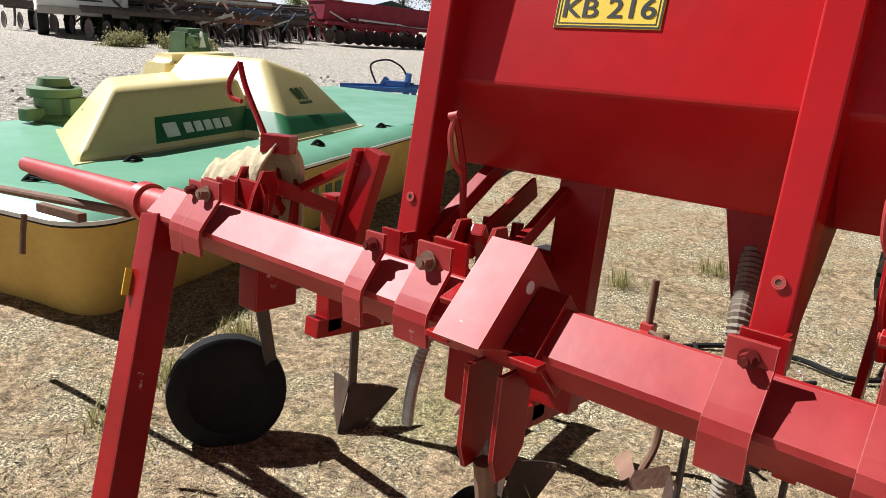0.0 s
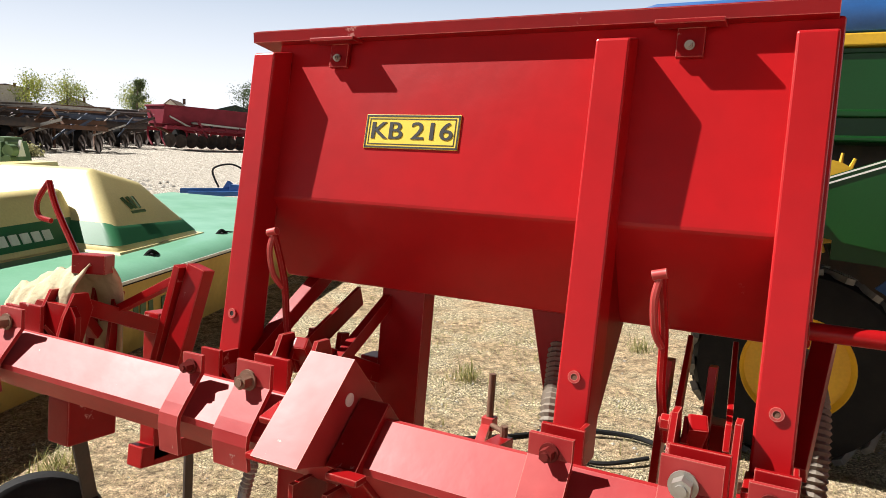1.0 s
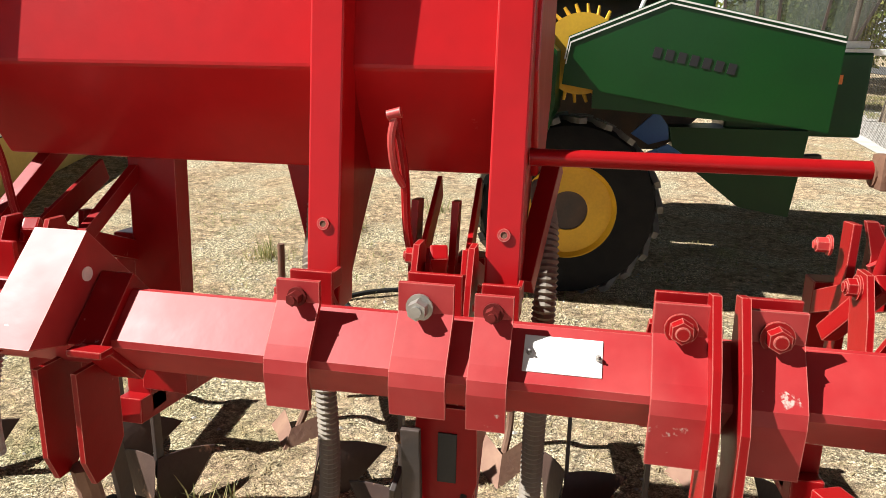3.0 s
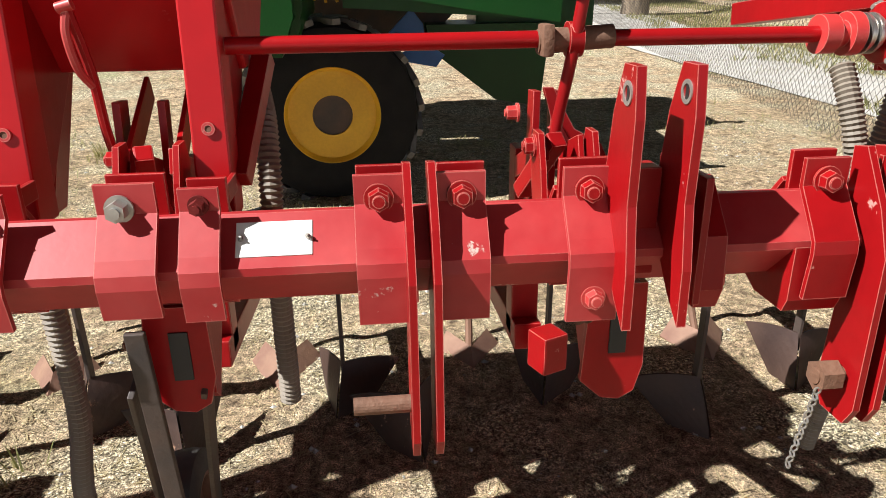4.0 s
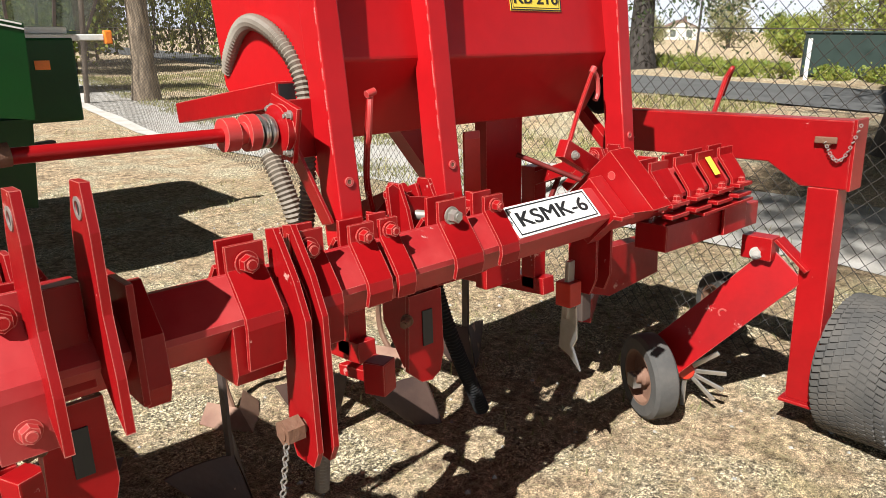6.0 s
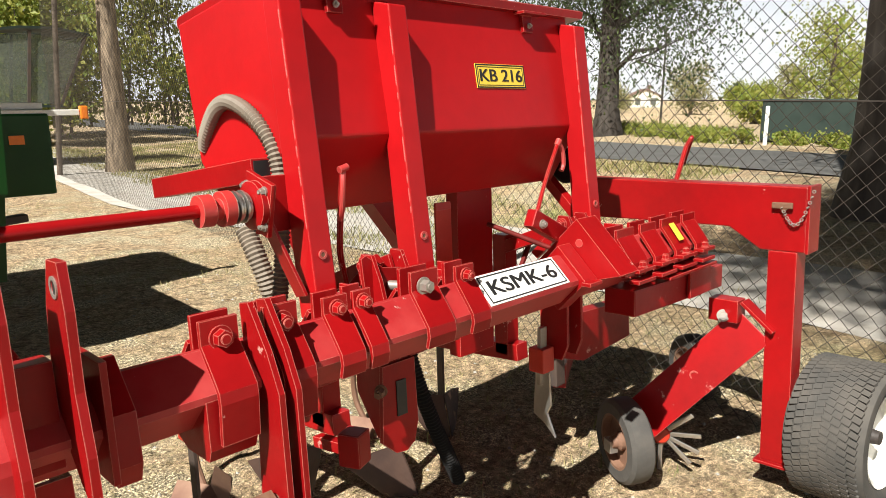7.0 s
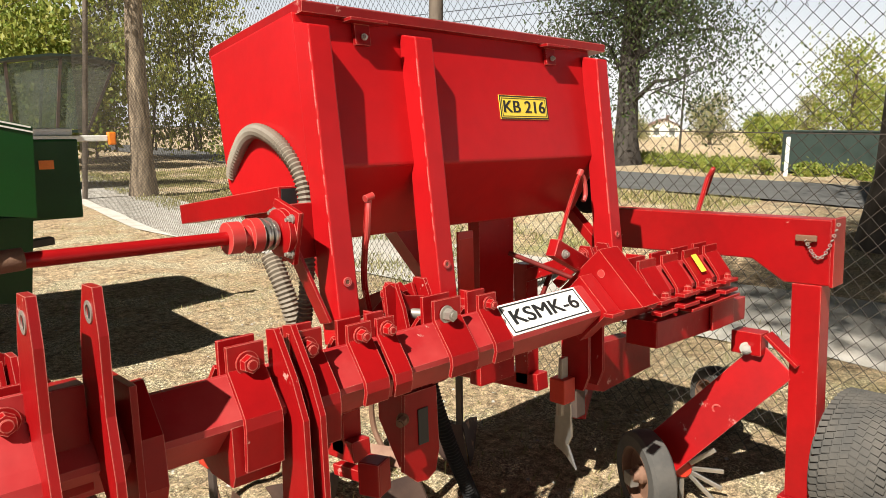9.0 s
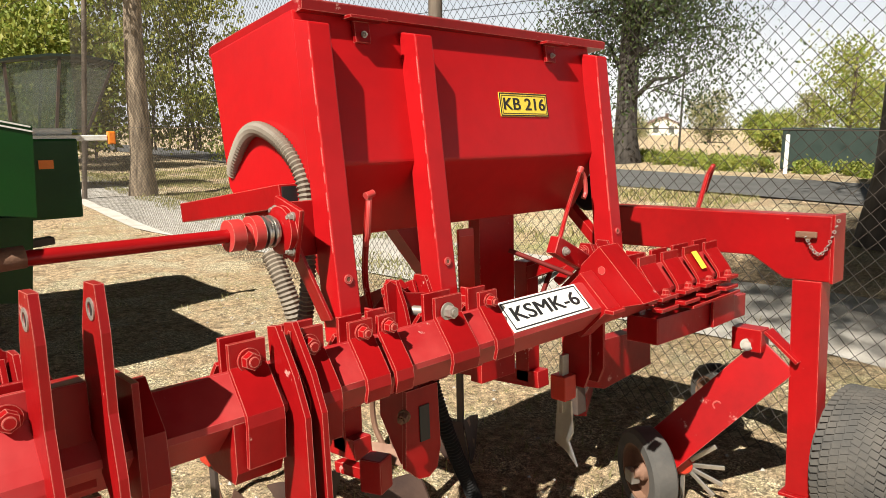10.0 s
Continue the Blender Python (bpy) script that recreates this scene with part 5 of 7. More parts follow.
def left_extras():
    # lever stand with a cloth thrown over it
    bm = B()
    slab(bm, [(-2.340, 0.94), (-2.176, 0.94), (-2.172, 1.060), (-2.190, 1.084), (-2.325, 1.086), (-2.345, 1.062)], "y", 0.115, 0.130)
    part("bracket_plate", bm, RED, cult)
    bm = B()
    box(bm, (-2.250, 0.215, 1.180), (0.085, 0.06, 0.050), Matrix.Rotation(0.5, 3, "Z"), 0.004)
    part("lever_head", bm, RED, cult)
    bm = B()
    pipe(bm, [(-2.270, 0.20, 1.165), (-2.300, 0.20, 1.205), (-2.385, 0.20, 1.315), (-2.420, 0.20, 1.385)], 0.0085, 8)
    lv = part("lever", bm, RED, cult, smooth=True)
    bm = B()
    pipe(bm, [(-2.420, 0.20, 1.385), (-2.452, 0.19, 1.33), (-2.445, 0.19, 1.290), (-2.400, 0.195, 1.280)], 0.0075, 8)
    part("grip", bm, RED, lv, smooth=True)
    for p0, p1, w, h in (((-2.045, 0.30, 0.90), (-1.975, 0.32, 1.195), 0.060, 0.04), ((-2.105, 0.30, 0.90), (-2.020, 0.30, 1.195), 0.022, 0.04),
                         ((-2.290, 0.28, 1.025), (-2.020, 0.30, 1.165), 0.022, 0.032)):
        bm = B()
        beam(bm, p0, p1, w, h, (0, 1, 0), 0.003)
        part("linkage_upright", bm, RED, cult)
    # transport drawbar cross rod
    bm = B()
    rod(bm, (-4.300, -0.12, 0.80), (-2.783, 0.06, 0.90), 0.016, n=12)
    box(bm, (-3.041, -0.035, 0.86), (0.22, 0.03, 0.03), Matrix.Rotation(0.2, 3, "Z"), 0.004)
    part("drawbar_rod", bm, RUST, cult)
    bm = B()
    pipe(bm, [(-3.191, -0.09, 0.83), (-3.185, -0.10, 0.76), (-3.167, -0.11, 0.70)], 0.010, 8)
    part("drop_pin", bm, RUST, cult)


left_extras()


def cloth():
    """A crumpled cloth hanging over the lever bracket."""
    bm = B()
    n, m = 30, 30
    grid = []
    for j in range(m):
        row = []
        v = j / (m - 1)
        for i in range(n):
            u = i / (n - 1)
            a = math.pi * (u * 1.15 - 0.08)
            x = -2.56 + 0.33 * v + 0.02 * noise.noise((u * 5, v * 4, 1))
            y = 0.215 + (0.060 + 0.025 * v) * math.cos(a) + 0.020 * noise.noise((u * 4, v * 6, 5))
            z = 1.005 + 0.130 * v ** 0.7 + 0.060 * math.sin(a) - (0.045 + 0.10 * v) * (1 - math.sin(a)) ** 1.3 + 0.022 * noise.noise((u * 6, v * 7, 9)) + 0.010 * noise.noise((u * 15, v * 15, 2))
            row.append(bm.verts.new((x, y, z)))
        grid.append(row)
    for j in range(m - 1):
        for i in range(n - 1):
            bm.faces.new((grid[j][i], grid[j][i + 1], grid[j + 1][i + 1], grid[j + 1][i]))
    me_ob = part("cloth", bm, CLOTH, None, "crumpled stained white cloth hung over a lever bracket", True, "cloth")
    so = me_ob.modifiers.new("thickness", "SOLIDIFY")
    so.thickness = 0.006
    me_ob.matrix_world = REST
    return me_ob


cloth()


# ---------------------------------------------------------------- mower beside the cultivator
def world_part(root, name, bm, material, label="", smooth=False, parent=None):
    """A part whose mesh is in world places, hung under a thing that stands elsewhere."""
    ob = part(name, bm, material, None, label, smooth)
    ob.parent = parent or root
    ob.matrix_parent_inverse = Matrix() if parent else Matrix.Translation(root.location).inverted()
    return ob


def frustum(bm, lo, hi, t0=0.0, t1=1.0, grow=0.0):
    """A solid between two quads (lists of xyz), from share t0 to t1 of the way up, swollen by grow."""
    a = [Vector(p).lerp(Vector(q), t0) for p, q in zip(lo, hi)]
    b = [Vector(p).lerp(Vector(q), t1) for p, q in zip(lo, hi)]
    for pts in (a, b):
        c = sum(pts, Vector()) / 4
        for p in pts:
            d = Vector((p.x - c.x, p.y - c.y, 0))
            p += Vector((math.copysign(grow, d.x), math.copysign(grow, d.y), 0))
    va, vb = [bm.verts.new(p) for p in a], [bm.verts.new(p) for p in b]
    bm.faces.new(va)
    bm.faces.new(vb)
    for i in range(4):
        bm.faces.new((va[i], va[(i + 1) % 4], vb[(i + 1) % 4], vb[i]))
    return bm


def mower():
    root = thing("disc_mower", "green and cream mower with ochre canvas skirts on the ground", "mower", (-5.4, 1.9, 0))

    def outline(g):
        pts = []
        for cx, cy, a0 in ((-4.64, 0.59, -90), (-4.64, 6.5, 0), (-6.8, 6.5, 90), (-6.8, 0.59, 180)):
            for k in range(9):
                a = radians(a0 + 11.25 * k)
                pts.append((cx + (0.22 + g) * math.cos(a), cy + (0.22 + g) * math.sin(a)))
        return pts

    def skirt_at(z, g, wob):
        return [(x + wob * 0.02 * noise.noise((x * 2.2, y * 2.2, z)), y + wob * 0.02 * noise.noise((x * 2.2, y * 2.2, z + 7)), z) for x, y in outline(g)]
    bm = B()
    rows = [[bm.verts.new(p) for p in skirt_at(z, g, w)] for z, g, w in ((0.02, -0.05, 1.6), (0.16, -0.02, 1.2), (0.34, 0.0, 0.6), (0.535, 0.015, 0.0))]
    n = len(rows[0])
    for a, b in zip(rows, rows[1:]):
        for i in range(n):
            bm.faces.new((a[i], a[(i + 1) % n], b[(i + 1) % n], b[i]))
    bm.faces.new(rows[0])
    bm.faces.new(rows[-1])
    sk = world_part(root, "skirt", bm, CANVAS, "ochre canvas skirt", True)
    # crowned mark and lettering strip on the skirt, as plain shapes
    for y, w in ((2.20, 0.05), (2.28, 0.06), (2.37, 0.05), (2.54, 0.08), (2.68, 0.08), (2.82, 0.08), (2.96, 0.08), (3.10, 0.08)):
        bm = B()
        box(bm, (-4.416, y, 0.30), (0.006, w, 0.11), Matrix.Rotation(0.05, 3, "X"))
        world_part(root, "printed_mark", bm, OLIVE, "", False, sk)
    bm = B()
    slab(bm, outline(0.035), "z", 0.535, 0.556)
    world_part(root, "rim", bm, WHITE, "pale plastic rim", True)
    bm = B()
    slab(bm, outline(0.028), "z", 0.522, 0.537)
    world_part(root, "rim_seal", bm, RUBBER, "", True)
    bm = B()
    rows = [[bm.verts.new((x, y, z)) for x, y in outline(g)] for z, g in ((0.556, 0.03), (0.590, -0.03), (0.615, -0.16))]
    for a, b in zip(rows, rows[1:]):
        for i in range(n):
            bm.faces.new((a[i], a[(i + 1) % n], b[(i + 1) % n], b[i]))
    bm.faces.new(rows[0])
    bm.faces.new(rows[-1])
    deck = world_part(root, "deck", bm, MINT, "faded green plastic deck", True)
    # hoods
    z0, z1 = 0.60, 1.06
    a_lo = [(-5.26, 1.03, z0), (-5.17, 2.78, z0), (-6.30, 2.78, z0), (-6.30, 1.78, z0)]
    a_hi = [(-5.47, 1.55, 1.02), (-5.42, 2.78, 1.04), (-6.15, 2.78, 1.02), (-6.15, 2.12, 1.00)]
    b_lo = [(-4.75, 2.52, z0), (-4.79, 3.74, z0), (-6.40, 3.74, z0), (-6.40, 2.52, z0)]
    b_hi = [(-5.36, 3.02, 1.19), (-5.24, 3.50, 1.05), (-6.20, 3.50, 1.06), (-6.20, 3.02, 1.17)]
    p_lo = [(-5.228, 1.64, z0), (-5.175, 2.74, z0), (-6.00, 2.74, z0), (-6.00, 1.64, z0)]
    p_hi = [(-5.462, 1.84, 1.02), (-5.425, 2.74, 1.04), (-6.00, 2.74, 1.02), (-6.00, 1.84, 1.00)]
    for lo, hi in ((a_lo, a_hi), (b_lo, b_hi)):
        bm = B()
        frustum(bm, lo, hi)
        bmesh.ops.bevel(bm, geom=list(bm.edges), offset=0.075, segments=4, affect="EDGES", profile=0.6)
        hd = world_part(root, "hood", bm, CREAM, "cream plastic hood", True)
        bm = B()
        if hi is a_hi:
            frustum(bm, p_lo, p_hi, 0.14, 0.52, 0.006)
        else:
            frustum(bm, lo, hi, 0.11, 0.36, 0.004)
        bmesh.ops.bevel(bm, geom=[e for e in bm.edges if abs(e.verts[0].co.z - e.verts[1].co.z) > 0.05], offset=0.07, segments=4, affect="EDGES", profile=0.6)
        world_part(root, "colour_band", bm, DGREEN, "dark green band", True, hd)
        bm = B()
        frustum(bm, lo, hi, -0.02, 0.05, 0.015)
        world_part(root, "hood_flange", bm, CREAM, "", True, hd)
    # plain shapes for the printed words
    for k in range(5):
        bm = B()
        box(bm, (-5.268 + 0.0035 * k, 2.02 + 0.098 * k, 0.735), (0.010, 0.070, 0.075), Matrix.Rotation(-0.48, 3, "Y"))
        world_part(root, "printed_bar", bm, WHITE)
    bm = B()
    box(bm, (-5.274, 1.86, 0.735), (0.010, 0.12, 0.10), Matrix.Rotation(-0.48, 3, "Y"))
    world_part(root, "printed_strip", bm, WHITE)
    for k in (-1, 0, 1):
        bm = B()
        box(bm, (-5.075, 3.12 + 0.06 * k, 0.92), (0.010, 0.028, 0.12), Matrix.Rotation(0.25 * -k, 3, "X") @ Matrix.Rotation(-0.80, 3, "Y"))
        world_part(root, "printed_mark", bm, OLIVE)
    bm = B()
    box(bm, (-5.010, 3.12, 0.855), (0.010, 0.17, 0.022), Matrix.Rotation(-0.80, 3, "Y"))
    world_part(root, "printed_mark", bm, OLIVE)
    # rubber straps on the deck
    for p in ((-5.15, 0.62), (-4.62, 0.80), (-5.14, 1.30), (-4.62, 2.60), (-4.68, 3.75)):
        bm = B()
        pipe(bm, [(p[0], p[1], 0.60), (p[0] + 0.03, p[1] + 0.04, 0.645), (p[0] + 0.05, p[1] + 0.10, 0.61)], 0.014, 8)
        box(bm, (p[0] + 0.02, p[1] + 0.05, 0.612), (0.06, 0.10, 0.02), Matrix.Rotation(0.4, 3, "Z"), 0.006)
        world_part(root, "hood_catch", bm, RUBBER, "", True)
    for line in (((-5.13, 0.64, 0.64), (-4.86, 0.72, 0.615), (-4.62, 0.80, 0.64)), ((-4.66, 3.78, 0.64), (-4.56, 4.1, 0.60), (-4.52, 4.5, 0.63))):
        bm = B()
        pipe(bm, line, 0.006, 6)
        world_part(root, "bungee_cord", bm, RUBBER)
    # gearbox and mast behind the hoods
    bm = B()
    lathe(bm, [(0.20, 0.60), (0.22, 0.66), (0.17, 0.70), (0.17, 0.86), (0.22, 0.88), (0.22, 0.96), (0.14, 0.98), (0.12, 1.06), (0.0, 1.06)], Matrix.Translation((-6.68, 2.10, 0.15)) @ Matrix.Diagonal((0.9, 0.9, 0.75, 1)), 24)
    box(bm, (-6.60, 2.12, 0.74), (0.30, 0.16, 0.14), bevel=0.02)
    box(bm, (-6.68, 1.95, 0.68), (0.10, 0.30, 0.10), bevel=0.02)
    world_part(root, "gearbox", bm, OLIVE, "olive cast gearbox", True)
    bm = B()
    mx, my = -6.95, 4.05
    frustum(bm, [(mx + 0.1, my - 0.28, 0.6), (mx + 0.1, my + 0.28, 0.6), (mx - 0.3, my + 0.28, 0.6), (mx - 0.3, my - 0.28, 0.6)],
            [(mx, my - 0.14, 1.32), (mx, my + 0.16, 1.32), (mx - 0.25, my + 0.16, 1.32), (mx - 0.25, my - 0.14, 1.32)])
    bmesh.ops.bevel(bm, geom=list(bm.edges), offset=0.04, segments=2, affect="EDGES")
    ms = world_part(root, "mast", bm, OLIVE, "green steel mast", True)
    bm = B()
    slab(bm, [(my - 0.04, 1.14), (my + 0.06, 1.14), (my + 0.01, 1.30)], "x", mx + 0.02, mx + 0.05)
    world_part(root, "mast_window", bm, WHITE, "", False, ms)
    bm = B()
    for k in range(6):
        rod(bm, (mx + 0.06, my - 0.28 + 0.02 * k, 0.70 + 0.10 * k), (mx + 0.06, my - 0.20 + 0.02 * k, 0.70 + 0.10 * k), 0.06, n=12)
    world_part(root, "mast_teeth", bm, OLIVE, "", True, ms)
    bm = B()
    frustum(bm, [(-6.3, 2.9, 0.6), (-6.3, 4.3, 0.6), (-6.85, 4.3, 0.6), (-6.85, 2.9, 0.6)], [(-6.4, 3.1, 1.12), (-6.4, 4.1, 1.12), (-6.75, 4.1, 1.12), (-6.75, 3.1, 1.12)])
    bmesh.ops.bevel(bm, geom=list(bm.edges), offset=0.08, segments=3, affect="EDGES")
    world_part(root, "rear_hood", bm, CREAM, "", True)
    up = Vector((0.037, -0.031, 1)).normalized()
    tilt = Vector((0, 0, 1)).rotation_difference(up).to_matrix().to_4x4()
    root.matrix_world = Matrix.Translation((-4.25, 1.24, 0.03)) @ tilt @ Matrix.Rotation(0.30, 4, "Z") @ Matrix.Translation((4.395, -1.20, 0)) @ Matrix.Translation(root.location)


mower()


def blue_implement():
    root = thing("blue_plough", "small blue plough frame lying on the gravel", "plough", (-10.4, 8.8, height(-10.4, 8.8)))
    for name, segs in (("frame_beam", [((-0.7, -0.8, 0.35), (0.8, 0.9, 0.42)), ((-0.3, -0.9, 0.3), (0.9, 0.4, 0.34)), ((-0.2, 0.0, 0.12), (0.1, 0.1, 0.60)), ((0.4, 0.5, 0.1), (0.5, 0.5, 0.75))]),
                       ("leg", [((0.6, 0.7, 0.0), (0.5, 0.6, 0.5)), ((-0.5, -0.6, 0.0), (-0.4, -0.5, 0.4))])):
        for p0, p1 in segs:
            bm = B()
            beam(bm, p0, p1, 0.12, 0.12, bevel=0.01)
            part(name, bm, BLUE, root)
    bm = B()
    box(bm, (0.35, 0.2, 0.46), (0.5, 0.35, 0.16), Matrix.Rotation(0.6, 3, "Z"), 0.03)
    part("gearbox", bm, BLUE, root)
    bm = B()
    pipe(bm, [(-0.2, 0.0, 0.45), (-0.3, -0.1, 0.9), (0.0, 0.2, 1.05), (0.3, 0.4, 0.9), (0.4, 0.5, 0.7)], 0.025, 8)
    part("hose", bm, RUBBER, root, smooth=True)
    root.scale = (0.74, 0.74, 0.74)


blue_implement()


# ---------------------------------------------------------------- green harvester behind
def harvester():
    root = thing("green_harvester", "large green towed harvester with yellow wheel rims and blue parts below", "harvester", (0, 4.4, 0))
    put = lambda name, bm, material, label="", smooth=False, parent=None: world_part(root, name, bm, material, label, smooth, parent)
    m = axis_frame((-0.622, 3.62, 0.585), (0.12, -1, 0))
    bm = B()
    ring(bm, [(0.30, -0.19), (0.43, -0.21), (0.53, -0.18), (0.555, -0.10), (0.555, 0.10), (0.53, 0.18), (0.43, 0.21), (0.30, 0.19)], m, 56)
    t = put("wheel", bm, RUBBER, "big black farm tyre", True)
    for k in range(22):
        a = 2 * math.pi * k / 22
        for s in (-1, 1):
            bm = B()
            q = m @ Matrix.Rotation(a + (0.14 if s > 0 else 0), 4, "Z") @ Matrix.Translation((0.560, 0, s * 0.10)) @ Matrix.Rotation(s * 0.6, 4, "X")
            bmesh.ops.create_cube(bm, size=1.0, matrix=q @ Matrix.Diagonal((0.035, 0.06, 0.20, 1)))
            put("tread_lug", bm, SUNLIT_DUSTY_LUG, "", False, t)
    bm = B()
    ring(bm, [(0.125, 0.165), (0.274, 0.150), (0.296, 0.190), (0.310, 0.185), (0.310, -0.15), (0.285, -0.15), (0.265, 0.12), (0.125, 0.14)], m, 48)
    put("rim", bm, YELLOW, "yellow steel rim", True, t)
    bm = B()
    lathe(bm, [(0.0, 0.06), (0.125, 0.06), (0.125, 0.15)], m, 24)
    put("hub", bm, DARKIRON, "", True, t)
    # body
    bm = B()
    slab(bm, [(-1.85, 1.90), (0.20, 1.90), (0.36, 2.10), (0.40, 2.50), (-1.85, 2.50)], "y", 4.35, 5.55)
    bmesh.ops.bevel(bm, geom=list(bm.edges), offset=0.04, segments=3, affect="EDGES")
    put("tank", bm, GREEN, "dark green tank", True)
    for z, h in ((2.08, 0.05), (1.92, 0.04)):
        bm = B()
        box(bm, (-0.82, 4.34, z), (2.04, 0.06, h), bevel=0.012)
        put("tank_rib", bm, GREEN)
    bm = B()
    box(bm, (-0.74, 4.95, 2.72), (2.2, 1.25, 0.28), bevel=0.10)
    put("cover", bm, BLUE, "blue cover on top", True)
    bm = B()
    box(bm, (-0.72, 4.95, 2.545), (2.30, 1.25, 0.08), bevel=0.01)
    put("trim_stripe", bm, YELLOW)
    bm = B()
    slab(bm, [(-1.75, 0.80), (0.05, 0.80), (0.35, 1.10), (0.20, 1.90), (-1.75, 1.90)], "y", 4.80, 5.4)
    put("underframe", bm, DARKIRON, "dark underframe")
    # block added behind the hopper, unseen, to throw shadow on the ground
    bm = B()
    slab(bm, [(-1.95, 1.00), (-0.78, 1.00), (-0.70, 1.20), (-0.70, 1.60), (-0.95, 1.85), (-1.95, 1.85)], "y", 3.00, 4.30)
    bmesh.ops.bevel(bm, geom=list(bm.edges), offset=0.05, segments=2, affect="EDGES")
    put("shadow_block", bm, GREEN, "hidden green body block added to cast ground shadow", True)
    bm = B()
    beam(bm, (-0.66, 3.75, 0.56), (-0.66, 4.6, 0.56), 0.12, 0.12)
    beam(bm, (-0.66, 4.5, 0.50), (-0.66, 4.6, 0.95), 0.14, 0.14)
    put("axle", bm, DARKIRON)
    bm = B()
    slab(bm, [(-0.655, 1.630), (-0.115, 1.845), (0.82, 1.642), (0.80, 1.125), (0.30, 1.195), (-0.680, 1.360)], "y", 3.40, 3.45)
    g = put("side_guard", bm, GREEN, "green side guard with a white edge line")
    # box added behind the guard so that it darkens the ground with its shadow
    bm = B()
    slab(bm, [(-0.50, 1.22), (0.70, 1.14), (0.78, 1.20), (0.78, 1.55), (-0.10, 1.76), (-0.50, 1.60)], "y", 3.46, 4.68)
    put("guard_shadow_box", bm, GREEN, "green body box added behind the guard to cast shadow")
    for d in (0.0, 0.026):
        bm = B()
        for p0, p1 in (((-0.650, 1.622), (-0.115, 1.836)), ((-0.115, 1.836), (0.81, 1.636)), ((-0.650, 1.622), (-0.672, 1.50))):
            beam(bm, (p0[0] + d * 0.3, 3.397, p0[1] - d), (p1[0] + d * 0.3, 3.397, p1[1] - d), 0.006, 0.009, (0, 0, 1))
        put("edge_line", bm, WHITE, "", False, g)
    for k in range(7):
        bm = B()
        box(bm, (-0.155 + 0.068 * k, 3.398, 1.545 - 0.014 * k), (0.044, 0.004, 0.058), Matrix.Rotation(0.20, 3, "Y"))
        put("printed_bar", bm, BLACK, "", False, g)
    # toothed gear behind the guard
    c = (-0.580, 3.52, 1.53)
    bm = B()
    lathe(bm, [(0.0, 0.0), (0.235, 0.0), (0.235, 0.025), (0.0, 0.025)], axis_frame(c, (0, -1, 0)), 44)
    gear = put("gear_disc", bm, YELLOW, "yellow toothed disc")
    for k in range(26):
        a = 2 * math.pi * k / 26
        bm = B()
        rod(bm, Vector(c) + 0.23 * Vector((math.cos(a), 0, math.sin(a))), Vector(c) + 0.285 * Vector((math.cos(a + 0.05), 0, math.sin(a + 0.05))), 0.013, 0.009, n=6)
        put("tooth", bm, YELLOW, "", False, gear)
    # blue flaps and pale hose
    for pts, y in (([(-0.22, 1.00), (-0.06, 1.16), (0.02, 1.06), (0.03, 0.97), (-0.10, 0.93)], 4.1), ([(-0.22, 0.84), (0.02, 0.95), (0.16, 0.86), (0.10, 0.78)], 4.0)):
        bm = B()
        slab(bm, pts, "y", y, y + 0.03)
        put("blue_flap", bm, BLUE, "blue sheet flap")
    bm = B()
    pipe(bm, [(-0.28, 3.55, 1.72), (-0.20, 3.70, 1.92), (-0.08, 3.85, 2.08), (0.06, 3.95, 2.14), (0.16, 3.95, 2.13)], 0.012, 8)
    put("pale_hose", bm, WHITE, "", True)
    bm = B()
    box(bm, (0.16, 4.10, 1.95), (0.17, 0.12, 0.26), Matrix.Rotation(0.15, 3, "Y"), 0.02)
    beam(bm, (0.16, 4.12, 1.85), (0.16, 4.45, 1.85), 0.10, 0.10)
    put("hopper_hatch", bm, GREEN)
    # right end: panel, reflectors, arm with a light
    bm = B()
    box(bm, (0.95, 4.98, 1.25), (0.94, 0.55, 0.60), bevel=0.02)
    e = put("end_panel", bm, GREEN, "green end panel with orange reflectors")
    for x, z, w, h, mt in ((0.785, 1.37, 0.24, 0.20, LABEL_Y), (1.19, 1.36, 0.10, 0.065, ORANGE)):
        bm = B()
        box(bm, (x, 4.70, z), (w, 0.006, h), bevel=0.001)
        put("reflector" if mt is ORANGE else "warning_label", bm, mt, "", False, e)
    bm = B()
    box(bm, (1.33, 4.74, 1.55), (0.62, 0.05, 0.045), bevel=0.006)
    box(bm, (1.20, 4.80, 1.60), (0.40, 0.10, 0.05), bevel=0.01)
    put("light_arm", bm, WHITE)
    bm = B()
    box(bm, (1.67, 4.73, 1.55), (0.055, 0.06, 0.10), bevel=0.01)
    put("marker_light", bm, ORANGE, "orange marker light")
    bm = B()
    slab(bm, [(0.08, 1.00), (0.13, 0.80), (0.63, 0.42), (0.99, 0.36), (1.05, 1.00)], "y", 4.60, 4.96)
    put("lower_housing", bm, GREEN)
    bm = B()
    beam(bm, (0.63, 4.9, 0.72), (1.25, 4.96, 0.76), 0.10, 0.06, bevel=0.01)
    put("drawbar", bm, DARKIRON)
    root.location, root.scale = (-0.045, 3.868, -0.03), (0.91, 0.91, 0.91)


harvester()


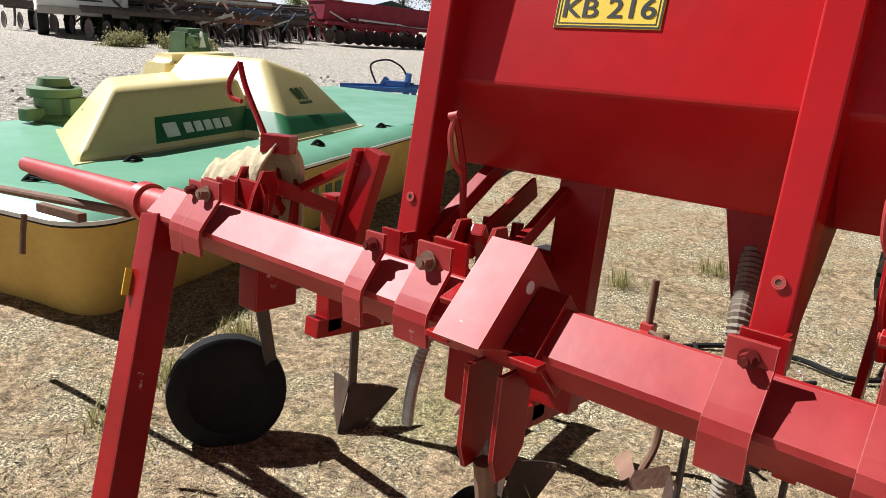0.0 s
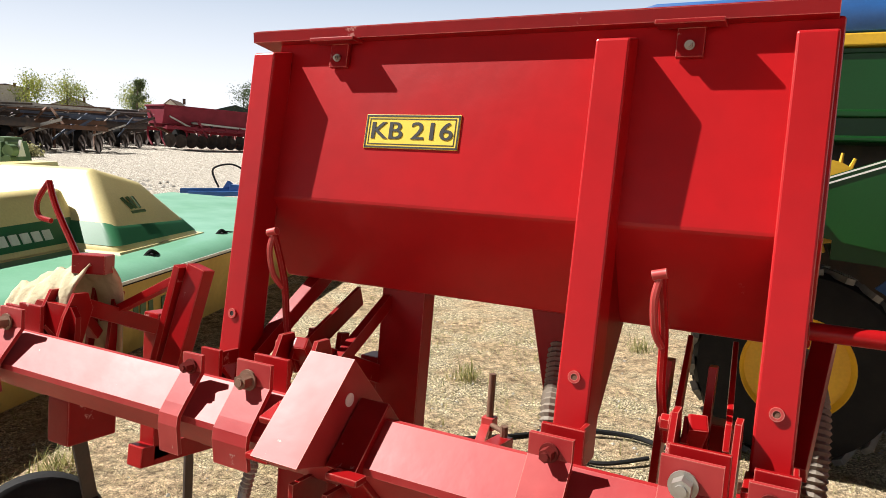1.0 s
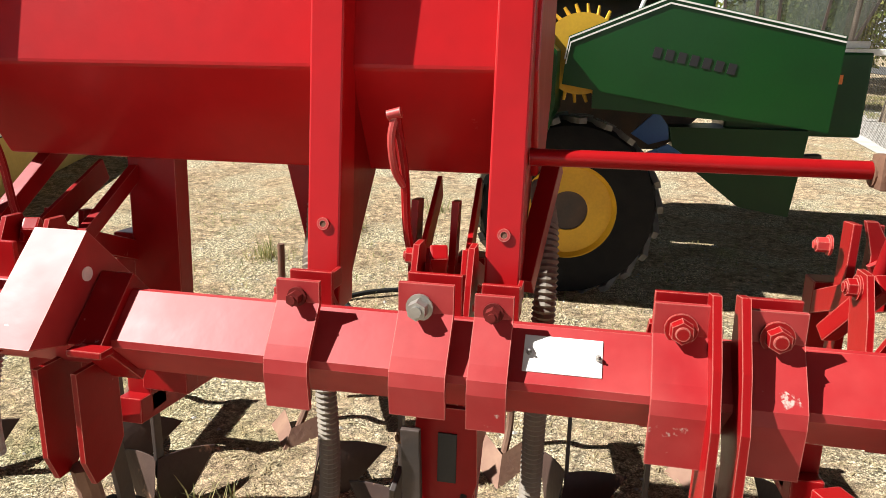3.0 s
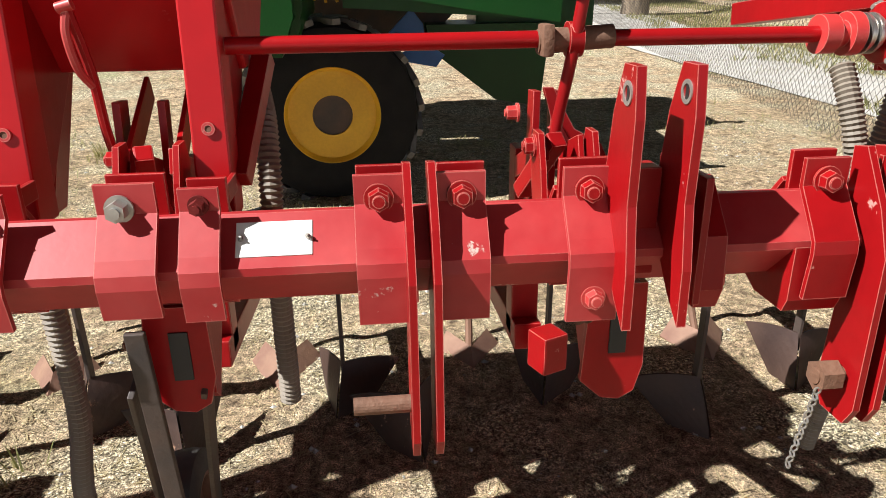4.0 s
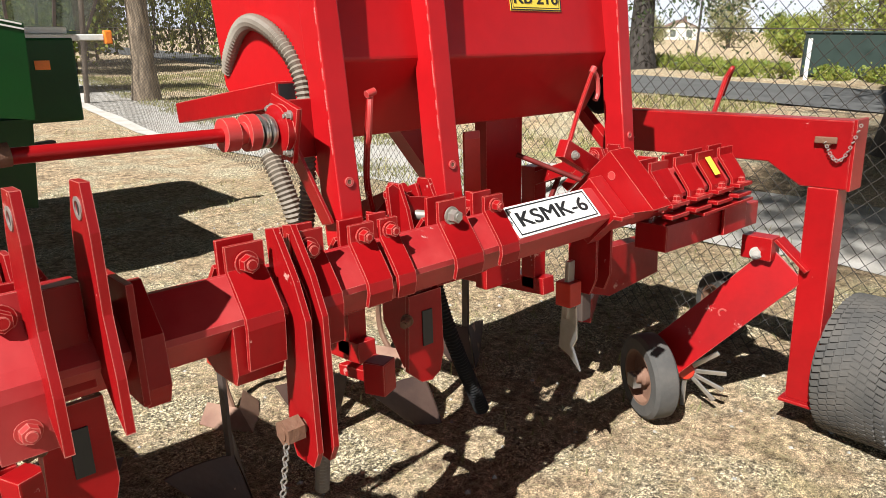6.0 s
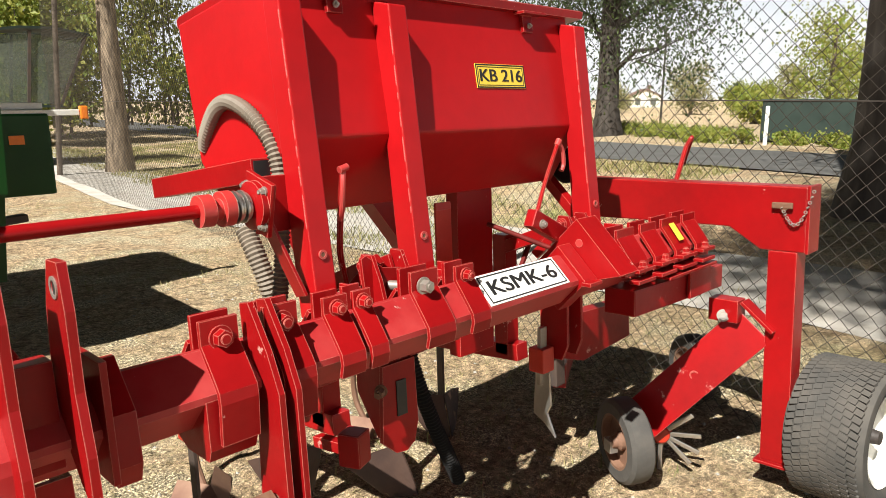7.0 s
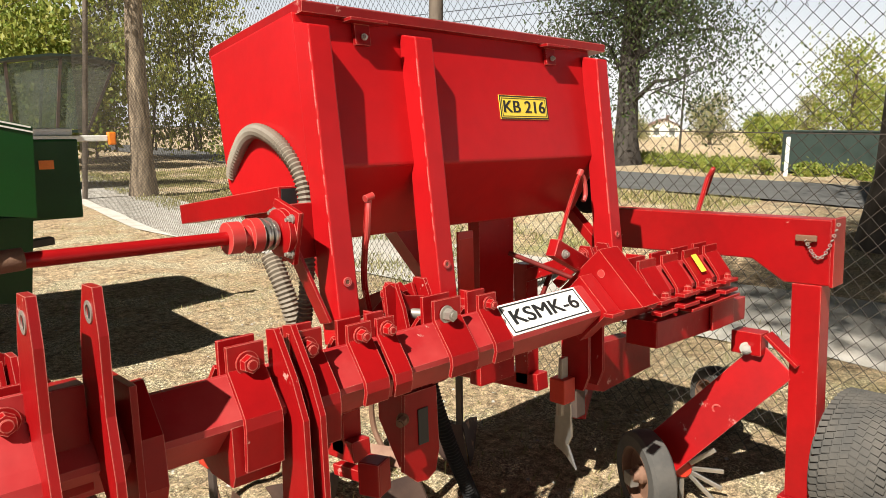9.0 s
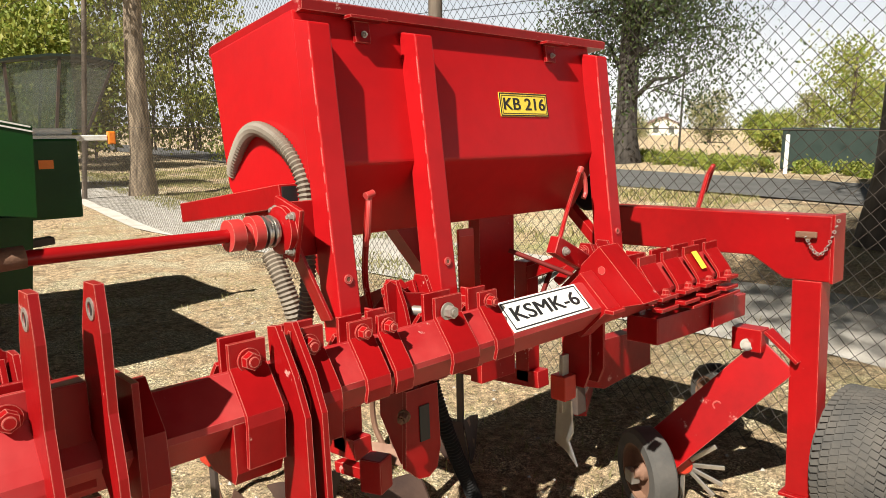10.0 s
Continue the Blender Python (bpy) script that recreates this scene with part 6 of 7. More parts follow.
# ---------------------------------------------------------------- fence and roadside
def chain_fence():
    root = thing("chain_link_fence", "tall rusty chain-link fence on thin steel posts", "fence")
    y0, y1, top, cell = -2.2, 13.4, 3.45, 0.072
    vs, fs = [], []
    slope = Vector((FENCE_K, 1, 0)).normalized()
    side = Vector((1, -FENCE_K, 0)).normalized()
    cols = int((y1 - y0) / cell)
    rows = int(top / cell) * 2
    r = 0.0022
    for i in range(cols):
        base = len(vs)
        for j in range(rows + 1):
            y = y0 + i * cell + (cell / 2 if j % 2 else 0) * (1 if i % 2 else 1) + 0.004 * noise.noise((i * 0.7, j * 0.9, 0))
            x = FENCE_X + FENCE_K * y + 0.03 * noise.noise((y * 0.6, j * 0.05, 4))
            z = 0.02 + j * cell / 2
            c = Vector((x, y, z)) + slope * ((-r * 1.2) if j % 2 else r * 1.2) * 0
            o = side * (r if j % 2 else -r)
            for k in range(3):
                a = 2 * math.pi * k / 3
                vs.append(c + o + slope * (r * math.cos(a)) + side * (r * math.sin(a)))
        for j in range(rows):
            for k in range(3):
                a, b = base + j * 3 + k, base + j * 3 + (k + 1) % 3
                fs.append((a, b, b + 3, a + 3))
    # mirrored wires close the diamonds
    n0 = len(vs)
    for i in range(cols):
        base = len(vs)
        for j in range(rows + 1):
            y = y0 + i * cell + (cell / 2 if j % 2 else cell) + 0.004 * noise.noise((i * 0.7, j * 0.9, 0))
            x = FENCE_X + FENCE_K * y + 0.03 * noise.noise((y * 0.6, j * 0.05, 4))
            c = Vector((x, y, 0.02 + j * cell / 2)) + side * (-r if j % 2 else r)
            for k in range(3):
                a = 2 * math.pi * k / 3
                vs.append(c + slope * (r * math.cos(a)) + side * (r * math.sin(a)))
        for j in range(rows):
            for k in range(3):
                a, b = base + j * 3 + k, base + j * 3 + (k + 1) % 3
                fs.append((a, b, b + 3, a + 3))
    me = bpy.data.meshes.new("wire_mesh")
    me.from_pydata(vs, [], fs)
    me.materials.append(GALV)
    w = new("wire_mesh", me)
    w.parent = root
    tagged(w, "woven diamond wire mesh")
    for y, h in ((-2.1, 3.5), (2.4, 3.6), (13.3, 3.95)):
        x = FENCE_X + FENCE_K * y
        bm = B()
        lean = 0.30 if y > 10 else 0.0
        rod(bm, (x, y, -0.1), (x - 0.02 + lean, y + 0.01 - lean * 0.4, h), 0.050, 0.046, 12)
        part("post", bm, BARK, root, smooth=True)
    for z in (1.45, 3.40):
        bm = B()
        pipe(bm, [(FENCE_X + FENCE_K * y - 0.006, y, z + 0.01 * math.sin(y)) for y in (-2.2, 2, 6, 10, 13.3)], 0.0025, 5)
        part("straining_wire", bm, GALV, root)


chain_fence()


def strip(name, d0, d1, y0, y1, lift, material, label, category):
    """A band along the fence, from d0 to d1 metres behind it, laid on the ground."""
    vs, fs = [], []
    n, m = 120, 8
    for i in range(n + 1):
        y = y0 + (y1 - y0) * i / n
        for j in range(m + 1):
            x = FENCE_X + FENCE_K * y + d0(y) + (d1(y) - d0(y)) * j / m
            vs.append((x, y, height(x, y) + lift))
    for i in range(n):
        for j in range(m):
            a = i * (m + 1) + j
            fs.append((a, a + 1, a + m + 2, a + m + 1))
    me = bpy.data.meshes.new(name)
    me.from_pydata(vs, [], fs)
    me.materials.append(material)
    return tagged(new(name, me), label, category, kind="structure")


strip("road", lambda y: 7.2, lambda y: 11.0, -120, 160, 0.03, ASPHALT, "grey worn asphalt road behind the fence", "road")
strip("pavement", lambda y: max(1.74 - 0.22 * max(y, 0.0), -0.25), lambda y: max(3.45 - 0.16 * max(y, 0.0), 1.55), -30, 40, 0.012, FOOTPATH, "pale worn concrete footpath behind the fence", "footpath")


def leaf_cloud(tips, n, spread, size, rnd, squash=0.8):
    vs, fs = [], []
    for k in range(n):
        c = rnd.choice(tips) + Vector((rnd.gauss(0, 1), rnd.gauss(0, 1), rnd.gauss(0, squash))) * spread
        q = Euler((rnd.uniform(0, 6.28), rnd.uniform(0, 6.28), rnd.uniform(0, 6.28))).to_matrix()
        s = size * rnd.uniform(0.6, 1.35)
        b = len(vs)
        for p in ((-0.5, 0, 0), (0, -0.33, 0.06), (0.55, 0, 0), (0, 0.33, 0.06)):
            vs.append(c + q @ Vector(p) * s)
        fs.append((b, b + 1, b + 2, b + 3))
    me = bpy.data.meshes.new("crown")
    me.from_pydata([tuple(v) for v in vs], [], fs)
    return me


def tree(at, h, r, lean, crown, leaves, leaf_m, label, seed, leaf=0.10, low=0.35, fork=0.0, limbs=16, spread=0.20, bark=None):
    rnd = random.Random(seed)
    at = swing(*at) if at[0] > 2 else at
    root = thing("tree", label, "tree", (at[0], at[1], height(at[0], at[1]) - 0.03))
    top = Vector((lean[0] * h, lean[1] * h, h))
    n = 18
    bm = B()
    stems = [(Vector((0, 0, 0)), top, r, 0.0)]
    if fork:
        stems.append((top * fork, top * fork + Vector((-0.22 * h * (1 - fork), 0.1 * h * (1 - fork), h * (1 - fork))), r * 0.62, fork))
    for p0, p1, rr0, f in stems:
        rings = []
        for k in range(13):
            t = k / 12
            c = p0.lerp(p1, t) + Vector((0.05 * math.sin(6 * t + seed), 0.05 * math.cos(5 * t + seed), 0)) * (1 if k else 0)
            rr = rr0 * (1 - 0.62 * t) * (1.32 if k == 0 and f == 0 else 1)
            rings.append([bm.verts.new(c + rr * (1 + 0.13 * noise.noise((math.cos(2 * math.pi * i / n) * 2.5, math.sin(2 * math.pi * i / n) * 2.5, t * 4 + seed))) * Vector((math.cos(2 * math.pi * i / n), math.sin(2 * math.pi * i / n), 0))) for i in range(n)])
        for a, b in zip(rings, rings[1:]):
            for i in range(n):
                bm.faces.new((a[i], a[(i + 1) % n], b[(i + 1) % n], b[i]))
    part("trunk", bm, bark or BARK, root, smooth=True)
    tips = []
    bm = B()
    for k in range(limbs):
        t = low + (0.97 - low) * rnd.random()
        p0 = top * t
        a = rnd.uniform(0, 2 * math.pi)
        L = crown * rnd.uniform(0.5, 1.0) * (1.15 - 0.5 * t)
        p1 = p0 + Vector((math.cos(a) * L, math.sin(a) * L, L * rnd.uniform(0.0, 0.8)))
        pm = p0.lerp(p1, 0.5) + Vector((0, 0, 0.12 * L))
        rod(bm, p0, pm, r * 0.30 * (1 - 0.5 * t), r * 0.16, 6)
        rod(bm, pm, p1, r * 0.16, r * 0.05, 6)
        tips.append(p1)
        for q in range(5):
            s0 = p0.lerp(p1, rnd.uniform(0.35, 0.95))
            s1 = s0 + Vector((rnd.uniform(-1, 1), rnd.uniform(-1, 1), rnd.uniform(-0.4, 0.9))) * crown * 0.38
            rod(bm, s0, s1, r * 0.07, r * 0.02, 5)
            tips += [s1, s0.lerp(s1, 0.6)]
    part("limb", bm, bark or BARK, root)
    me = leaf_cloud(tips, leaves, crown * spread, leaf, rnd)
    me.materials.append(leaf_m)
    cr = new("crown", me)
    cr.parent = root
    return root


tree((5.50, 13.35), 8.8, 0.225, (0.020, -0.010), 2.6, 9000, LEAF_SPRING, "roadside tree with furrowed pale trunk and young leaves", 3, 0.11, 0.42, 0.42, 16, 0.20, BARK_PALE)
tree((20.0, 10.75), 12.0, 0.38, (0.004, 0.0), 3.8, 80000, LEAF_DARK, "dark-trunked poplar with sparse small leaves", 5, 0.10, 0.16, 0.0, 38, 0.20, BARK_DARK)
near_tree = tree((7.80, 0.58), 9.0, 0.27, (0.0, 0.008), 3.6, 7000, LEAF_DARK, "thick rough-barked tree close behind the fence", 8, 0.09, 0.42, 0.0, 14, 0.20, BARK_DARK)
bm = B()
pipe(bm, [(0.0, 0.0, 2.55), (-0.12, 0.45, 2.72), (-0.22, 0.95, 2.74), (-0.34, 1.35, 2.64)], 0.022, 7)
rnd = random.Random(61)
for k in range(26):
    u = rnd.uniform(0.25, 1.0)
    a = Vector((-0.32 * u, 1.25 * u, 2.62 + 0.14 * math.sin(3 * u)))
    b = a + Vector((rnd.uniform(-0.3, 0.3), rnd.uniform(-0.1, 0.45), rnd.uniform(-0.32, 0.40)))
    rod(bm, a, b, 0.007, 0.003, 5)
part("bare_limb", bm, BARK_DARK, near_tree, "bare twiggy limb")
# added out of view, placed only for the dappled shade its crown throws
tree((-4.6, -3.1), 15.0, 0.24, (0.0, 0.0), 2.3, 9000, LEAF_DARK, "unseen tall tree added so that its crown shades the verge", 9, 0.12, 0.75, 0.0, 18)
for x, y, h, crown, lm, seed in ((43.4, 10.6, 5.0, 2.7, LEAF_SPRING, 18), (38.0, 12.6, 1.3, 0.9, LEAF_SPRING, 11), (60.0, 26.0, 3.9, 2.1, LEAF_PALE, 12), (52.0, 17.5, 1.9, 1.4, LEAF_SPRING, 13), (66.0, 37.0, 2.4, 1.8, LEAF_PALE, 14),
                                 (60.0, 14.6, 5.2, 2.6, LEAF_SPRING, 15), (62.0, 18.4, 3.6, 1.6, LEAF_PALE, 16), (63.0, 23.0, 2.0, 1.5, LEAF_SPRING, 17)):
    tree((x, y), h, 0.16, (0, 0), crown, 4500, lm, "yellow-green tree along the far roadside", seed, 0.17, 0.10, 0.0, 18)


def hedge(name, p0, p1, h, depth, n, leaf_m, label, seed, size=0.17, reach=0.8):
    rnd = random.Random(seed)
    p0, p1 = [Vector((*(swing(*p) if p[0] > 2 else p), 0)) for p in (p0, p1)]
    out = (p1 - p0).normalized().cross(Vector((0, 0, 1)))
    root = thing(name, label, "hedge", tuple(p0 + Vector((0, 0, height(p0.x, p0.y) - 0.05))))
    tips = []
    bm = B()
    for k in range(int((p1 - p0).length * 2.2)):
        b = p0.lerp(p1, rnd.random()) + out * rnd.uniform(-0.5, 0.5) * depth
        hh = h * (0.72 + 0.34 * noise.noise((b.x * 0.35, b.y * 0.35, seed))) * rnd.uniform(0.8, 1.08)
        tip = b + Vector((rnd.gauss(0, 0.6), rnd.gauss(0, 0.6), 0)) * reach + Vector((0, 0, hh))
        rod(bm, b - p0, tip - p0, 0.05, 0.015, 5)
        for q in range(16):
            s0 = b.lerp(tip, rnd.uniform(0.03, 1.0))
            s1 = s0 + Vector((rnd.gauss(0, 1), rnd.gauss(0, 1), rnd.uniform(-0.25, 0.85))) * reach
            if q % 3 == 0:
                rod(bm, s0 - p0, s1 - p0, 0.018, 0.006, 4)
            tips.append(s1 - p0)
    part("stem", bm, BARK, root)
    me = leaf_cloud(tips, n, 0.47 * reach, size, rnd)
    me.materials.append(leaf_m)
    cr = new("leaves", me)
    cr.parent = root
    return root


hedge("roadside_thicket", (4.2, 31.0), (13.5, 26.5), 10.0, 3.0, 30000, LEAF_BUSH, "dense spring thicket across the road", 21)
hedge("roadside_thicket", (13.5, 26.5), (18.5, 23.0), 3.0, 2.0, 6000, LEAF_BUSH, "dense spring thicket across the road", 22)
hedge("dry_weeds", (-24.5, 10.2), (-23.8, 13.2), 0.45, 1.0, 7000, LEAF_PALE, "dry brown weeds at the foot of the parked machines", 27, 0.08, 0.25)
hedge("bramble_heap", (-29.5, 12.0), (-29.0, 14.4), 1.3, 1.4, 9000, LEAF_DARK, "dark bramble heap among the parked machines", 28, 0.11, 0.35)
hedge("roadside_bushes", (3.0, 25.0), (8.5, 23.5), 6.0, 1.6, 14000, LEAF_SPRING, "bright spring bushes across the road", 23)
hedge("verge_growth", (17.2, 6.2), (23.0, 13.0), 0.30, 1.4, 12000, LEAF_SPRING, "low yellow-green growth on the road verge", 24, 0.07, 0.16)
hedge("verge_growth", (16.6, 1.6), (17.2, 6.2), 0.32, 1.0, 9000, LEAF_SPRING, "low yellow-green growth on the road verge", 25, 0.07, 0.16)


def field_machine():
    """A green machine parked behind the harvester; its glazed cab with a curved roof stands above it."""
    x0, y0 = swing(3.9, 15.2)
    z0 = height(x0, y0 + 0.7)
    root = thing("field_machine", "parked green field machine with a curved glazed cab", "farm machine", (x0, y0, z0))
    top = lambda z: z - z0 - 0.85
    bm = B()
    box(bm, (-0.10, 0.75, (top(2.2) + 0.45) / 2), (1.95, 1.4, top(2.2) - 0.45), bevel=0.06)
    part("body", bm, GREEN, root, smooth=True)
    for x in (-0.75, 0.50):
        bm = B()
        lathe(bm, [(0.0, -0.14), (0.30, -0.14), (0.46, -0.12), (0.48, 0.0), (0.46, 0.12), (0.30, 0.14), (0.0, 0.14)], axis_frame((x, 0.10, 0.47), (0, 1, 0)), 28)
        part("wheel", bm, RUBBER, root, smooth=True)
    arc = [(-1.35, top(3.22)), (-0.80, top(3.42)), (-0.10, top(3.62)), (0.60, top(3.74)), (1.25, top(3.76)), (1.95, top(3.66))]
    bm = B()
    slab(bm, ribbon(arc, 0.05), "y", -0.05, 1.45)
    cab = part("cab_roof", bm, DUMP, root, "thin curved roof")
    feet = ((-1.25, -1.30, 3.22), (-0.62, -0.66, 3.44), (-0.20, -0.22, 3.56), (0.62, 0.80, 3.72), (1.22, 1.86, 3.64))
    for y in (0.0, 1.36):
        for b, t, z in feet:
            bm = B()
            beam(bm, (b, y, top(2.18)), (t, y, top(z)), 0.055, 0.05, (0, 1, 0))
            part("cab_post", bm, DARKIRON, root)
        bm = B()
        beam(bm, (-1.30, y, top(2.20)), (1.26, y, top(2.20)), 0.06, 0.06, (0, 0, 1))
        part("cab_sill", bm, DUMP, root)
    for (b0, t0, h0), (b1, t1, h1) in zip(feet, feet[1:]):
        bm = B()
        slab(bm, [(b0 + 0.03, top(2.24)), (b1 - 0.03, top(2.24)), (t1 - 0.03, top(h1) - 0.03), (t0 + 0.03, top(h0) - 0.03)], "y", 0.010, 0.016)
        part("pane", bm, PANE, root, "hazy grey pane")


field_machine()


def roadside_box():
    root = thing("waste_container", "dark green covered container on the verge", "container", (*swing(18.42, 4.2), height(18.42, 4.2) - 0.02))
    rot = Matrix.Rotation(-1.25, 3, "Z")
    bm = B()
    box(bm, (0, 0, 0.55), (2.25, 1.2, 0.98), rot, 0.04)
    part("body", bm, DUMP, root)
    bm = B()
    box(bm, (0, 0, 1.03), (2.32, 1.27, 0.05), rot, 0.02)
    part("lid", bm, DUMP, root)
    root = thing("marker_post", "white roadside marker post", "post", (*swing(16.58, 4.65), height(16.58, 4.65) - 0.02))
    bm = B()
    box(bm, (0, 0, 0.45), (0.085, 0.05, 0.9), rot, 0.01)
    part("stake", bm, WHITE, root)
    for x, y, h, lab in ((34.0, 15.9, 4.6, "thin grey street lamp across the road"), (3.0, 21.0, 9.0, "thin grey street lamp across the road"), (1.9, 17.5, 8.0, "thin green street lamp")):
        x, y = swing(x, y)
        root = thing("street_lamp", lab, "street lamp", (x, y, height(x, y) - 0.02))
        bm = B()
        rod(bm, (0, 0, 0), (0.1, 0, h), 0.06, 0.045, 10)
        part("pole", bm, GALV if h < 8.5 else DUMP, root, smooth=True)
        bm = B()
        pipe(bm, [(0.1, 0, h), (0.2, 0.1, h + 0.3), (0.7, 0.3, h + 0.4)], 0.04, 8)
        part("arm", bm, GALV, root, smooth=True)
    root = thing("overhead_line", "dark overhead cables between roadside poles", "cable")
    for z in (6.2, 6.7):
        bm = B()
        pipe(bm, [(24, 30, z + 0.5), (24, 10, z - 0.1), (25, -8, z + 0.4)], 0.018, 6)
        part("cable", bm, BLACK, root)


roadside_box()


# ---------------------------------------------------------------- far yard
def house(at, yaw, w, d, hw, hr, wall, roof, label):
    at = swing(*at) if at[0] > 0 else at
    root = thing("house", label, "house", (*at, height(*at) - 0.25))
    root.rotation_euler = (0, 0, yaw)
    bm = B()
    slab(bm, [(-w / 2, 0), (w / 2, 0), (w / 2, hw), (0, hw + hr), (-w / 2, hw)], "y", -d / 2, d / 2)
    wl = part("wall", bm, wall, root)
    for s in (-1, 1):
        bm = B()
        a, b = (s * (w / 2 + 0.3), hw - 0.25), (0, hw + hr + 0.08)
        slab(bm, [a, b, (b[0], b[1] + 0.15), (a[0], a[1] + 0.15)], "y", -d / 2 - 0.3, d / 2 + 0.3)
        part("roof", bm, roof, root)
    for x in (-w * 0.25, w * 0.25):
        bm = B()
        box(bm, (x, -d / 2 - 0.01, hw * 0.55), (0.9, 0.08, 1.1))
        part("window", bm, GLASS, root)
    bm = B()
    box(bm, (w * 0.2, d * 0.2, hw + hr + 0.2), (0.5, 0.5, 1.2))
    part("chimney", bm, TILE, root)
    return root


house((-121.0, 105.0), 0.62, 6.5, 9.0, 2.2, 2.7, PLASTER, TILE, "small white house with a dark gabled roof")
house((-137.0, 79.0), 1.05, 7.5, 6.0, 5.2, 0.3, CONCRETE, TILE, "grey flat block behind the yard")
house((-142.0, 70.0), 1.10, 7.0, 6.0, 3.8, 0.8, PLASTER, TILE, "white building behind the yard")
house((-140.0, 95.0), 0.9, 9.0, 7.0, 2.4, 1.6, CONCRETE, TILE, "low grey farm building")
house((-112.0, 114.0), 0.6, 9.0, 7.0, 3.6, 1.0, DUMP, DUMP, "dark green shed behind the yard")
house((110.0, 57.0), -0.9, 5.0, 5.0, 2.2, 0.9, PLASTER, TILE, "pale house beyond the field")


for k, (x, y, h, cr, lm) in enumerate(((-66, 52, 6.4, 1.2, LEAF_DARK), (-64, 66, 6.4, 3.0, LEAF_DARK), (-58, 66, 6.6, 3.2, LEAF_DARK), (-52, 68, 6.4, 3.2, LEAF_DARK), (-47, 70, 6.2, 3.0, LEAF_DARK),
                                        (-76, 46, 5.6, 2.8, LEAF_SPRING), (-78, 52, 5.4, 2.8, LEAF_SPRING), (-74, 58, 5.4, 2.8, LEAF_SPRING), (-82, 40, 5.4, 3.0, LEAF_SPRING), (-80, 30, 5.6, 3.0, LEAF_DARK), (-84, 24, 5.4, 3.0, LEAF_SPRING))):
    tree((x * 1.75, y * 1.75), h * 1.25, 0.2, (0, 0), cr * 1.5, 2600, lm, "distant tree beyond the yard", 40 + k, 0.30, 0.10, 0.0, 12)


def parked_implement(at, yaw, L, material, label, seed, red=False):
    rnd = random.Random(seed)
    root = thing("parked_implement", label, "implement", (*at, height(*at) - 0.02), "implements parked in rows")
    root.rotation_euler = (0, 0, yaw)
    root.scale = (1.15, 1.15, 1.15)
    for y, z in ((0.0, 0.95), (0.9, 0.80), (-0.8, 0.85)):
        bm = B()
        beam(bm, (-L / 2, y, z), (L / 2, y, z + rnd.uniform(-0.05, 0.1)), 0.14, 0.14)
        part("frame_beam", bm, material, root)
    for k in range(int(L * 1.6)):
        x = -L / 2 + (k + 0.5) * L / int(L * 1.6)
        bm = B()
        pipe(bm, [(x, -0.9, 0.9), (x, 0.9, 0.85), (x, 1.1, 0.5), (x, 0.8, 0.12)], 0.045, 6)
        part("tine", bm, material, root)
    for x in (-L * 0.3, L * 0.3):
        bm = B()
        m = axis_frame((x, 0.3, 0.42), (1, 0, 0))
        ring(bm, [(0.20, -0.13), (0.40, -0.13), (0.42, 0), (0.40, 0.13), (0.20, 0.13)], m, 24)
        lathe(bm, [(0, -0.05), (0.2, -0.05), (0.2, 0.05), (0, 0.05)], m, 20)
        part("wheel", bm, RUBBER, root, smooth=True)
    for x in (-L * 0.18, 0.0, L * 0.2):
        bm = B()
        beam(bm, (x, -0.6, 0.9), (x + rnd.uniform(-0.9, 0.9), 0.2, 1.25 + rnd.uniform(0, 0.35)), 0.07, 0.05)
        part("mast", bm, material, root)
    for k in range(int(L * 1.5)):
        x, y = rnd.uniform(-L / 2, L / 2), rnd.uniform(-0.9, 0.9)
        bm = B()
        beam(bm, (x, y, rnd.uniform(0.2, 0.9)), (x + rnd.choice((-1, 1)) * rnd.uniform(0.5, 1.6), y + rnd.uniform(-0.6, 0.6), rnd.uniform(0.8, 1.45)), rnd.uniform(0.04, 0.09), rnd.uniform(0.04, 0.10))
        part("brace", bm, rnd.choice((RUST, material, material, HAZY_BLUE, ZINC)), root)
    for k in range(int(L * 2)):
        x = -L / 2 + (k + 0.5) * 0.5
        bm = B()
        lathe(bm, [(0.0, 0.02), (0.18, 0.0), (0.29, -0.05), (0.29, -0.06), (0.0, 0.0)], axis_frame((x, -0.75, 0.30), (0.9, 0.4, 0)), 16)
        part("disc", bm, DARKIRON, root)
    bm = B()
    beam(bm, (-L / 2, 0.1, 1.35), (L / 2, 0.2, 1.45 + rnd.uniform(-0.1, 0.15)), 0.06, 0.06)
    part("upper_rail", bm, ZINC if seed % 2 else material, root)
    for k in range(3):                        # folded frames lying along the machine
        z, y = rnd.uniform(1.0, 1.55), rnd.uniform(-0.7, 0.7)
        bm = B()
        beam(bm, (-L * rnd.uniform(0.25, 0.6), y, z), (L * rnd.uniform(0.25, 0.6), y + 0.3, z + rnd.uniform(-0.15, 0.15)), 0.08, 0.08)
        part("folded_frame", bm, rnd.choice((material, HAZY_BLUE, ZINC)), root)
    if red:
        bm = B()
        slab(bm, [(-0.5, 1.0), (0.5, 1.0), (0.7, 1.7), (-0.7, 1.7)], "x", -L / 2, L / 2)
        part("seed_box", bm, HAZED_CRIMSON, root)
        bm = B()
        box(bm, (0, 0, 1.74), (L + 0.1, 1.5, 0.08), bevel=0.02)
        part("lid", bm, HAZED_CRIMSON, root)
    return root


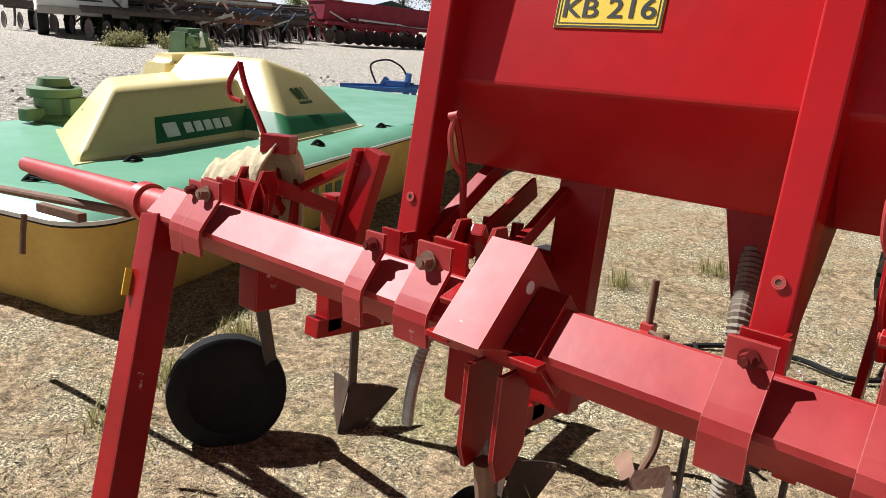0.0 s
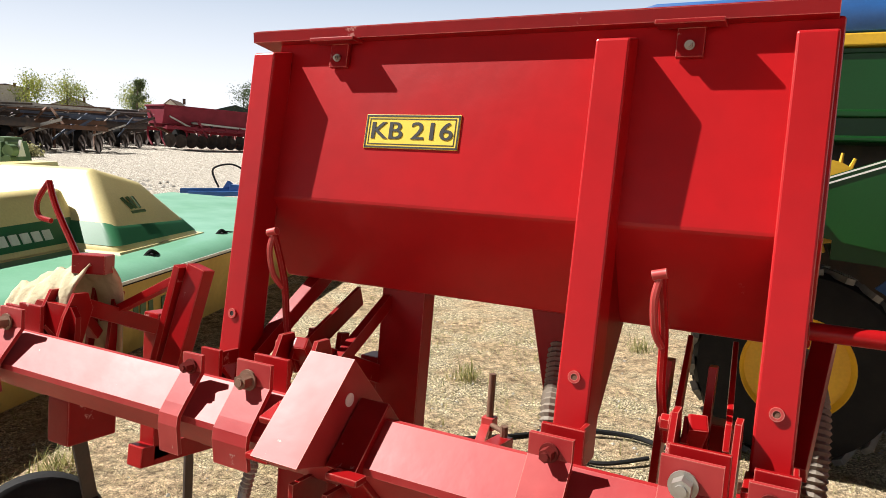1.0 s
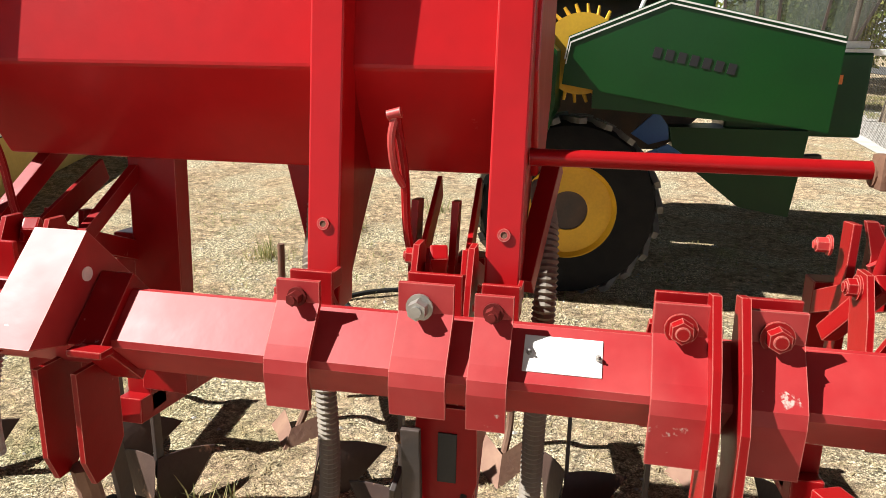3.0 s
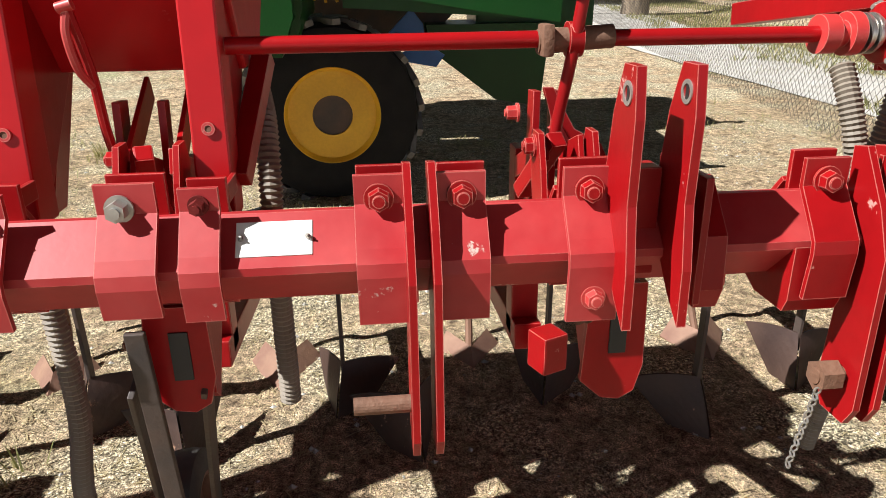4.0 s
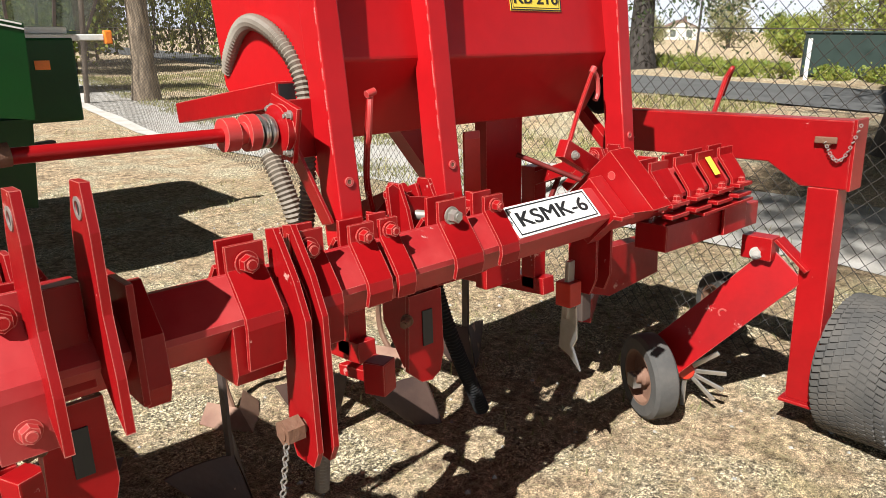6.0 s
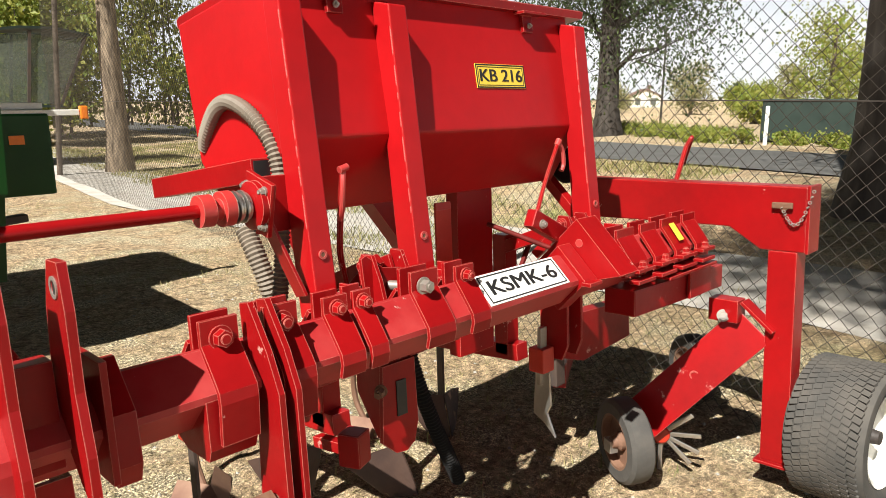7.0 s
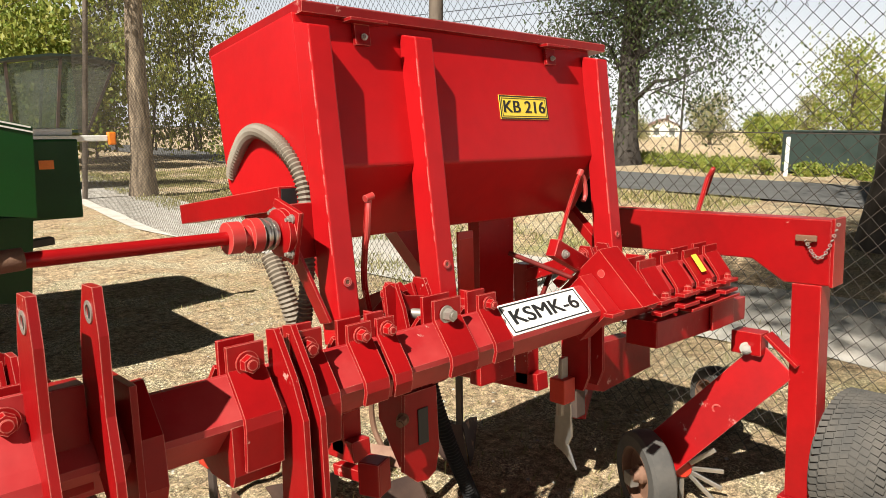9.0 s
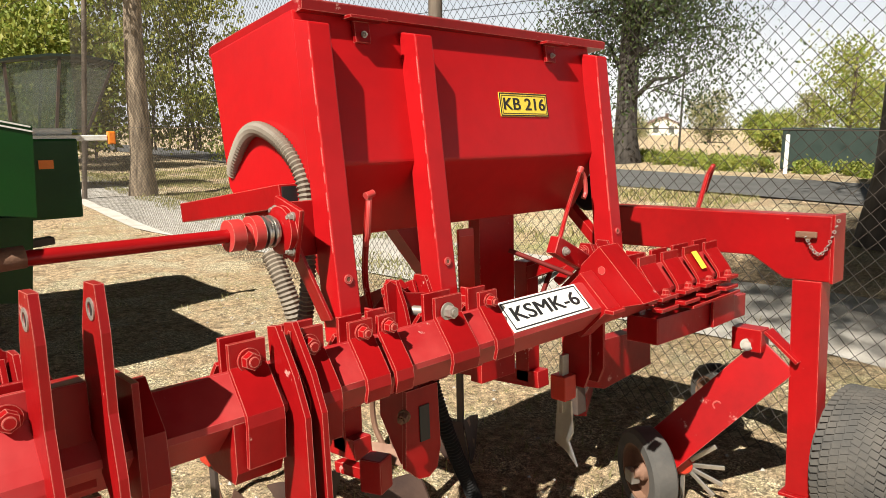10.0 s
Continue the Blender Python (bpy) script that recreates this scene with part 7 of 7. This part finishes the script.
for i, (x, y, yaw, L, mt) in enumerate(((-27.5, 13.2, 1.20, 4.0, DARKIRON), (-31, 13.6, 1.05, 5.0, DARKIRON), (-27.5, 15.8, 1.00, 4.5, RUST), (-33, 13.0, 1.1, 5.0, DARKIRON),
                                         (-31, 19.8, 0.95, 5.5, DARKIRON), (-36, 17.5, 1.2, 6.0, DARKIRON), (-36, 23.5, 0.9, 6.0, DARKIRON), (-42, 21.0, 1.0, 6.0, RUST), (-40, 28.0, 0.9, 6.0, DARKIRON),
                                         (-33.5, 24.0, 1.0, 5.0, DARKIRON), (-46, 30.0, 0.8, 7.0, DARKIRON), (-42, 35.0, 0.8, 6.0, RUST), (-30.0, 15.0, 0.8, 5.0, DARKIRON), (-32.5, 17.0, 1.25, 5.0, DARKIRON), (-30.5, 17.6, 1.0, 4.5, DARKIRON), (-34, 20.5, 1.1, 5.5, DARKIRON), (-33, 27.5, 1.1, 5.0, DARKIRON))):
    parked_implement((x, y), yaw, L, mt, "dark weathered field implement parked on the yard", i)
parked_implement((-28.4, 26.4), 1.42, 6.4, HAZED_CRIMSON, "faded crimson seed drill with a long box, its colour toned by haze, parked on the yard", 31, True)
parked_implement((-33.0, 31.0), 1.20, 6.0, RED_WORN, "faded red implement parked behind the seed drill", 32, True)


def truck():
    root = thing("white_truck", "white lorry cab parked at the yard's edge", "lorry", (-30.2, 11.9, height(-30.2, 11.9) - 0.03))
    root.rotation_euler = (0, 0, -1.9)
    root.scale = (1.35, 1.35, 1.35)
    bm = B()
    slab(bm, [(-1.1, 0.62), (1.12, 0.62), (1.16, 0.80), (1.14, 1.55), (0.86, 2.42), (0.74, 2.52), (-0.95, 2.56), (-1.1, 2.45)], "x", -1.15, 1.15)
    cab = part("cab", bm, WHITE, root)
    bv = cab.modifiers.new("soft_edges", "BEVEL")
    bv.width, bv.segments, bv.limit_method = 0.09, 3, "ANGLE"
    for x in (-0.50, 0.50):
        bm = B()
        box(bm, (x, 1.015, 1.98), (0.92, 0.05, 0.66), Matrix.Rotation(0.31, 3, "X"), 0.02)
        part("windscreen", bm, GLASS, cab)
    for x in (-1.152, 1.152):
        bm = B()
        box(bm, (x, 0.30, 1.95), (0.02, 0.90, 0.62), bevel=0.008)
        part("side_window", bm, GLASS, cab)
    for k in range(3):
        bm = B()
        box(bm, (0, 1.165, 0.98 + 0.09 * k), (0.95, 0.03, 0.045), bevel=0.005)
        part("grille_slat", bm, BLACK, cab)
    for x in (-0.85, 0.85):
        bm = B()
        lathe(bm, [(0.0, -0.02), (0.13, -0.02), (0.13, 0.03), (0.0, 0.05)], axis_frame((x, 1.15, 1.05), (0, 1, 0)), 18)
        part("headlight", bm, ZINC, cab, smooth=True)
    bm = B()
    box(bm, (0, 1.18, 0.66), (2.30, 0.12, 0.20), bevel=0.03)
    part("bumper", bm, CONCRETE, cab)
    bm = B()
    box(bm, (0, -1.75, 2.15), (2.25, 1.0, 1.65), bevel=0.04)
    part("box_body", bm, WHITE, root)
    for x in (-1.0, 1.0):
        bm = B()
        lathe(bm, [(0, -0.14), (0.48, -0.14), (0.5, 0), (0.48, 0.14), (0, 0.14)], axis_frame((x, 0.2, 0.48), (1, 0, 0)), 24)
        part("wheel", bm, RUBBER, root, smooth=True)
    bm = B()
    box(bm, (0, -3.0, 1.0), (2.2, 4.2, 0.25), bevel=0.03)
    part("load_bed", bm, DARKIRON, root)


truck()


# ---------------------------------------------------------------- loose cover on the ground
def scatter():
    rnd = random.Random(77)

    def blades(n, area, length, width, lift, flat, mat_, name, label):
        vs, fs = [], []
        for k in range(n):
            x, y = area(rnd)
            z = height(x, y)
            a = rnd.uniform(0, 2 * math.pi)
            L = length * rnd.uniform(0.4, 1.3)
            d = Vector((math.cos(a), math.sin(a), 0))
            w = Vector((-d.y, d.x, 0)) * width * rnd.uniform(0.6, 1.4)
            up = Vector((0, 0, L * lift * rnd.uniform(0.3, 1.0)))
            p = Vector((x, y, z + 0.003))
            b = len(vs)
            mid = p + d * L * 0.5 * flat + up * 0.7
            tip = p + d * L * flat + up * (1.0 if lift > 0.3 else 0.4)
            vs += [p - w / 2, p + w / 2, mid + w * 0.35, mid - w * 0.35, tip]
            fs += [(b, b + 1, b + 2, b + 3), (b + 3, b + 2, b + 4)]
        me = bpy.data.meshes.new(name)
        me.from_pydata([tuple(v) for v in vs], [], fs)
        me.materials.append(mat_)
        return tagged(new(name, me), label, "ground cover", kind="stuff")

    def near(r):
        return r.uniform(-4.2, 4.5), r.uniform(-0.6, 5.5)

    def patchy(r):
        while True:
            x, y = r.uniform(-5, 8), r.uniform(-0.6, 10)
            if noise.noise((x * 0.5, y * 0.5, 2)) + 0.5 * noise.noise((x * 2, y * 2, 5)) > 0.12:
                return x, y
    blades(60000, near, 0.050, 0.0036, 0.10, 1.0, STRAW, "straw", "dry straw bits lying over the earth")
    blades(12000, patchy, 0.055, 0.0045, 0.9, 0.6, GRASS, "grass", "sparse short grass and weeds")

    def verge(r):
        while True:
            y = r.uniform(3.0, 21.0)
            x = FENCE_X + FENCE_K * y + r.uniform(0.8, 7.0)
            if noise.noise((x * 0.6, y * 0.6, 7)) + 0.5 * noise.noise((x * 2.3, y * 2.3, 5)) > -0.05:
                return x, y
    blades(36000, verge, 0.13, 0.012, 0.7, 0.6, GRASS, "verge_grass", "short yellow-green grass and leaf litter on the verge")

    def tufts(r):
        cx, cy = r.choice(((-1.55, 0.66), (-3.3, 0.45), (-3.1, 0.10), (-3.45, 0.9), (-2.5, 3.1), (-2.9, 2.2), (-2.2, 3.9), (-1.7, 4.6)))
        return cx + r.gauss(0, 0.06), cy + r.gauss(0, 0.06)
    blades(900, tufts, 0.11, 0.006, 1.2, 0.55, GRASS, "grass_tufts", "longer grass tufts")
    # stones
    vs, fs = [], []
    for k in range(2600):
        if k < 1500:
            x, y = rnd.uniform(-4, 4), rnd.uniform(-0.5, 4.5)
            s = rnd.uniform(0.004, 0.015)
        else:
            x, y = rnd.uniform(-16, -6.2), rnd.uniform(1.0, 11)
            s = rnd.uniform(0.03, 0.075)
        z = height(x, y)
        b = len(vs)
        for p in ((1, 0, 0), (-1, 0, 0), (0, 1, 0), (0, -1, 0), (0, 0, 0.8), (0.2, 0.1, -0.6)):
            vs.append((x + s * p[0] * rnd.uniform(0.6, 1.2), y + s * p[1] * rnd.uniform(0.6, 1.2), z + s * p[2] * rnd.uniform(0.6, 1.1)))
        fs += [(b, b + 2, b + 4), (b + 2, b + 1, b + 4), (b + 1, b + 3, b + 4), (b + 3, b, b + 4), (b + 2, b, b + 5), (b + 1, b + 2, b + 5), (b + 3, b + 1, b + 5), (b, b + 3, b + 5)]
    me = bpy.data.meshes.new("pebbles")
    me.from_pydata(vs, [], fs)
    me.materials.append(CONCRETE)
    tagged(new("pebbles", me), "scattered pale pebbles and gravel", "stones", kind="stuff")


scatter()


def ground_hose():
    """Old black hoses left lying on the grass behind the machine."""
    root = thing("old_hose", "old black hose lying loose on the ground", "hose", (-1.9, 2.6, 0))
    for line, r in ((((-0.45, -0.62), (0.0, -0.15), (0.25, 0.05), (0.55, 0.15), (0.80, 0.10), (1.00, 0.30)), 0.014), (((0.10, -0.05), (0.22, -0.22), (0.48, -0.28), (0.70, -0.12)), 0.011)):
        bm = B()
        pipe(bm, [(x, y, height(x - 1.9, y + 2.6) + 0.014 + 0.02 * abs(math.sin(7 * x))) for x, y in line], r, 8)
        part("hose_length", bm, RUBBER, root, smooth=True)


ground_hose()


# ---------------------------------------------------------------- hazy bright sky low over the horizon
def haze():
    m = bpy.data.materials.new("hazy_sky")
    m.use_nodes = True
    t = m.node_tree
    t.nodes.remove(t.nodes["Principled BSDF"])
    e = t.nodes.new("ShaderNodeEmission")
    co = t.nodes.new("ShaderNodeTexCoord")
    sp = t.nodes.new("ShaderNodeSeparateXYZ")
    t.links.new(co.outputs["Object"], sp.inputs[0])
    r = t.nodes.new("ShaderNodeMapRange")
    r.inputs[1].default_value, r.inputs[2].default_value = 110.0, 400.0
    t.links.new(sp.outputs[2], r.inputs[0])
    mx = t.nodes.new("ShaderNodeMix")
    mx.data_type = "RGBA"
    mx.inputs[6].default_value, mx.inputs[7].default_value = (1.0, 1.0, 1.0, 1), (0.36, 0.47, 0.62, 1)
    t.links.new(r.outputs[0], mx.inputs[0])
    t.links.new(mx.outputs[2], e.inputs[0])
    e.inputs[1].default_value = 0.50
    t.links.new(e.outputs[0], t.nodes["Material Output"].inputs[0])
    R, n = 1350.0, 96
    vs, fs = [], []
    for z in (-60.0, 100.0, 250.0, 400.0):
        vs += [(R * math.cos(2 * math.pi * k / n), R * math.sin(2 * math.pi * k / n), z) for k in range(n)]
    for j in range(3):
        for k in range(n):
            a, b = j * n + k, j * n + (k + 1) % n
            fs.append((a, b, b + n, a + n))
    me = bpy.data.meshes.new("backdrop")
    me.from_pydata(vs, [], fs)
    me.materials.append(m)
    tagged(new("backdrop", me), "bright hazy sky low over the horizon", "sky", kind="structure")


haze()
